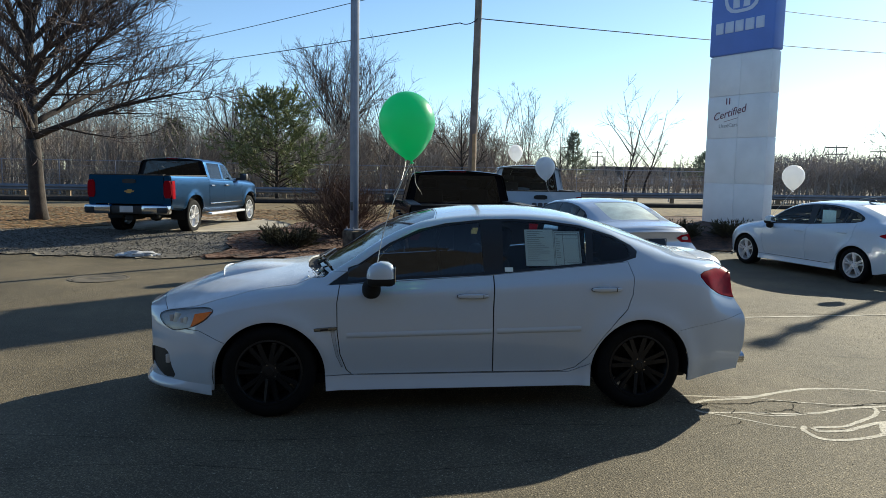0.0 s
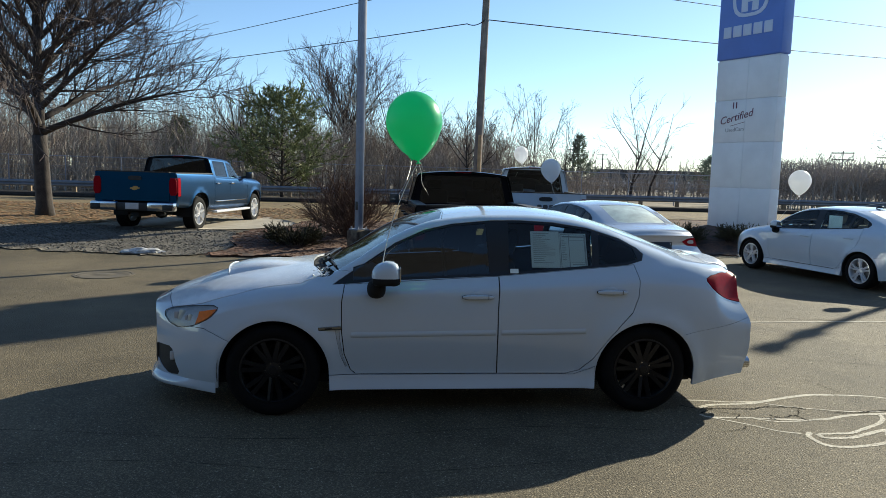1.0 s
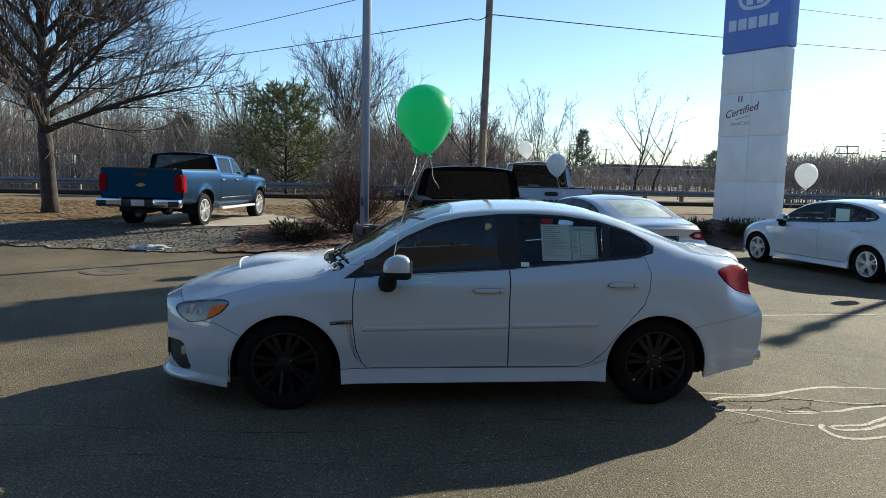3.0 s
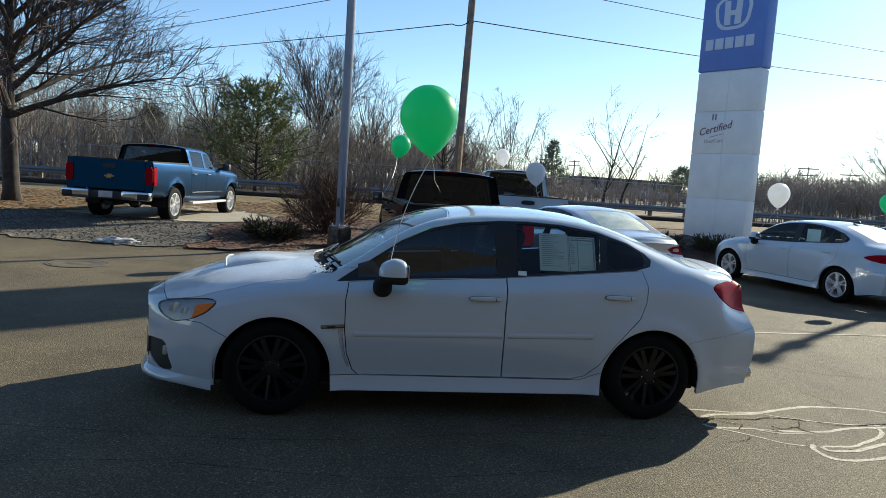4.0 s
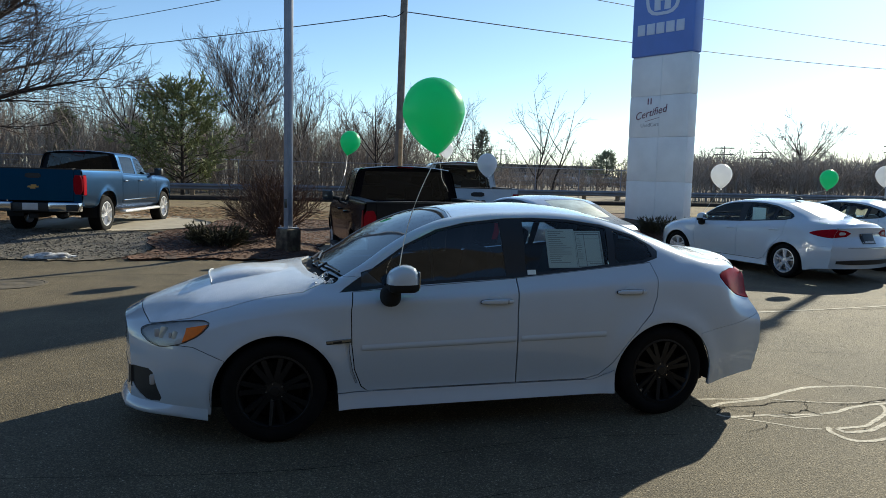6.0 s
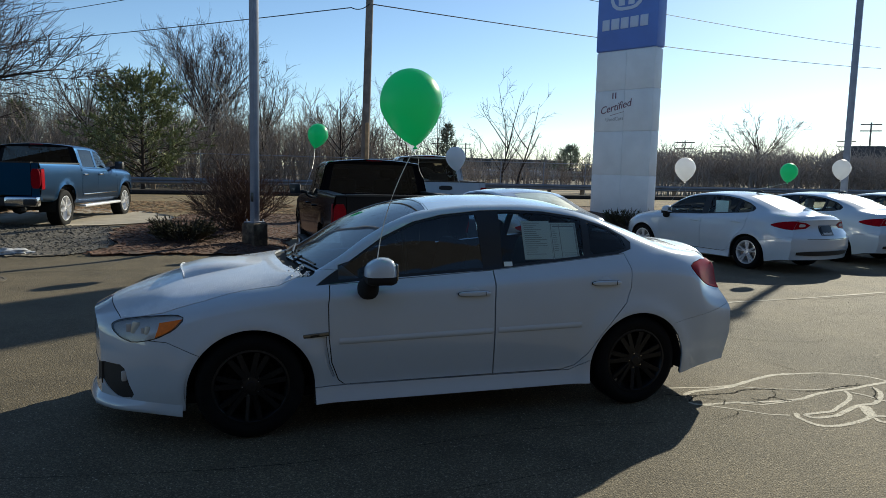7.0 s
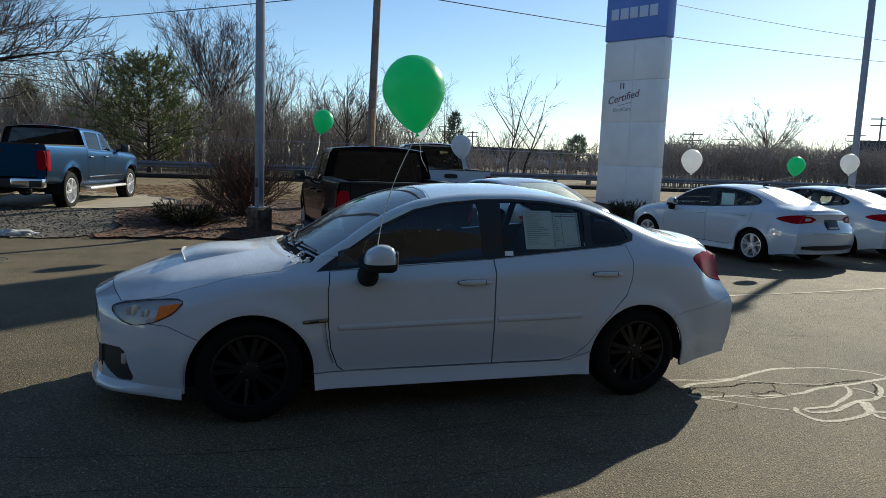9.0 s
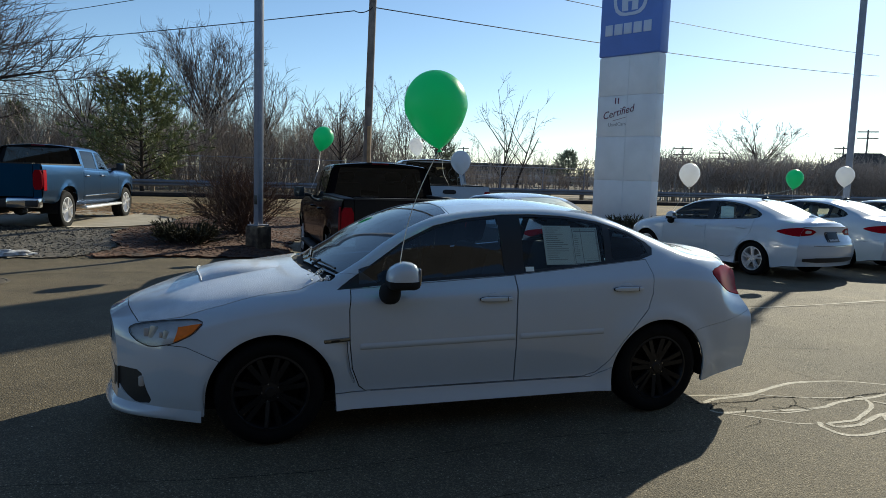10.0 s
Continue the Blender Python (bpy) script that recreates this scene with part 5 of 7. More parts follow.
# ---- guard rail and fence along the verge ----
RAIL = mat("galvanised_dark_rail", (0.20, 0.22, 0.26), .45, metal=.3, vary=.2, scale=2)
POST = mat("pale_timber_post", (0.26, 0.19, 0.12), .9, vary=.3, scale=6)
rail = empty("guard_rail", pose(0, 30, float(ground_z(0, 30))), "dark steel guard rail on pale wooden posts", "guard rail")
bm = bmesh.new()
prof = [(0, .44), (-.05, .50), (-.05, .54), (0, .58), (-.05, .63), (-.05, .68), (0, .74), (.01, .74), (.01, .44)]
prism(bm, prof, -46, 46, None, "x")
part("rail_beam", bm, RAIL, rail, smooth=False)
bm = bmesh.new()
box(bm, (-.09, .02, -.1), (.09, .18, .70), .01)
first = part("post", bm, POST, rail)
for k in range(1, 47):
    q = first.copy()
    scene.collection.objects.link(q)
    q.location = (-46 + 2 * k, 0, 0)
first.location = (-46, 0, 0)
v, f = tube_mesh([[((x, -1.2 + .1 * math.sin(x), .08), .16) for x in np.linspace(-46, 46, 40)]], 8)
tagged(from_arrays("timber_edging", [(a, b + 30, c + float(ground_z(0, 30))) for a, b, c in v], f, mat("dark_timber", (.035, .028, .025), .95, vary=.3)), "dark timber edging along the verge", "edging", kind="structure")
fence = empty("wire_fence", pose(0, 37, float(ground_z(0, 37))), "thin grey wire fence before the woods", "fence")
bm = bmesh.new()
rod(bm, (-50, 0, 1.95), (60, 0, 1.95), .022, None, 6)
part("top_rail", bm, STEEL, fence)
v, f = tube_mesh([[((-50, 0, h), .006), ((60, 0, h), .006)] for h in np.arange(.15, 1.9, .25)], 4)
from_arrays("wire_mesh", v, f, STEEL, fence)["kind"] = "stuff"
bm = bmesh.new()
rod(bm, (0, 0, -.1), (0, 0, 2.0), .03, None, 6)
first = part("fence_post", bm, STEEL, fence)
first.location = (-50, 0, 0)
for k in range(1, 38):
    q = first.copy()
    scene.collection.objects.link(q)
    q.location = (-50 + 3 * k, 0, 0)


# ---- trees and shrubs ----
BARK = mat("grey_brown_bark", (0.060, 0.048, 0.041), .95, vary=.35, scale=5, fine=40, bump=.8, bump_scale=25)
TWIG = mat("bare_twigs", (0.095, 0.07, 0.062), .95, vary=.25, scale=3)
GREY_TWIG = mat("grey_woodland_twigs", (0.45, 0.37, 0.30), .95, vary=.3, scale=.4, island=.5)
# far twigs: distance haze is put into a paler base colour
FAR_TWIG = mat("hazed_far_twigs", (0.43, 0.38, 0.34), .95, vary=.2, scale=.2, island=.35)
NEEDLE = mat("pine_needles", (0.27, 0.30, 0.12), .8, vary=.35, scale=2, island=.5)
# far conifers: needles lightened in colour to stand in for haze
FAR_NEEDLE = mat("hazed_far_needles", (0.34, 0.37, 0.25), .8, vary=.3, scale=2, island=.4)
DARK_NEEDLE = mat("dark_evergreen", (0.085, 0.078, 0.034), .85, vary=.3, scale=6, island=.5)
BUSH_TWIG = mat("reddish_twigs", (0.17, 0.100, 0.068), .95, vary=.3, scale=8, island=.4)


def limb(rng, p, d, length, r0, r1, up, wander, n=5):
    """A curved, tapering limb as a path of (point, radius)."""
    p, d = Vector(p), Vector(d).normalized()
    path = [(p.copy(), r0)]
    for k in range(1, n + 1):
        d = (d + Vector((rng.gauss(0, wander), rng.gauss(0, wander), rng.gauss(0, wander) + up))).normalized()
        p = p + d * (length / n)
        path.append((p.copy(), r0 + (r1 - r0) * k / n))
    return path


def along(path, t):
    s = t * (len(path) - 1)
    k = min(int(s), len(path) - 2)
    a, b = path[k], path[k + 1]
    return a[0].lerp(b[0], s - k), (b[0] - a[0]).normalized(), a[1] + (b[1] - a[1]) * (s - k)


def side_way(rng, d, spread):
    """A way that leaves d by about the given angle, on any side."""
    a = d.cross((rng.gauss(0, 1), rng.gauss(0, 1), rng.gauss(0, 1))).normalized()
    g = radians(spread * rng.uniform(.7, 1.3))
    return d * math.cos(g) + a * math.sin(g)


def bare_tree(name, x, y, height, trunk_h, r, label, seed, limbs=7, lean=(0, 0), spread=48, reach=.75, levels=(11, 8, 3), upright=.10, group="", thin=1.0, angles=(.7, 1.25), wander=.045, low=1.0):
    rng = random.Random(seed)
    z = float(ground_z(x, y))
    tree = empty(name, pose(x, y, z), label, "tree", group)
    trunk = limb(rng, (0, 0, -.15), (lean[0], lean[1], 1), trunk_h + .15, r * 1.15, r * .85, .06, .02, 5)
    trunk[0] = (trunk[0][0], r * 1.5)
    wood, twigs = [trunk], []
    big = []
    end = trunk[-1][0]
    lead = limb(rng, end, (lean[0] * 2 + rng.gauss(0, .05), lean[1] * 2 + rng.gauss(0, .05), 1), height - trunk_h, r * .6, .012, .03, .04, 8)
    big.append((lead, .8))
    wood.append(lead)
    for k in range(limbs):
        a = 2 * math.pi * (k + rng.uniform(-.3, .3)) / limbs
        t = .45 * rng.random() ** low
        p, d, rr = along(lead, t) if t > .05 else (end, Vector((0, 0, 1)), r * .7)
        g = radians(spread * rng.uniform(*angles))
        way = Vector((math.cos(a) * math.sin(g), math.sin(a) * math.sin(g), math.cos(g)))
        path = limb(rng, p, way, (height - trunk_h) * reach * rng.uniform(.75, 1.15), r * rng.uniform(.26, .42), .012, upright, wander, 8)
        wood.append(path)
        big.append((path, 1.0))
    n2, n3, n4 = levels
    for path, f in big:
        span = (path[-1][0] - path[0][0]).length
        for _ in range(int(n2 * f)):
            t = rng.uniform(.18, 1)
            p, d, rr = along(path, t)
            l2 = span * rng.uniform(.22, .48) * (1.15 - .6 * t)
            q = limb(rng, p, side_way(rng, d, 34), l2, max(.009, rr * .45), .006, upright, wander, 5)
            wood.append(q)
            for _ in range(n3):
                p3, d3, r3 = along(q, rng.uniform(.15, 1))
                q3 = limb(rng, p3, side_way(rng, d3, 32), l2 * rng.uniform(.35, .7), .0075 * thin, .004 * thin, upright, wander, 3)
                twigs.append(q3)
                for _ in range(n4):
                    p4, d4, _r = along(q3, rng.uniform(.2, 1))
                    twigs.append(limb(rng, p4, side_way(rng, d4, 30), l2 * rng.uniform(.2, .4), .0055 * thin, .003 * thin, upright, wander, 2))
    v, f = tube_mesh(wood, 7)
    from_arrays("trunk", v, f, BARK, tree, smooth=True)
    v, f = tube_mesh(twigs, 3)
    from_arrays("crown", v, f, TWIG, tree)["kind"] = "stuff"
    return tree


def spreading_tree(name, x, y, height, trunk_h, r, label, seed, limbs=34, wide=5.7):
    """A broad bare crown: a straight leader, limbs that sweep out low and stand steeper towards the top, and dense fine twigs that turn up."""
    rng = random.Random(seed)
    tree = empty(name, pose(x, y, float(ground_z(x, y))), label, "tree")
    trunk = limb(rng, (0, 0, -.15), (0, 0, 1), trunk_h + .15, r * 1.15, r * .95, .06, .015, 5)
    trunk[0] = (trunk[0][0], r * 1.5)
    lead = limb(rng, trunk[-1][0], (0, 0, 1), height - trunk_h, r * .8, .015, .05, .025, 10)
    wood, twigs = [trunk, lead], []
    for k in range(limbs):
        f = k / (limbs - 1)
        p, d, rr = along(lead, .005 + .72 * f ** 1.15)
        a, g = 2.39996 * k + rng.uniform(-.35, .35), radians(60 - 32 * f + rng.uniform(-9, 9))
        length = (wide - 2.6 * f) * rng.uniform(.85, 1.12)
        path = limb(rng, p, (math.cos(a) * math.sin(g), math.sin(a) * math.sin(g), math.cos(g)), length, min(rr * .8, r * (.50 - .26 * f)), .012, -.035 + .05 * f, .04, 9)
        wood.append(path)
        for i in range(16):
            t = .14 + .86 * (i + rng.random()) / 16
            p2, d2, r2 = along(path, t)
            l2 = length * rng.uniform(.24, .48) * (1.15 - .6 * t)
            q = limb(rng, p2, (side_way(rng, d2, 36) + Vector((0, 0, .18))).normalized(), l2, max(.010, r2 * .45), .006, .02, .05, 5)
            wood.append(q)
            for _ in range(9):
                p3, d3, r3 = along(q, rng.uniform(.12, 1))
                q3 = limb(rng, p3, (side_way(rng, d3, 28) + Vector((0, 0, .06))).normalized(), l2 * rng.uniform(.4, .85), .0085, .0055, .02, .06, 3)
                twigs.append(q3)
                for _ in range(3):
                    p4, d4, _r = along(q3, rng.uniform(.2, 1))
                    twigs.append(limb(rng, p4, side_way(rng, d4, 26), l2 * rng.uniform(.25, .5), .0068, .0045, .02, .05, 2))
    v, f = tube_mesh(wood, 7)
    from_arrays("trunk", v, f, BARK, tree, smooth=True)
    v, f = tube_mesh(twigs, 3)
    from_arrays("crown", v, f, TWIG, tree)["kind"] = "stuff"
    return tree


spreading_tree("bare_tree", -9.45, 15.6, 10.4, 2.25, .20, "large bare winter tree with dense arching twigs", 5)
bare_tree("bare_tree", -1.8, 50, 10.0, 2.0, .18, "tall bare tree with a fan of upright limbs", 8, limbs=20, spread=36, reach=.78, levels=(12, 7, 2), upright=.055, group="bare trees", thin=1.5)
bare_tree("bare_tree", 6.0, 38, 6.0, 1.2, .11, "thin bare tree with crooked limbs", 9, limbs=7, spread=55, reach=.7, levels=(7, 5, 2), upright=.05, group="bare trees", thin=1.25)
bare_tree("bare_tree", 12.0, 45, 7.0, 1.0, .08, "slim bare tree with upright branches", 10, limbs=8, spread=25, reach=.8, levels=(6, 4, 2), upright=.06, group="bare trees", thin=1.25)
bare_tree("bare_tree", 14.6, 46, 5.6, 1.0, .07, "small bare tree with upright branches", 12, limbs=6, spread=25, reach=.8, levels=(5, 4, 2), upright=.06, group="bare trees", thin=1.25)
bare_tree("bare_tree", 18.9, 44, 7.2, 1.2, .13, "wind-bent bare tree standing alone", 31, limbs=6, lean=(.07, 0), spread=40, reach=.8, levels=(4, 3, 1), upright=.02, group="bare trees", thin=1.8)
bare_tree("bare_tree", 20.6, 45, 6.6, 1.2, .11, "wind-bent bare tree beside another", 23, limbs=4, lean=(.18, 0), spread=36, reach=.75, levels=(4, 3, 1), upright=.02, group="bare trees", thin=1.8)
bare_tree("bare_tree", 2.0, 44, 7.0, 1.2, .10, "slim bare tree at the edge of the woods", 25, limbs=8, spread=30, reach=.8, levels=(7, 5, 2), upright=.06, group="bare trees", thin=1.25)
bare_tree("bare_tree", 54, 57, 7.8, 1.4, .2, "rounded bare tree above the hedge", 27, limbs=15, spread=58, reach=.75, levels=(9, 6, 2), upright=.03, group="bare trees", thin=2.0)
bare_tree("bare_tree", -8.2, 42, 7.2, 1.6, .12, "bare tree with a long crooked limb", 29, limbs=9, spread=48, reach=.85, levels=(7, 5, 2), upright=.04, group="bare trees", thin=1.25)


def evergreen(name, x, y, height, wide, label, seed, tufts, needle, material, trunk_r=.12, cone=.5, needles=16):
    """A conifer: a trunk, whorls of limbs, and tufts of needles on them."""
    rng = random.Random(seed)
    tree = empty(name, pose(x, y, float(ground_z(x, y))), label, "tree")
    trunk = limb(rng, (0, 0, -.15), (0, 0, 1), height, trunk_r, .015, .05, .02, 9)
    wood, spots = [trunk], []
    levels = 15
    for k in range(levels):
        t = .12 + .86 * k / levels
        p, d, rr = along(trunk, t)
        size = wide / 2 * ((1 - t) ** cone) * (.55 + .45 * min(1, t / .3))
        for a in range(6):
            g = 2 * math.pi * (a + rng.random()) / 6
            q = limb(rng, p, (math.cos(g), math.sin(g), rng.uniform(.05, .5)), size * rng.uniform(.4, 1.4), max(.012, rr * .35), .006, .06, .10, 5)
            wood.append(q)
            for _ in range(3):
                p2, d2, _r = along(q, rng.uniform(.35, .95))
                q2 = limb(rng, p2, side_way(rng, d2, 45), size * rng.uniform(.2, .4), .008, .005, .08, .08, 3)
                wood.append(q2)
                spots += [(along(q2, s)[0], along(q2, s)[1]) for s in (.5, 1)]
            spots += [(along(q, s)[0], along(q, s)[1]) for s in (.6, .8, 1)]
    v, f = tube_mesh(wood, 5)
    from_arrays("trunk", v, f, BARK, tree, smooth=True)
    V, F = [], []
    rng.shuffle(spots)
    for p, d in spots[:tufts]:
        for _ in range(needles):
            w = (d * .7 + Vector((rng.gauss(0, .7), rng.gauss(0, .7), rng.gauss(0, .7) + .25))).normalized()
            c = w.cross((rng.gauss(0, 1), rng.gauss(0, 1), rng.gauss(0, 1))).normalized() * needle * .085
            b = p + d * rng.uniform(-.5, .5) * needle
            e = b + w * needle * rng.uniform(.6, 1.2)
            k = len(V)
            V += [tuple(b - c), tuple(b + c), tuple(e + c * .4), tuple(e - c * .4)]
            F.append((k, k + 1, k + 2, k + 3))
    from_arrays("crown", V, F, material, tree)["kind"] = "stuff"
    return tree


evergreen("pine_tree", -4.7, 33.5, 5.8, 7.2, "bushy green pine with open branches", 41, 760, .30, NEEDLE, .13, .45, 12)
evergreen("conifer", 20.6, 62, 6.0, 4.6, "ragged conifer far beyond the fence, haze put into its colour", 42, 300, .40, FAR_NEEDLE, .12, .9, 8)
evergreen("conifer", 42.6, 78, 4.8, 7.5, "ragged conifer far off, haze put into its colour", 43, 420, .4, FAR_NEEDLE, .15, .8, 8)
evergreen("conifer", -13.0, 47, 5.2, 3.4, "dim green conifer inside the woods", 44, 500, .34, NEEDLE, .12, .6, 12)


def bush(name, x, y, wide, height, stems, label, material, seed, spread=50):
    rng = random.Random(seed)
    ob = empty(name, pose(x, y, float(ground_z(x, y)) + .02), label, "shrub")
    paths = []
    for _ in range(stems):
        a, g = rng.uniform(0, 6.28), radians(rng.uniform(4, spread))
        base = (rng.gauss(0, wide * .06), rng.gauss(0, wide * .06), -.04)
        q = limb(rng, base, (math.cos(a) * math.sin(g), math.sin(a) * math.sin(g), math.cos(g)), height * rng.uniform(.75, 1.1), .012, .005, .02, .09, 6)
        paths.append(q)
        for _ in range(7):
            p, d, _r = along(q, rng.uniform(.3, 1))
            s = limb(rng, p, side_way(rng, d, 32), height * rng.uniform(.18, .4), .006, .003, .06, .08, 3)
            paths.append(s)
            for _ in range(3):
                p, d, _r = along(s, rng.uniform(.3, 1))
                paths.append(limb(rng, p, side_way(rng, d, 32), height * rng.uniform(.08, .2), .0045, .0025, .05, .08, 2))
    v, f = tube_mesh(paths, 3)
    from_arrays("twig_mass", v, f, material, ob)["kind"] = "stuff"
    return ob


bush("bare_shrub", -.95, 11.3, 1.9, 1.35, 120, "rounded bare shrub with dense reddish twigs", BUSH_TWIG, 51, 62)


def juniper(name, x, y, wide, deep, height, label, seed, count=260):
    rng = random.Random(seed)
    ob = empty(name, pose(x, y, float(ground_z(x, y)) + .02), label, "shrub", "low evergreen shrubs")
    V, F, wood = [], [], []
    for _ in range(count):
        a, rr = rng.uniform(0, 6.28), math.sqrt(rng.random())
        base = Vector((math.cos(a) * rr * wide * .28, math.sin(a) * rr * deep * .28, rng.uniform(0, height * .25)))
        way = Vector((math.cos(a) * rng.uniform(.3, 1.2), math.sin(a) * rng.uniform(.3, 1.2), rng.uniform(.25, 1.1)))
        q = limb(rng, base, way, rng.uniform(.5, 1.0) * wide * .36, .008, .003, .0, .1, 4)
        top = max(p.z for p, _r in q)
        if top > height:
            q = [(Vector((p.x, p.y, p.z * height / top)), r) for p, r in q]
        wood.append(q)
        for _ in range(26):
            p, d, _r = along(q, rng.uniform(.25, 1))
            w = side_way(rng, d, 30) * rng.uniform(.04, .10)
            c = w.cross((rng.gauss(0, 1), rng.gauss(0, 1), rng.gauss(0, 1))).normalized() * .010
            k = len(V)
            V += [tuple(p - c), tuple(p + c), tuple(p + w)]
            F.append((k, k + 1, k + 2))
    v, f = tube_mesh(wood, 3)
    from_arrays("twig_mass", v, f, BARK, ob)["kind"] = "stuff"
    from_arrays("foliage", V, F, DARK_NEEDLE, ob)["kind"] = "stuff"
    return ob


juniper("low_juniper", -2.05, 9.45, 1.3, .9, .46, "low dark spreading juniper in the mulch", 61)
juniper("low_juniper", 7.8, 12.4, 1.6, 1.1, .55, "dark spreading juniper beside the pylon sign", 62)
juniper("low_juniper", 9.5, 12.1, 1.6, 1.1, .50, "dark juniper at the foot of the pylon sign", 63)
juniper("low_juniper", 6.6, 12.6, 1.3, .9, .45, "small dark juniper near the pylon sign", 64)


def thicket(name, areas, label, seed, material, sides=3):
    """Far woods: many slender bare trees in one object. areas: x0, x1, y0, y1, count, least and most height."""
    rng = random.Random(seed)
    paths = []
    for x0, x1, y0, y1, count, h0, h1, dense_ in areas:
        for _ in range(count):
            x, y = rng.uniform(x0, x1), rng.uniform(y0, y1)
            z, h = float(ground_z(x, y)), rng.uniform(h0, h1)
            fat = .026 + .0009 * (y - 30)
            t = limb(rng, (x, y, z - .1), (rng.gauss(0, .05), rng.gauss(0, .05), 1), h, fat * rng.uniform(.8, 1.5), .012, .03, .03, 5)
            paths.append(t)
            for _ in range(dense_):
                p, d, r = along(t, rng.uniform(.22, 1))
                q = limb(rng, p, side_way(rng, d, 34), h * rng.uniform(.14, .34), .010 + .0002 * y, .005 + .00015 * y, .08, .05, 3)
                paths.append(q)
                for _ in range(3):
                    p, d, r = along(q, rng.uniform(.3, 1))
                    paths.append(limb(rng, p, side_way(rng, d, 32), h * rng.uniform(.08, .18), .005 + .00015 * y, .003 + .00012 * y, .08, .05, 1))
    v, f = tube_mesh(paths, sides)
    return tagged(from_arrays(name, v, f, material), label, "woods", kind="stuff")


thicket("woods", [(-44, 1, 39, 62, 290, 3.8, 6.8, 11), (-1, 10, 40, 62, 110, 3.2, 5.8, 10), (-60, -20, 45, 80, 100, 6, 9.5, 10), (-44, 11, 38, 44, 240, 1.6, 4.2, 10)], "bare brown winter woods behind the fence", 71, GREY_TWIG)
thicket("brushwood", [(-45, 13, 36, 42, 520, .8, 2.6, 8), (8, 32, 44, 70, 240, .8, 2.4, 8), (12, 60, 70, 110, 120, 1.5, 4, 7), (-15, -7, 30.5, 34, 30, .8, 1.6, 6)], "low tangled brushwood along the fence", 72, GREY_TWIG)
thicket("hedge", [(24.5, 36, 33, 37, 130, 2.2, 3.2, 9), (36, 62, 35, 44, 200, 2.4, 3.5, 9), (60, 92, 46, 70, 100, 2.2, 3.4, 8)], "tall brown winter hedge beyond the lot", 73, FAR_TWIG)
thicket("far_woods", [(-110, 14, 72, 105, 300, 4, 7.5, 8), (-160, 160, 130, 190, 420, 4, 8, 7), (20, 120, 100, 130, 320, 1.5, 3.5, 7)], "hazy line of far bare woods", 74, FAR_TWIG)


def brush_fill(name, x0, x1, y0, y1, top, count, length, width, material, label, seed):
    """The haze of fine crossing twigs inside woods and hedges: one object of thin slips."""
    rng = np.random.default_rng(seed)
    x, y = rng.uniform(x0, x1, count), rng.uniform(y0, y1, count)
    h = rng.power(.8, count)
    z = ground_z(x, y) + top * (1 - h * rng.uniform(.0, 1.0, count)) * rng.uniform(.55, 1.0, count)
    d = rng.normal(0, 1, (count, 3)) * (.55, .55, 1.0)
    d[:, 2] = np.abs(d[:, 2])
    d /= np.linalg.norm(d, axis=1, keepdims=True)
    s = np.cross(d, rng.normal(0, 1, (count, 3)))
    s /= np.linalg.norm(s, axis=1, keepdims=True)
    p = np.stack([x, y, z], 1)
    l, w = length * rng.uniform(.5, 1.3, (count, 1)), width * rng.uniform(.6, 1.3, (count, 1))
    V = np.stack([p - d * l / 2 - s * w / 2, p - d * l / 2 + s * w / 2, p + d * l / 2 + s * w * .2, p + d * l / 2 - s * w * .2], 1).reshape(-1, 3)
    low = np.repeat(ground_z(x, y), 4)
    V[:, 2] = np.maximum(V[:, 2], low)
    return tagged(from_arrays(name, V, np.arange(4 * count).reshape(-1, 4), material), label, "brushwood", kind="stuff")


brush_fill("woodland_twigs", -62, 12, 41, 60, 4.8, 52000, 1.0, .022, GREY_TWIG, "haze of fine twigs inside the woods", 201)
brush_fill("undergrowth", -50, 16, 36.5, 44, 1.9, 16000, .7, .018, GREY_TWIG, "low brown undergrowth along the fence", 202)
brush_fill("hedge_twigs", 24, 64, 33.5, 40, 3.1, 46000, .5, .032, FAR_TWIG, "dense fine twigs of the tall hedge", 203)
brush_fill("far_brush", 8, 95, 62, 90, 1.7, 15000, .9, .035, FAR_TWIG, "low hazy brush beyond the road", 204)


# ---- far things ----
WALL = mat("dark_far_wall", (0.10, 0.095, 0.095), .8, vary=.2, scale=.3)
ROOFING = mat("grey_roofing", (0.09, 0.09, 0.10), .8, vary=.2, scale=.4)
PANE = mat("far_window_pane", (0.05, 0.06, 0.08), .1, vary=.1)


def far_building(name, x, y, w, d, h, az, label, gable=0.0, windows=5, rows=1):
    z = float(ground_z(x, y))
    ob = empty(name, pose(x, y, z, 0, 0, az), label, "building", "far buildings")
    bm = bmesh.new()
    box(bm, (-w / 2, 0, -.3), (w / 2, d, h), .03)
    part("wall", bm, WALL, ob, smooth=False)
    bm = bmesh.new()
    if gable:
        prism(bm, [(-w / 2 - .4, h), (w / 2 + .4, h), (w * .22, h + gable), (-w * .22, h + gable)], -.4, d + .4)
    else:
        box(bm, (-w / 2 - .2, -.2, h), (w / 2 + .2, d + .2, h + .35), .05)
    part("roof", bm, ROOFING, ob, smooth=False)
    for r in range(rows):
        for k in range(windows):
            a = -w / 2 + (k + .5) * w / windows
            zz = h * (.3 + .5 * r / max(1, rows)) + .2
            bm = bmesh.new()
            box(bm, (a - w / windows * .3, -.05, zz), (a + w / windows * .3, .02, zz + min(1.3, h * .35)), .01)
            part("window", bm, PANE, ob, smooth=False)
    return ob


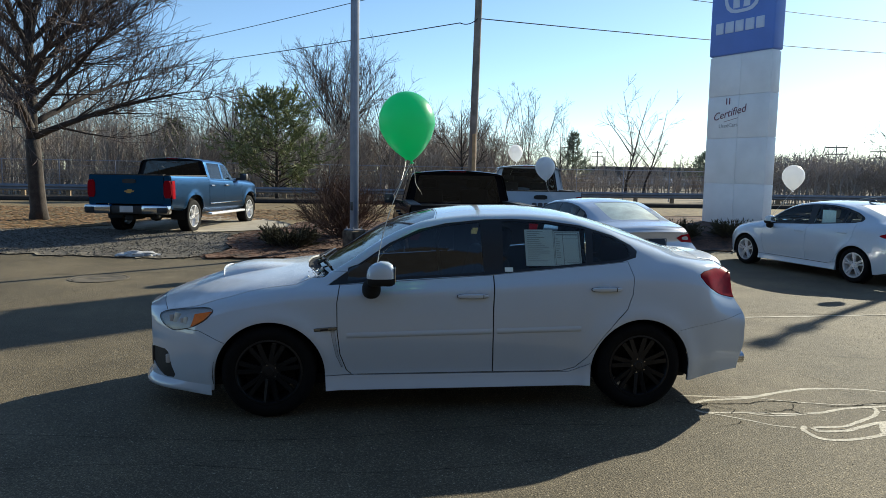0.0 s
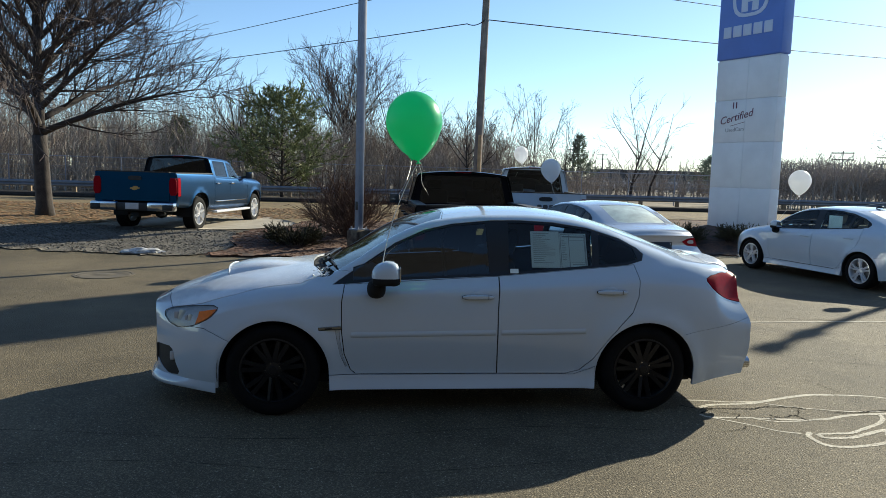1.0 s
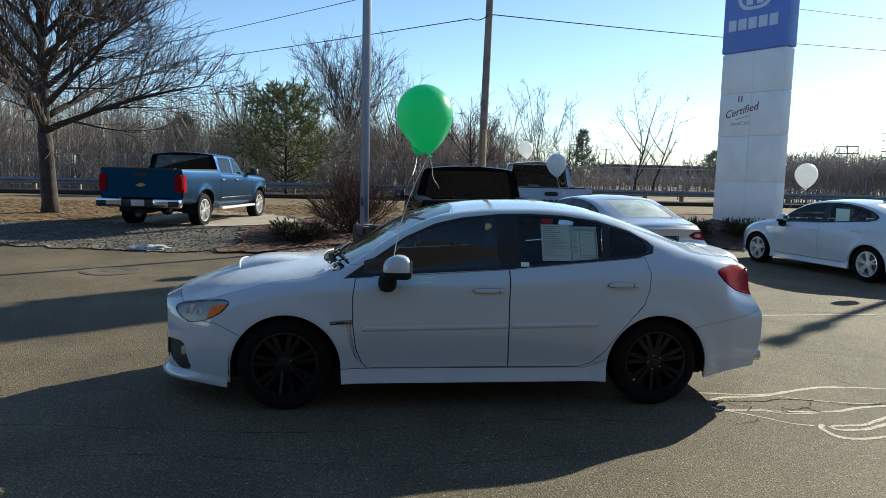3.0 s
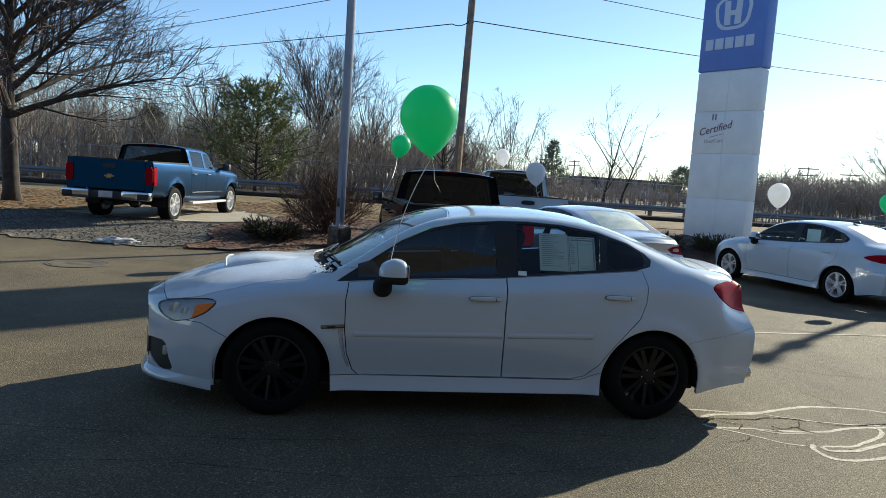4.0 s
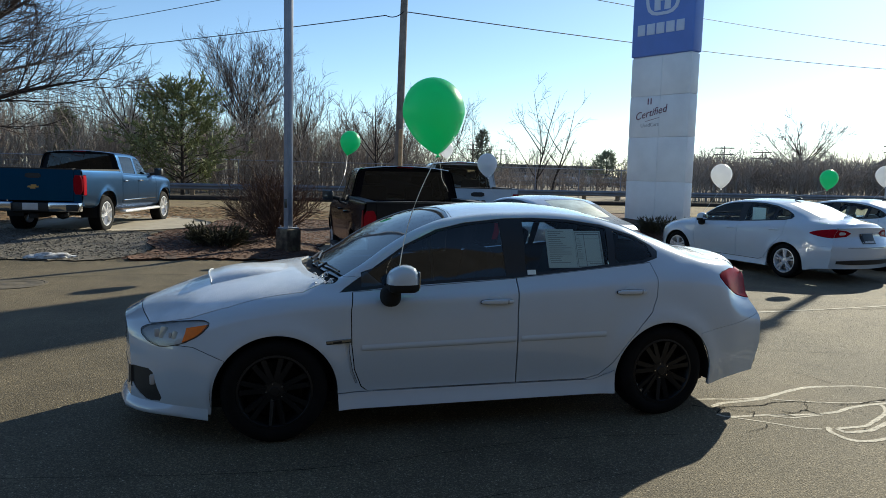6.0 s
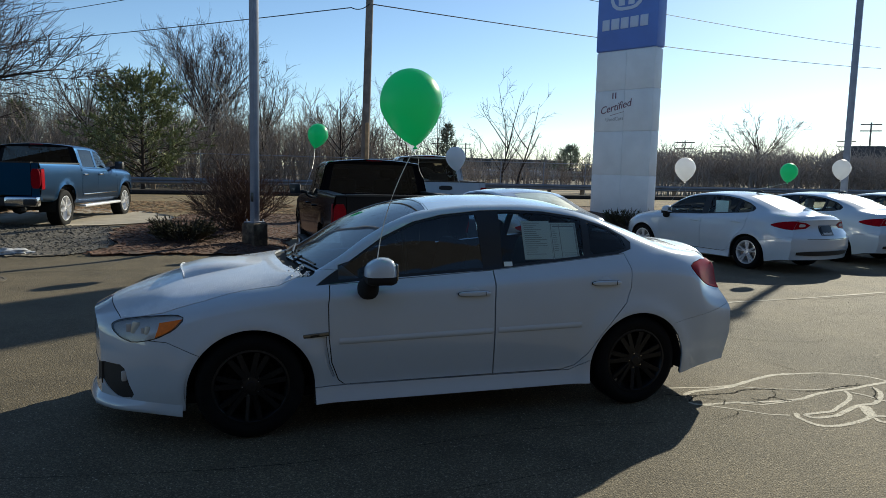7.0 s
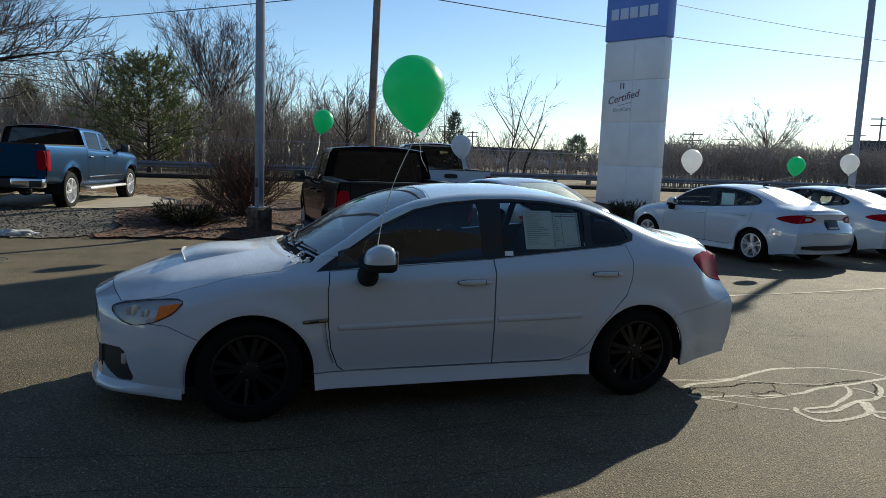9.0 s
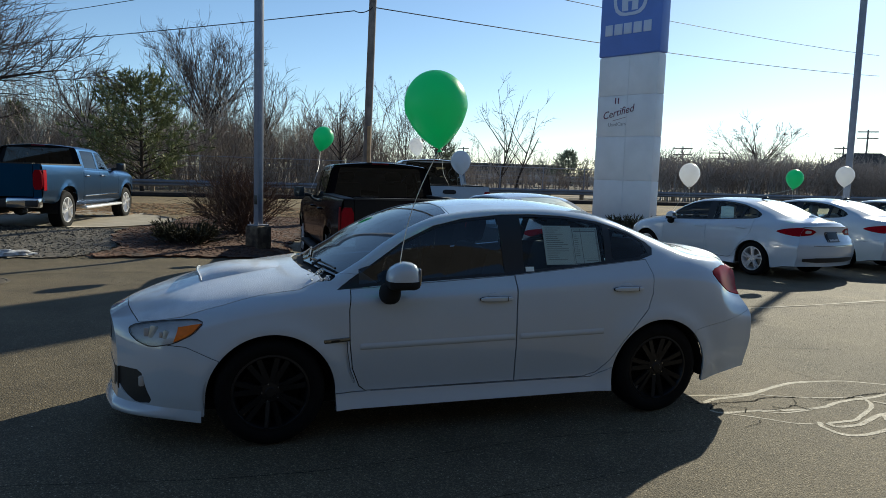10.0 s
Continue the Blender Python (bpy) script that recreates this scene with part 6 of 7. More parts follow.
far_building("far_building", 68, 150, 24, 14, 3.6, 0, "long low dark building far across the road", 0, 8)
far_building("far_house", 73, 61, 8.0, 6, 3.4, -50, "dark house with a hipped roof beyond the hedge", 1.9, 3)
far_building("far_building", 92, 66, 20, 8, 2.6, -50, "low flat-roofed building beside the house", 0, 5)


def far_pole(x, y, h, r, label, arm=1.2):
    z = float(ground_z(x, y))
    ob = empty("far_utility_pole", pose(x, y, z, 0, 0, -45), label, "utility pole", "far utility poles")
    v, f = tube_mesh([[((0, 0, -.2), r), ((0, 0, h), r * .7)]], 8)
    from_arrays("pole", v, f, WOOD_POLE, ob, smooth=True)
    for k in range(2):
        bm = bmesh.new()
        box(bm, (-arm, -.06, h - .35 - .8 * k), (arm, .06, h - .2 - .8 * k), .01)
        part("crossarm", bm, WOOD_POLE, ob)
    return ob


far_pole(57, 74, 5.8, .09, "wooden utility pole with crossarms behind the hedge")
far_pole(66, 78, 5.6, .09, "utility pole with crossarms behind the hedge")
far_pole(86, 76, 7.0, .14, "utility pole standing beyond the far trees")
far_pole(79, 66, 8.6, .14, "utility pole with crossarms by the far house")
far_pole(38, 120, 7.0, .18, "far utility pole on the horizon")
far_pole(47, 130, 6.6, .18, "far utility pole above the low building")
# a distant row of parked cars, glints between the trees
CAR_FAR = mat("far_car_paint", (0.35, 0.36, 0.38), .3, coat=1.0, vary=.5, scale=.25)
for k in range(9):
    x, y = 31 + 3.3 * k, 92 + (k % 3) * .4
    ob = empty("far_car", pose(x, y, float(ground_z(x, y)), 0, 0, 90 + (k % 2) * 180), "small distant parked car across the road", "car", "far parked cars")
    bm = bmesh.new()
    prism(bm, rounded([(-2.2, .3), (2.2, .3), (2.25, .8), (1.4, .95), (.8, 1.42), (-.7, 1.45), (-1.4, .98), (-2.2, .85)], 2), -.85, .85)
    part("body", bm, CAR_FAR, ob)
    bm = bmesh.new()
    prism(bm, rounded([(1.2, .98), (.75, 1.36), (-.68, 1.38), (-1.2, 1.0)], 1), -.86, .86)
    part("glass", bm, PANE, ob)
    for a in (-1.35, 1.35):
        for s in (-1, 1):
            bm = bmesh.new()
            lathe(bm, [(0, -.1), (.3, -.1), (.32, 0), (.3, .1), (0, .1)], 14, pose(a, s * .78, .32))
            part("wheel", bm, RUBBER, ob)


patch("woodland_floor", [(-400, 31), (400, 31), (400, 590), (-400, 590)], mat("leaf_litter", (0.15, 0.115, 0.075), .95, vary=.4, scale=.8, fine=12, bump=.5, bump_scale=4, second=(.10, .085, .055), second_scale=.15), .02, "brown leaf-strewn ground reaching to the horizon", "ground", 0, 40, 7)


# ---- balloons ----
def latex(name, colour):
    m = bpy.data.materials.new(name)
    m.use_nodes = True
    t = m.node_tree
    b = t.nodes["Principled BSDF"]
    out = t.nodes["Material Output"]
    b.inputs["Base Color"].default_value, b.inputs["Roughness"].default_value, b.inputs["Coat Weight"].default_value = (*colour, 1), .35, .3
    tr, mix = t.nodes.new("ShaderNodeBsdfTranslucent"), t.nodes.new("ShaderNodeMixShader")
    tr.inputs[0].default_value = (*[min(1, c * 1.25) for c in colour], 1)
    mix.inputs[0].default_value = .55
    t.links.new(b.outputs[0], mix.inputs[1])
    t.links.new(tr.outputs[0], mix.inputs[2])
    t.links.new(mix.outputs[0], out.inputs[0])
    return m


GREEN, WHITE_LATEX = latex("green_latex", (.11, .60, .33)), latex("white_latex", (.80, .80, .80))
RIBBON = mat("pale_ribbon", (.78, .76, .70), .4, vary=.05)


def balloon(x, y, z, r, tie, material, label, tilt=0.0, tilt_az=0.0, seed=0, thick=.003):
    """A latex balloon whose string is tied at tie."""
    rng = random.Random(seed)
    m = Matrix.Translation((x, y, z)) @ Matrix.Rotation(radians(tilt), 4, Vector((-math.sin(radians(tilt_az)), math.cos(radians(tilt_az)), 0)))
    ob = empty("balloon", m, label, "balloon", "balloons tied to cars")
    prof = [(0.0, 1.06)] + [(math.sin(a) * (1 - .10 * (math.cos(a) < 0) * (1 + math.cos(a * 2)) * 0), math.cos(a) * 1.06) for a in np.linspace(.12, 1.75, 16)]
    prof += [(.90, -.42), (.76, -.70), (.55, -.98), (.32, -1.20), (.14, -1.33), (.06, -1.37)]
    bm = bmesh.new()
    lathe(bm, [(a * r, b * r) for a, b in prof], 36, pose(0, 0, 0, 90))
    bmesh.ops.remove_doubles(bm, verts=bm.verts, dist=1e-5)
    part("skin", bm, material, ob)
    bm = bmesh.new()
    lathe(bm, [(.055 * r, -1.35 * r), (.03 * r, -1.40 * r), (.10 * r, -1.48 * r), (.02 * r, -1.47 * r)], 12, pose(0, 0, 0, 90))
    part("knot", bm, material, ob)
    inv = m.inverted()
    a, b = Vector((0, 0, -1.42 * r)), inv @ Vector(tie)
    side = Vector((rng.uniform(-.05, .05), rng.uniform(-.05, .05), 0))
    path = [(a.lerp(b, t) + side * 4 * t * (1 - t), thick) for t in np.linspace(0, 1, 12)]
    curl = [(a + Vector((.014 * math.sin(8 * t) * t + .03 * t, .015 * math.sin(7 * t) * t, -.22 * t)) * (r / .18), thick * .5) for t in np.linspace(0, 1, 28)]
    for nm, p in (("string", path), ("ribbon_tail", curl)):
        v, f = tube_mesh([p], 4)
        from_arrays(nm, v, f, RIBBON, ob, "pale curled ribbon" if nm != "string" else "")
    return ob


balloon(-.41, -1.02, 2.03, .185, (-.60, -1.0, 1.05), GREEN, "large green balloon tied to the white car's door mirror", 8, 200, 1)
zt = float(ground_z(1, 7))
balloon(.33, 8.0, 2.20, .185, (-.02, 6.95, 1.45 + zt), GREEN, "green balloon tied to the black pick-up's mirror", 14, 20, 2)
balloon(3.15, 8.5, 1.87, .20, (3.40, 8.7, 1.25), WHITE_LATEX, "white balloon drifting before the white pick-up", 6, 180, 3)
balloon(3.80, 14.0, 2.34, .20, (3.55, 14.2, 1.3), WHITE_LATEX, "white balloon behind the white pick-up's cab", 10, 120, 4)
balloon(8.60, 8.5, 1.78, .225, (7.85, 8.05, .92), WHITE_LATEX, "white balloon tied to the white saloon's mirror", 12, 60, 5)
balloon(9.12, 6.0, 1.74, .16, (8.74, 6.62, 1.36), GREEN, "green balloon tied to the white saloon's aerial", 18, 30, 6)
balloon(13.1, 8.5, 1.87, .21, (12.7, 8.4, 1.32), WHITE_LATEX, "white balloon tied to a parked white saloon", 14, 40, 7)

# ---- things on the ground ----
TAR = mat("dark_crack_filler", (0.012, 0.011, 0.010), .95, spec=.03, vary=.3, scale=20)
CHALK = mat("pale_dried_mark", (0.56, 0.51, 0.41), .85, vary=.2, scale=9, fine=70, speck=(.20, .16, .11), speck_scale=45.0, speck_at=.60, cells=(110.0, .6, 1.05, 1.1))


def ribbon(name, pts, width, material, label, category, group, lift=.004, uneven=.3, seed=1, n=8, jag=0.0):
    """A flat uneven streak along a smooth line on the ground."""
    rng = random.Random(seed)
    p = np.array(pts, float)
    t = np.arange(len(p))
    q = np.linspace(0, len(p) - 1, (len(p) - 1) * n + 1)
    fx, fy = pchip(list(zip(t, p[:, 0]))), pchip(list(zip(t, p[:, 1])))
    c = np.stack([fx(q), fy(q)], 1)
    if jag:
        c = c + np.random.default_rng(seed).normal(0, jag, c.shape)
    d = np.gradient(c, axis=0)
    d /= np.maximum(np.linalg.norm(d, axis=1, keepdims=True), 1e-9)
    V, F = [], []
    for k, ((x, y), (a, b)) in enumerate(zip(c, d)):
        w = width / 2 * rng.uniform(1 - uneven, 1 + uneven) * (1 if 0 < k < len(c) - 1 else .3)
        for s in (-1, 1):
            xx, yy = x - b * w * s, y + a * w * s
            V.append((xx, yy, float(ground_z(xx, yy)) + lift))
    for k in range(len(c) - 1):
        F.append((2 * k, 2 * k + 1, 2 * k + 3, 2 * k + 2))
    return tagged(from_arrays(name, V, F, material), label, category, group)


def streak(width, line, k):
    """A pale dried streak of sealant on the asphalt."""
    ribbon("pale_streak", line, width, CHALK, "pale dried streak on the asphalt", "stain", "pale streaks", lift=.0008 + .00015 * k, uneven=.18, seed=80 + k, n=10)


def crack(width, line, k, jag=.007):
    """A dark open crack in the asphalt."""
    ribbon("asphalt_crack", line, width, TAR, "dark crack in the asphalt", "crack", "asphalt cracks", lift=.0034 + .0001 * k, uneven=.6, seed=100 + k, n=14, jag=jag * .6)


streak(0.024, [(1.79, -0.60), (1.94, -0.62), (2.14, -0.66), (2.30, -0.66), (2.44, -0.64)], 0)
streak(0.041, [(1.82, -0.78), (1.96, -0.72), (2.13, -0.71), (2.30, -0.69), (2.45, -0.64), (2.74, -0.54), (2.94, -0.50), (3.11, -0.51)], 1)
streak(0.024, [(3.11, -0.51), (3.37, -0.55), (3.56, -0.65), (3.67, -0.73), (3.72, -0.89), (3.69, -1.07)], 2)
streak(0.031, [(1.75, -0.93), (1.78, -0.99), (1.91, -1.01), (2.10, -1.02), (2.30, -1.06), (2.51, -1.08)], 3)
streak(0.034, [(2.51, -1.08), (2.65, -1.07), (2.84, -1.01), (3.04, -0.98), (3.23, -0.97), (3.44, -0.93), (3.72, -0.89), (4.09, -0.80)], 4)
streak(0.019, [(1.78, -0.99), (1.90, -1.08), (2.02, -1.18), (2.15, -1.30), (2.28, -1.35)], 5)
streak(0.020, [(2.10, -1.04), (2.27, -1.11), (2.52, -1.10)], 6)
streak(0.017, [(2.39, -0.71), (2.52, -0.78), (2.77, -0.87), (2.99, -0.92), (3.21, -0.93)], 7)
streak(0.037, [(2.35, -1.32), (2.29, -1.42), (2.29, -1.51), (2.34, -1.58), (2.44, -1.60), (2.60, -1.58), (2.75, -1.54), (2.92, -1.44)], 8)
streak(0.037, [(2.38, -1.36), (2.38, -1.42), (2.46, -1.44), (2.56, -1.44), (2.71, -1.39), (2.86, -1.33), (2.97, -1.30), (3.07, -1.30), (3.19, -1.25), (3.33, -1.15), (3.41, -1.06), (3.44, -0.97)], 9)
streak(0.031, [(2.39, -1.36), (2.49, -1.36), (2.61, -1.36), (2.75, -1.30), (2.89, -1.23), (3.01, -1.16), (3.10, -1.07), (3.13, -1.00), (3.04, -0.98)], 10)
streak(0.024, [(3.15, -1.05), (3.19, -1.10), (3.21, -1.18), (3.21, -1.23), (3.24, -1.29)], 11)
streak(0.075, [(2.97, -1.32), (2.90, -1.41), (2.83, -1.51)], 12)
streak(0.034, [(2.83, -1.51), (2.91, -1.53), (2.97, -1.60)], 13)
streak(0.031, [(2.82, -1.53), (2.79, -1.61), (2.87, -1.64), (3.01, -1.63)], 14)
crack(0.0099, [(1.68, -0.73), (1.78, -0.79), (1.92, -0.81), (2.06, -0.82), (2.21, -0.83), (2.35, -0.79), (2.53, -0.80), (2.64, -0.85)], 0)
crack(0.0087, [(1.76, -0.92), (1.85, -0.85), (1.91, -0.82)], 1)
crack(0.0074, [(2.12, -1.02), (2.24, -1.04), (2.28, -1.10)], 2)
crack(0.0087, [(2.27, -0.96), (2.32, -1.03), (2.47, -0.98), (2.48, -1.08), (2.53, -1.09)], 3)
crack(0.0062, [(2.57, -0.86), (2.50, -0.97)], 4)
crack(0.0087, [(2.81, -0.94), (2.98, -0.94), (3.17, -0.91), (3.36, -0.90), (3.44, -0.90)], 5)
crack(0.0062, [(2.04, -0.96), (1.97, -1.04)], 6)
crack(0.0050, [(1.96, -1.20), (1.90, -1.25), (1.74, -1.29)], 7)
crack(0.0050, [(3.13, -0.08), (3.18, -0.24), (3.20, -0.45)], 8)
crack(0.0074, [(3.44, -0.97), (3.35, -1.09), (3.23, -1.18), (3.19, -1.24)], 9)
crack(0.0056, [(1.90, -0.84), (1.95, -0.90), (2.05, -0.95)], 10)
crack(0.0056, [(2.72, -0.86), (2.81, -0.94)], 11)
crack(0.0037, [(-5.2, -1.2), (-3.3, -1.05), (-1.2, -1.3), (.4, -1.15), (1.3, -1.25)], 12, .004)
crack(0.0031, [(-4.0, -1.75), (-2.2, -1.6), (-.6, -1.85), (.8, -1.7)], 13, .004)
crack(0.0099, [(4.3, 2.9), (6.5, 2.45), (9.0, 2.75), (12, 2.6)], 14, .004)
crack(0.0074, [(-9, 6.4), (-6, 6.1), (-3.2, 6.5), (-1, 6.2)], 15, .004)
crack(0.0050, [(3.3, .9), (3.7, .55), (4.3, .35)], 16, .004)
SEAL = dict(material=CHALK, label="pale worn paving joint on the lot", category="paving joint", group="paving joints")
ribbon("paving_joint", [(3.2, 2.42), (6, 2.55), (9, 2.9), (13, 3.2)], .05, seed=120, lift=.004, uneven=.5, **SEAL)
# a manhole cover
cover = empty("manhole_cover", pose(-4.62, 5.75, float(ground_z(-4.62, 5.75))), "round iron manhole cover in the asphalt", "manhole cover")
IRON = mat("rusty_iron", (.12, .10, .072), .8, metal=.1, vary=.3, scale=12)
bm = bmesh.new()
lathe(bm, [(.44, .001), (.44, .008), (.40, .010), (.395, .004)], 40, pose(0, 0, 0, 90))
part("frame_ring", bm, IRON, cover)
bm = bmesh.new()
lathe(bm, [(0, .007), (.12, .007), (.13, .004), (.22, .004), (.23, .008), (.385, .008), (.385, .0)], 40, pose(0, 0, 0, 90))
part("lid", bm, IRON, cover)
# a lump of old snow
rng = random.Random(5)
bm = bmesh.new()
bmesh.ops.create_icosphere(bm, subdivisions=4, radius=1)
for vv in bm.verts:
    h = noise.noise(vv.co * 2.2) * .5 + noise.noise(vv.co * 5.5) * .25
    vv.co = Vector((vv.co.x * (.42 + .12 * h), vv.co.y * (.12 + .08 * h), max(-.01, vv.co.z * (.10 + .05 * h))))
ob = part("snow_lump", bm, mat("old_snow", (.70, .69, .68), .8, vary=.2, scale=20, bump=.5, bump_scale=60, second=(.35, .32, .29), second_scale=9))
ob.matrix_world = pose(-4.75, 8.25, float(ground_z(-4.75, 8.25)), 0, 0, 4)
tagged(ob, "dirty lump of leftover snow at the gravel's edge", "snow")


# ---- details of the white sports saloon ----
def on_skin(u, v, side=-1, out=0.0):
    u, v = np.array([u], float), np.array([v], float)
    return Vector(wrx_shell.point(u, v, side)[0]) + Vector(wrx_shell.normal(u, v, side)[0]) * out


# bonnet scoop
V, F = [], []
nu, nw = 18, 17
for i in range(nu):
    t = i / (nu - 1)
    x = -1.74 + t * .60
    h = .046 * (1 - smooth01(.25, 1.0, t)) * (.80 + .2 * smooth01(0, .2, t)) + .001
    half = .30 - .05 * t
    for j in range(nw):
        s = -1 + 2 * j / (nw - 1)
        y = s * half
        z6, z5, w5 = float(wrx_shell.z[6](x)), float(wrx_shell.z[5](x)), float(wrx_shell.w[5](x))
        zz = z6 - (z6 - z5) * (y / w5) ** 2
        V.append((x + .03 * s * s, y, zz - .004 + float(h) * (1 - abs(s) ** 6)))
for i in range(nu - 1):
    for j in range(nw - 1):
        a = i * nw + j
        F.append((a, a + 1, a + nw + 1, a + nw))
from_arrays("bonnet_scoop", V, F, FROSTED, wrx, "frosted raised air scoop", smooth=True)
V, F = [], []
for j in range(nw):
    s = -1 + 2 * j / (nw - 1)
    y = s * .27
    z6, z5, w5 = (float(f(-1.73)) for f in (wrx_shell.z[6], wrx_shell.z[5], wrx_shell.w[5]))
    zz = z6 - (z6 - z5) * (y / w5) ** 2
    V += [(-1.735 + .03 * s * s, y, zz + .002), (-1.735 + .03 * s * s, y, zz + .002 + .030 * (1 - abs(s) ** 6))]
for j in range(nw - 1):
    F.append((2 * j, 2 * j + 1, 2 * j + 3, 2 * j + 2))
from_arrays("scoop_opening", V, F, UNDER, wrx)
lip = []
for s in np.linspace(-1, 1, 19):
    y = float(s) * .285
    z6, z5, w5 = (float(f(-1.735)) for f in (wrx_shell.z[6], wrx_shell.z[5], wrx_shell.w[5]))
    lip.append((Vector((-1.742 + .03 * s * s, y, z6 - (z6 - z5) * (y / w5) ** 2 + .004 + .034 * (1 - abs(s) ** 6))), .0045))
v, f = tube_mesh([lip], 8)
from_arrays("scoop_lip", v, f, FROSTED, wrx, "frosted front edge of the scoop", smooth=True)
# boot spoiler, lying on the edge of the boot lid
V, F = [], []
nu, nw = 9, 25
for i in range(nu):
    t = i / (nu - 1)
    for j in range(nw):
        y = (-1 + 2 * j / (nw - 1)) * .52
        u = 1.98 + t * .30
        z6, z5, w5 = (float(f(u)) for f in (wrx_shell.z[6], wrx_shell.z[5], wrx_shell.w[5]))
        zz = z6 - (z6 - z5) * min(1.4, (y / w5) ** 2)
        x = u - .205 * float(smooth01(1.535, 2.335, u)) * (y / .9) ** 2 - float(wrx_shell.raked(u, zz))
        fade = 1 - (abs(y) / .52) ** 5
        V.append((x + .022 * t * fade, y, zz + .002 + .026 * t ** 1.5 * fade))
V2 = [(a - .004, b, c - .012) for a, b, c in V]
n0 = len(V)
for i in range(nu - 1):
    for j in range(nw - 1):
        a = i * nw + j
        F += [(a, a + 1, a + nw + 1, a + nw), (n0 + a, n0 + a + nw, n0 + a + nw + 1, n0 + a + 1)]
for j in range(nw - 1):
    a = (nu - 1) * nw + j
    F.append((a, a + 1, n0 + a + 1, n0 + a))
for i in range(nu - 1):
    for a in (i * nw, i * nw + nw - 1):
        F.append((a, a + nw, n0 + a + nw, n0 + a))
from_arrays("boot_spoiler", V + V2, F, FROSTED, wrx, smooth=True)
# door mouldings
for side in (-1, 1):
    for x0, x1, nm in ((-.80, .215, "door_moulding"), (.255, .87, "door_moulding")):
        V, F = [], []
        xs_ = np.linspace(x0, x1, 24)
        zm = .575 + .03 * (xs_ + .8) / 1.6
        for dz, out in ((-.018, .001), (-.012, .007), (.008, .006), (.02, .001)):
            q = wrx_shell.to_uv(np.stack([xs_, zm + dz], 1))
            V += [tuple(p) for p in wrx_shell.point(q[:, 0], q[:, 1] / VS, side) + wrx_shell.normal(q[:, 0], q[:, 1] / VS, side) * out]
        for r in range(3):
            for k in range(23):
                a = r * 24 + k
                F.append((a, a + 1, a + 25, a + 24) if side < 0 else (a, a + 24, a + 25, a + 1))
        from_arrays(nm, V, F, WHITE_PAINT, wrx, smooth=True)
# fender badge strip
for side in (-1, 1):
    q = wrx_shell.to_uv([(-.945, .622)])[0]
    p = on_skin(q[0], q[1] / VS, side, .006)
    bm = bmesh.new()
    box(bm, (-.078, -.006, -.012), (.078, .006, .012), .004, Matrix.Translation(p) @ pose(0, 0, 0, 0, -4, 0))
    part("fender_badge", bm, mat("smoked_chrome", (.22, .24, .26), .2, metal=1.0), wrx, "dark chrome fender badge")
    bm = bmesh.new()
    box(bm, (-.035, -.009, -.005), (.02, .009, .005), .002, Matrix.Translation(p) @ pose(0, 0, 0, 0, -7, 0))
    part("badge_insert", bm, TRIM, wrx)
# headlights: projector and chrome
for side in (-1, 1):
    for (x, z, r) in ((-1.985, .668, .040), (-1.915, .660, .027)):
        q = wrx_shell.to_uv([(x, z)])[0]
        p = on_skin(q[0], q[1] / VS, side, -.012)
        bm = bmesh.new()
        box(bm, (-r * .55, -.014, -r * .95), (r * .55, .012, r * .85), .008, Matrix.Translation(p) @ pose(0, 0, 0, 0, 12, 0))
        part("lamp_block", bm, mat("cream_lamp_block", (.93, .90, .74), .3, vary=.08), wrx, "bright cream lamp block")
        bm = bmesh.new()
        box(bm, (-r * 1.3, -.008, -r * .7), (-r * .6, .01, r * .6), .006, Matrix.Translation(p))
        part("lamp_shroud", bm, PLATE, wrx)
    q = wrx_shell.to_uv([(-2.045, .372)])[0]
    p = on_skin(q[0], q[1] / VS, side, .002)
    bm = bmesh.new()
    box(bm, (-.015, -.010, -.034), (.015, .010, .030), .008, Matrix.Translation(p))
    part("fog_lamp", bm, PLATE, wrx, "small clear fog lamp")
# tail pipes
for y in (-.58, -.47):
    bm = bmesh.new()
    lathe(bm, [(.030, 0), (.042, 0), (.044, .01), (.044, .16), (.030, .16)], 20, pose(2.13, y, .30, 0, 0, -90), True)
    part("tail_pipe", bm, CHROME, wrx)
# wipers lying at the foot of the windscreen, and frost crumbs in the cowl
for side, root, tip, foot in ((-1, (-.905, 5.16), (-.985, 5.86), (-1.02, 5.5)), (1, (-.98, 5.95), (-.90, 5.25), (-1.02, 5.75))):
    bm = bmesh.new()
    stops = [on_skin(root[0] + (tip[0] - root[0]) * t, root[1] + (tip[1] - root[1]) * t, side, .014) for t in np.linspace(0, 1, 6)]
    for p, q in zip(stops, stops[1:]):
        rod(bm, p, q, .008, None, 6)
    rod(bm, on_skin(*foot, side, .012), stops[3] + Vector((0, 0, .012)), .010, .007, 6)
    part("wiper", bm, TRIM, wrx)
rng = random.Random(77)
paths = []
for _ in range(34):
    p = on_skin(rng.uniform(-1.07, -.965), rng.uniform(4.72, 5.35), -1, rng.uniform(-.012, .006))
    d = Vector((rng.gauss(0, 1), rng.gauss(0, 1), rng.gauss(0, .35))).normalized() * rng.uniform(.012, .04)
    paths.append([(p, .003), (p + d * .5 + Vector((0, 0, .004)), .005), (p + d, .002)])
v, f = tube_mesh(paths, 5)
from_arrays("frost_crumbs", v, f, mat("frost", (.85, .87, .88), .6, vary=.1), wrx, "pale frost crumbs in the dark cowl")["kind"] = "stuff"
# papers behind the rear side window, stickers
SHEET = mat("pale_printed_sheet", (.88, .96, .96), .7, vary=.03)


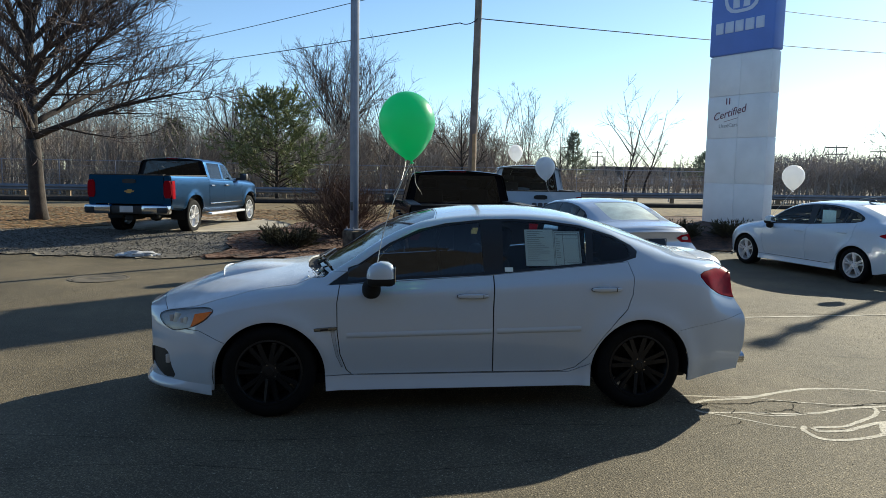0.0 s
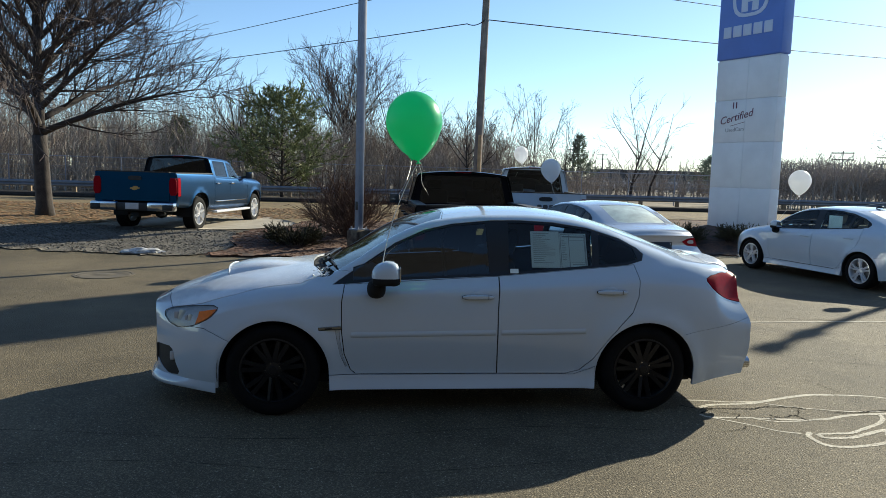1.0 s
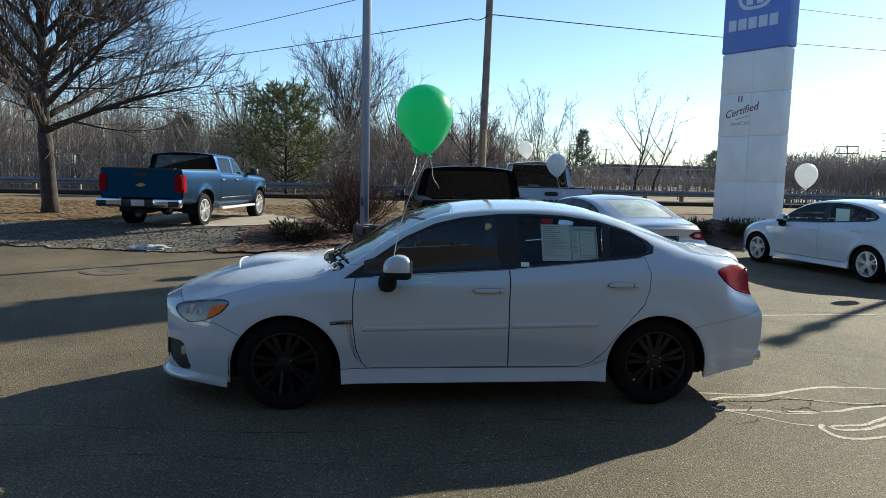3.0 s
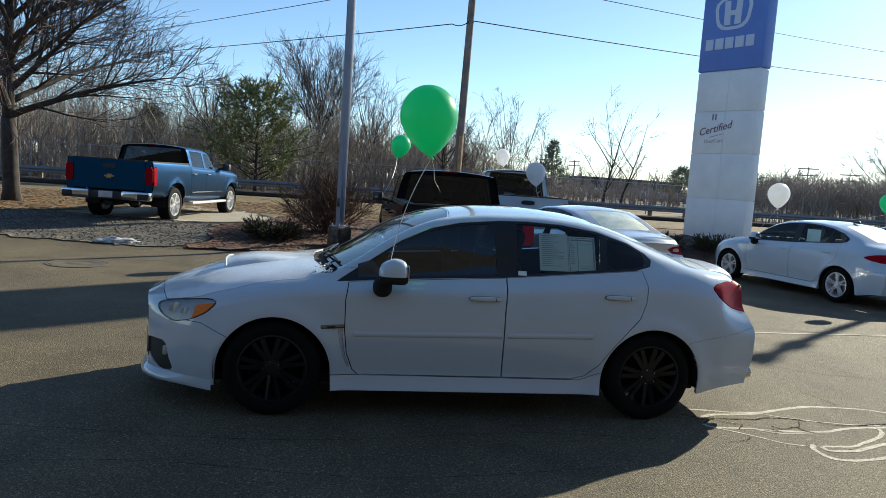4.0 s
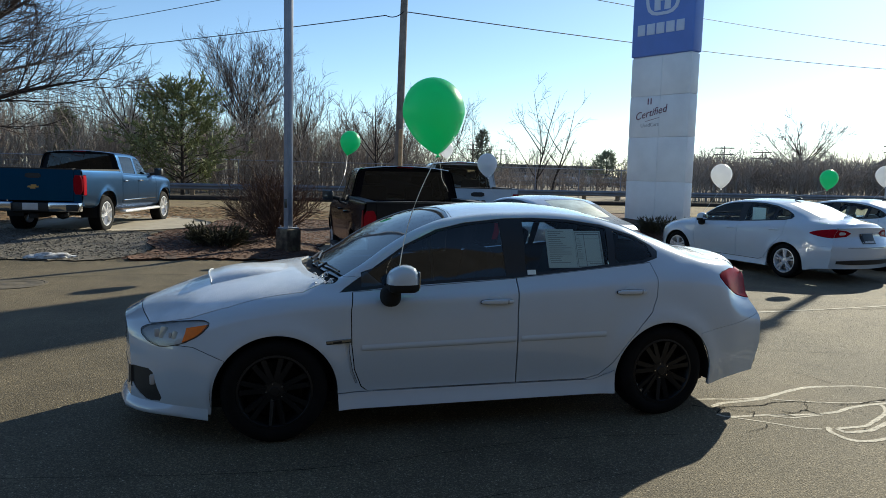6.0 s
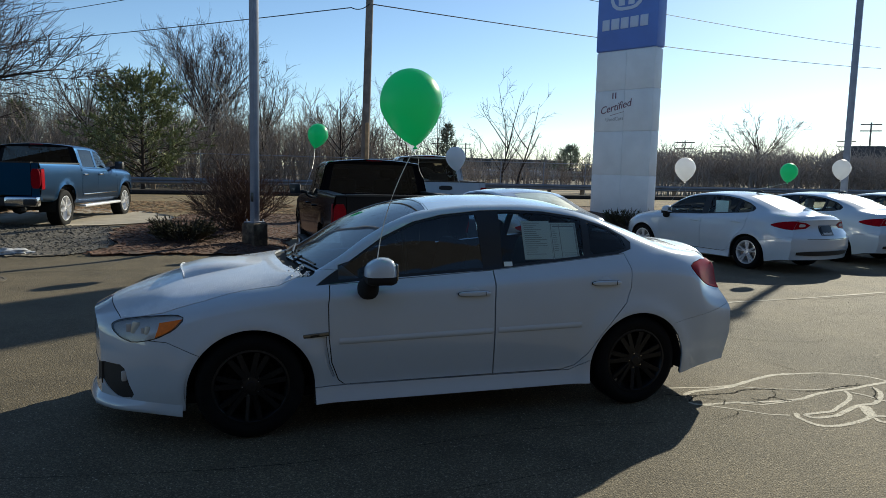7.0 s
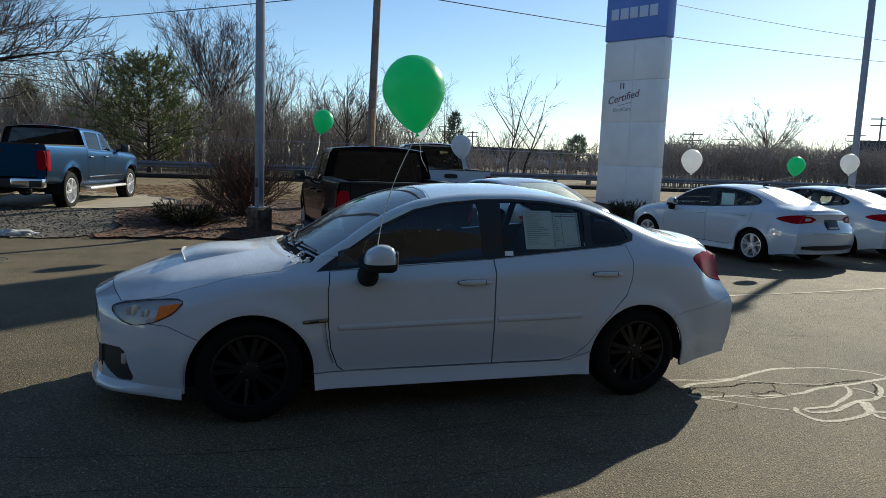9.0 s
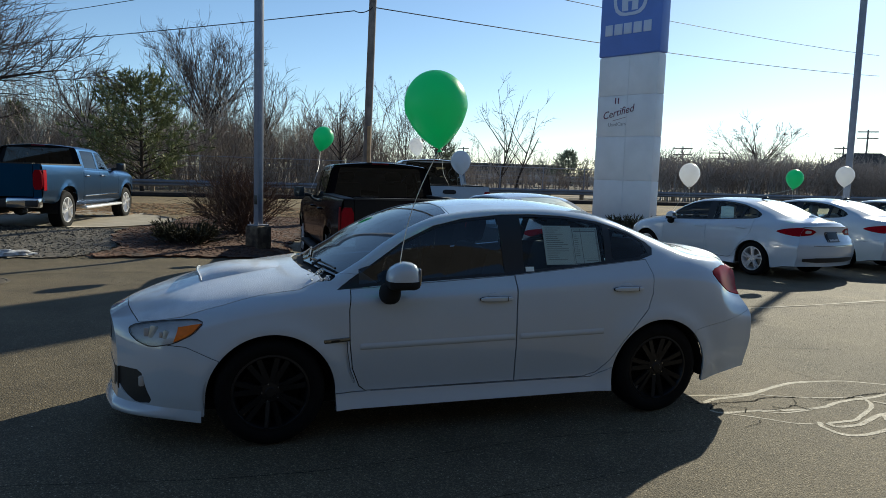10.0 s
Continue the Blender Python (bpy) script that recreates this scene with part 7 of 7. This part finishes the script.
def sheet(name, x0, z0, x1, z1, y0, y1, label, rows, border=False):
    """A printed sheet just inside the glass, with bars for its unreadable lines."""
    sh_ob = new(name)
    sh_ob.parent = wrx
    bm = bmesh.new()
    c = [Vector((x0, y0, z0)), Vector((x1, y0, z0)), Vector((x1, y1, z1)), Vector((x0, y1, z1))]
    nrm = (c[1] - c[0]).cross(c[3] - c[0]).normalized()
    vs = [bm.verts.new(p) for p in c] + [bm.verts.new(p - nrm * .0015) for p in c]
    for f in ((0, 1, 2, 3), (7, 6, 5, 4), (0, 4, 5, 1), (1, 5, 6, 2), (2, 6, 7, 3), (3, 7, 4, 0)):
        bm.faces.new([vs[k] for k in f])
    part("paper", bm, SHEET, sh_ob, smooth=False)
    rng = random.Random(len(name) + rows)
    at = lambda a, b: c[0] + (c[1] - c[0]) * a + (c[3] - c[0]) * b + nrm * .0012
    bars = [(.08, .10 + rng.uniform(.3, .75), .94 - .86 * k / rows, .012) for k in range(rows)]
    if border:
        bars = [(.04, .96, .96, .014), (.04, .96, .04, .014), (.10, .9, .90, .03), (.35, .93, .80, .006), (.35, .93, .18, .006), (.45, .9, .12, .012)] + [(.08, .08 + rng.uniform(.1, .2), .80 - .6 * k / rows, .01) for k in range(rows)]
    for a0, a1, b, h in bars:
        bm = bmesh.new()
        bm.faces.new([bm.verts.new(at(p, q)) for p, q in ((a0, b - h / 2), (a1, b - h / 2), (a1, b + h / 2), (a0, b + h / 2))])
        part("print_bar", bm, INK, sh_ob, smooth=False)
    if border:
        for a in (.04, .96, .35, .93):
            bm = bmesh.new()
            bm.faces.new([bm.verts.new(at(p, q)) for p, q in ((a - .009, .04), (a + .009, .04), (a + .009, .96), (a - .009, .96))])
            part("print_rule", bm, INK, sh_ob, smooth=False)
    return sh_ob


sheet("document_sheet", .487, 1.045, .70, 1.30, -.756, -.652, "", 16)
sheet("price_sheet", .703, 1.040, .905, 1.288, -.756, -.652, "", 12, True)
q = wrx_shell.to_uv([(.355, 1.02)])[0]
p = on_skin(q[0], q[1] / VS, -1, -.001)
bm = bmesh.new()
box(bm, (-.03, -.002, -.016), (.03, .002, .016), 0, Matrix.Translation(p) @ pose(0, 0, 0, -22, 0, 0))
part("window_sticker", bm, PAPER, wrx, "small pale sticker in the window corner", smooth=False)

# a printed label in the front window, and the belt on the far door pillar
q = wrx_shell.to_uv([(.04, 1.012)])[0]
p = on_skin(q[0], q[1] / VS, 1, -.012)
bm = bmesh.new()
box(bm, (-.075, -.002, -.016), (.075, .002, .016), 0, Matrix.Translation(p) @ pose(0, 0, 0, 22, 0, 0))
part("window_label", bm, mat("grey_printed_label", (.42, .46, .47), .7, vary=.5, scale=60), wrx, "small pale printed label in the window", smooth=False)
v, f = tube_mesh([[((.06, .62, 1.28), .012), ((.0, .66, 1.1), .016), ((.03, .68, .90), .016), ((.05, .68, .70), .016)]], 6)
from_arrays("seat_belt", v, f, mat("tan_belt_webbing", (.45, .40, .30), .8, vary=.1), wrx, "pale seat belt on the far pillar", smooth=True)

# front lip
V, F = [], []
us = np.concatenate([np.linspace(-1.86, -2.27, 14)])
edge_pts = [wrx_shell.point(np.array([u]), np.array([.35]), -1)[0] for u in us]
rim_pts = [(p[0], p[1]) for p in edge_pts]
y_end = rim_pts[-1][1]
rim_pts += [(-2.27 + .30 * (y / .9) ** 2, y) for y in np.linspace(y_end, 0, 10)[1:]]
rim_pts += [(x, -y) for x, y in rim_pts[::-1][1:]]
n = len(rim_pts)
for k, (x, y) in enumerate(rim_pts):
    t = 1 - smooth01(-2.1, -1.80, x)
    d = Vector((x + 1.2, y * .8, 0)).normalized() * float(.034 * t + .002)
    for dx, dz in ((0, .228), (.55, .208), (1, .186), (.92, .164), (0, .158)):
        V.append((x + d.x * dx, y + d.y * dx, dz))
for k in range(n - 1):
    for j in range(4):
        a = k * 5 + j
        F.append((a, a + 1, a + 6, a + 5))
from_arrays("front_lip", V, F, WHITE_PAINT, wrx, smooth=True)
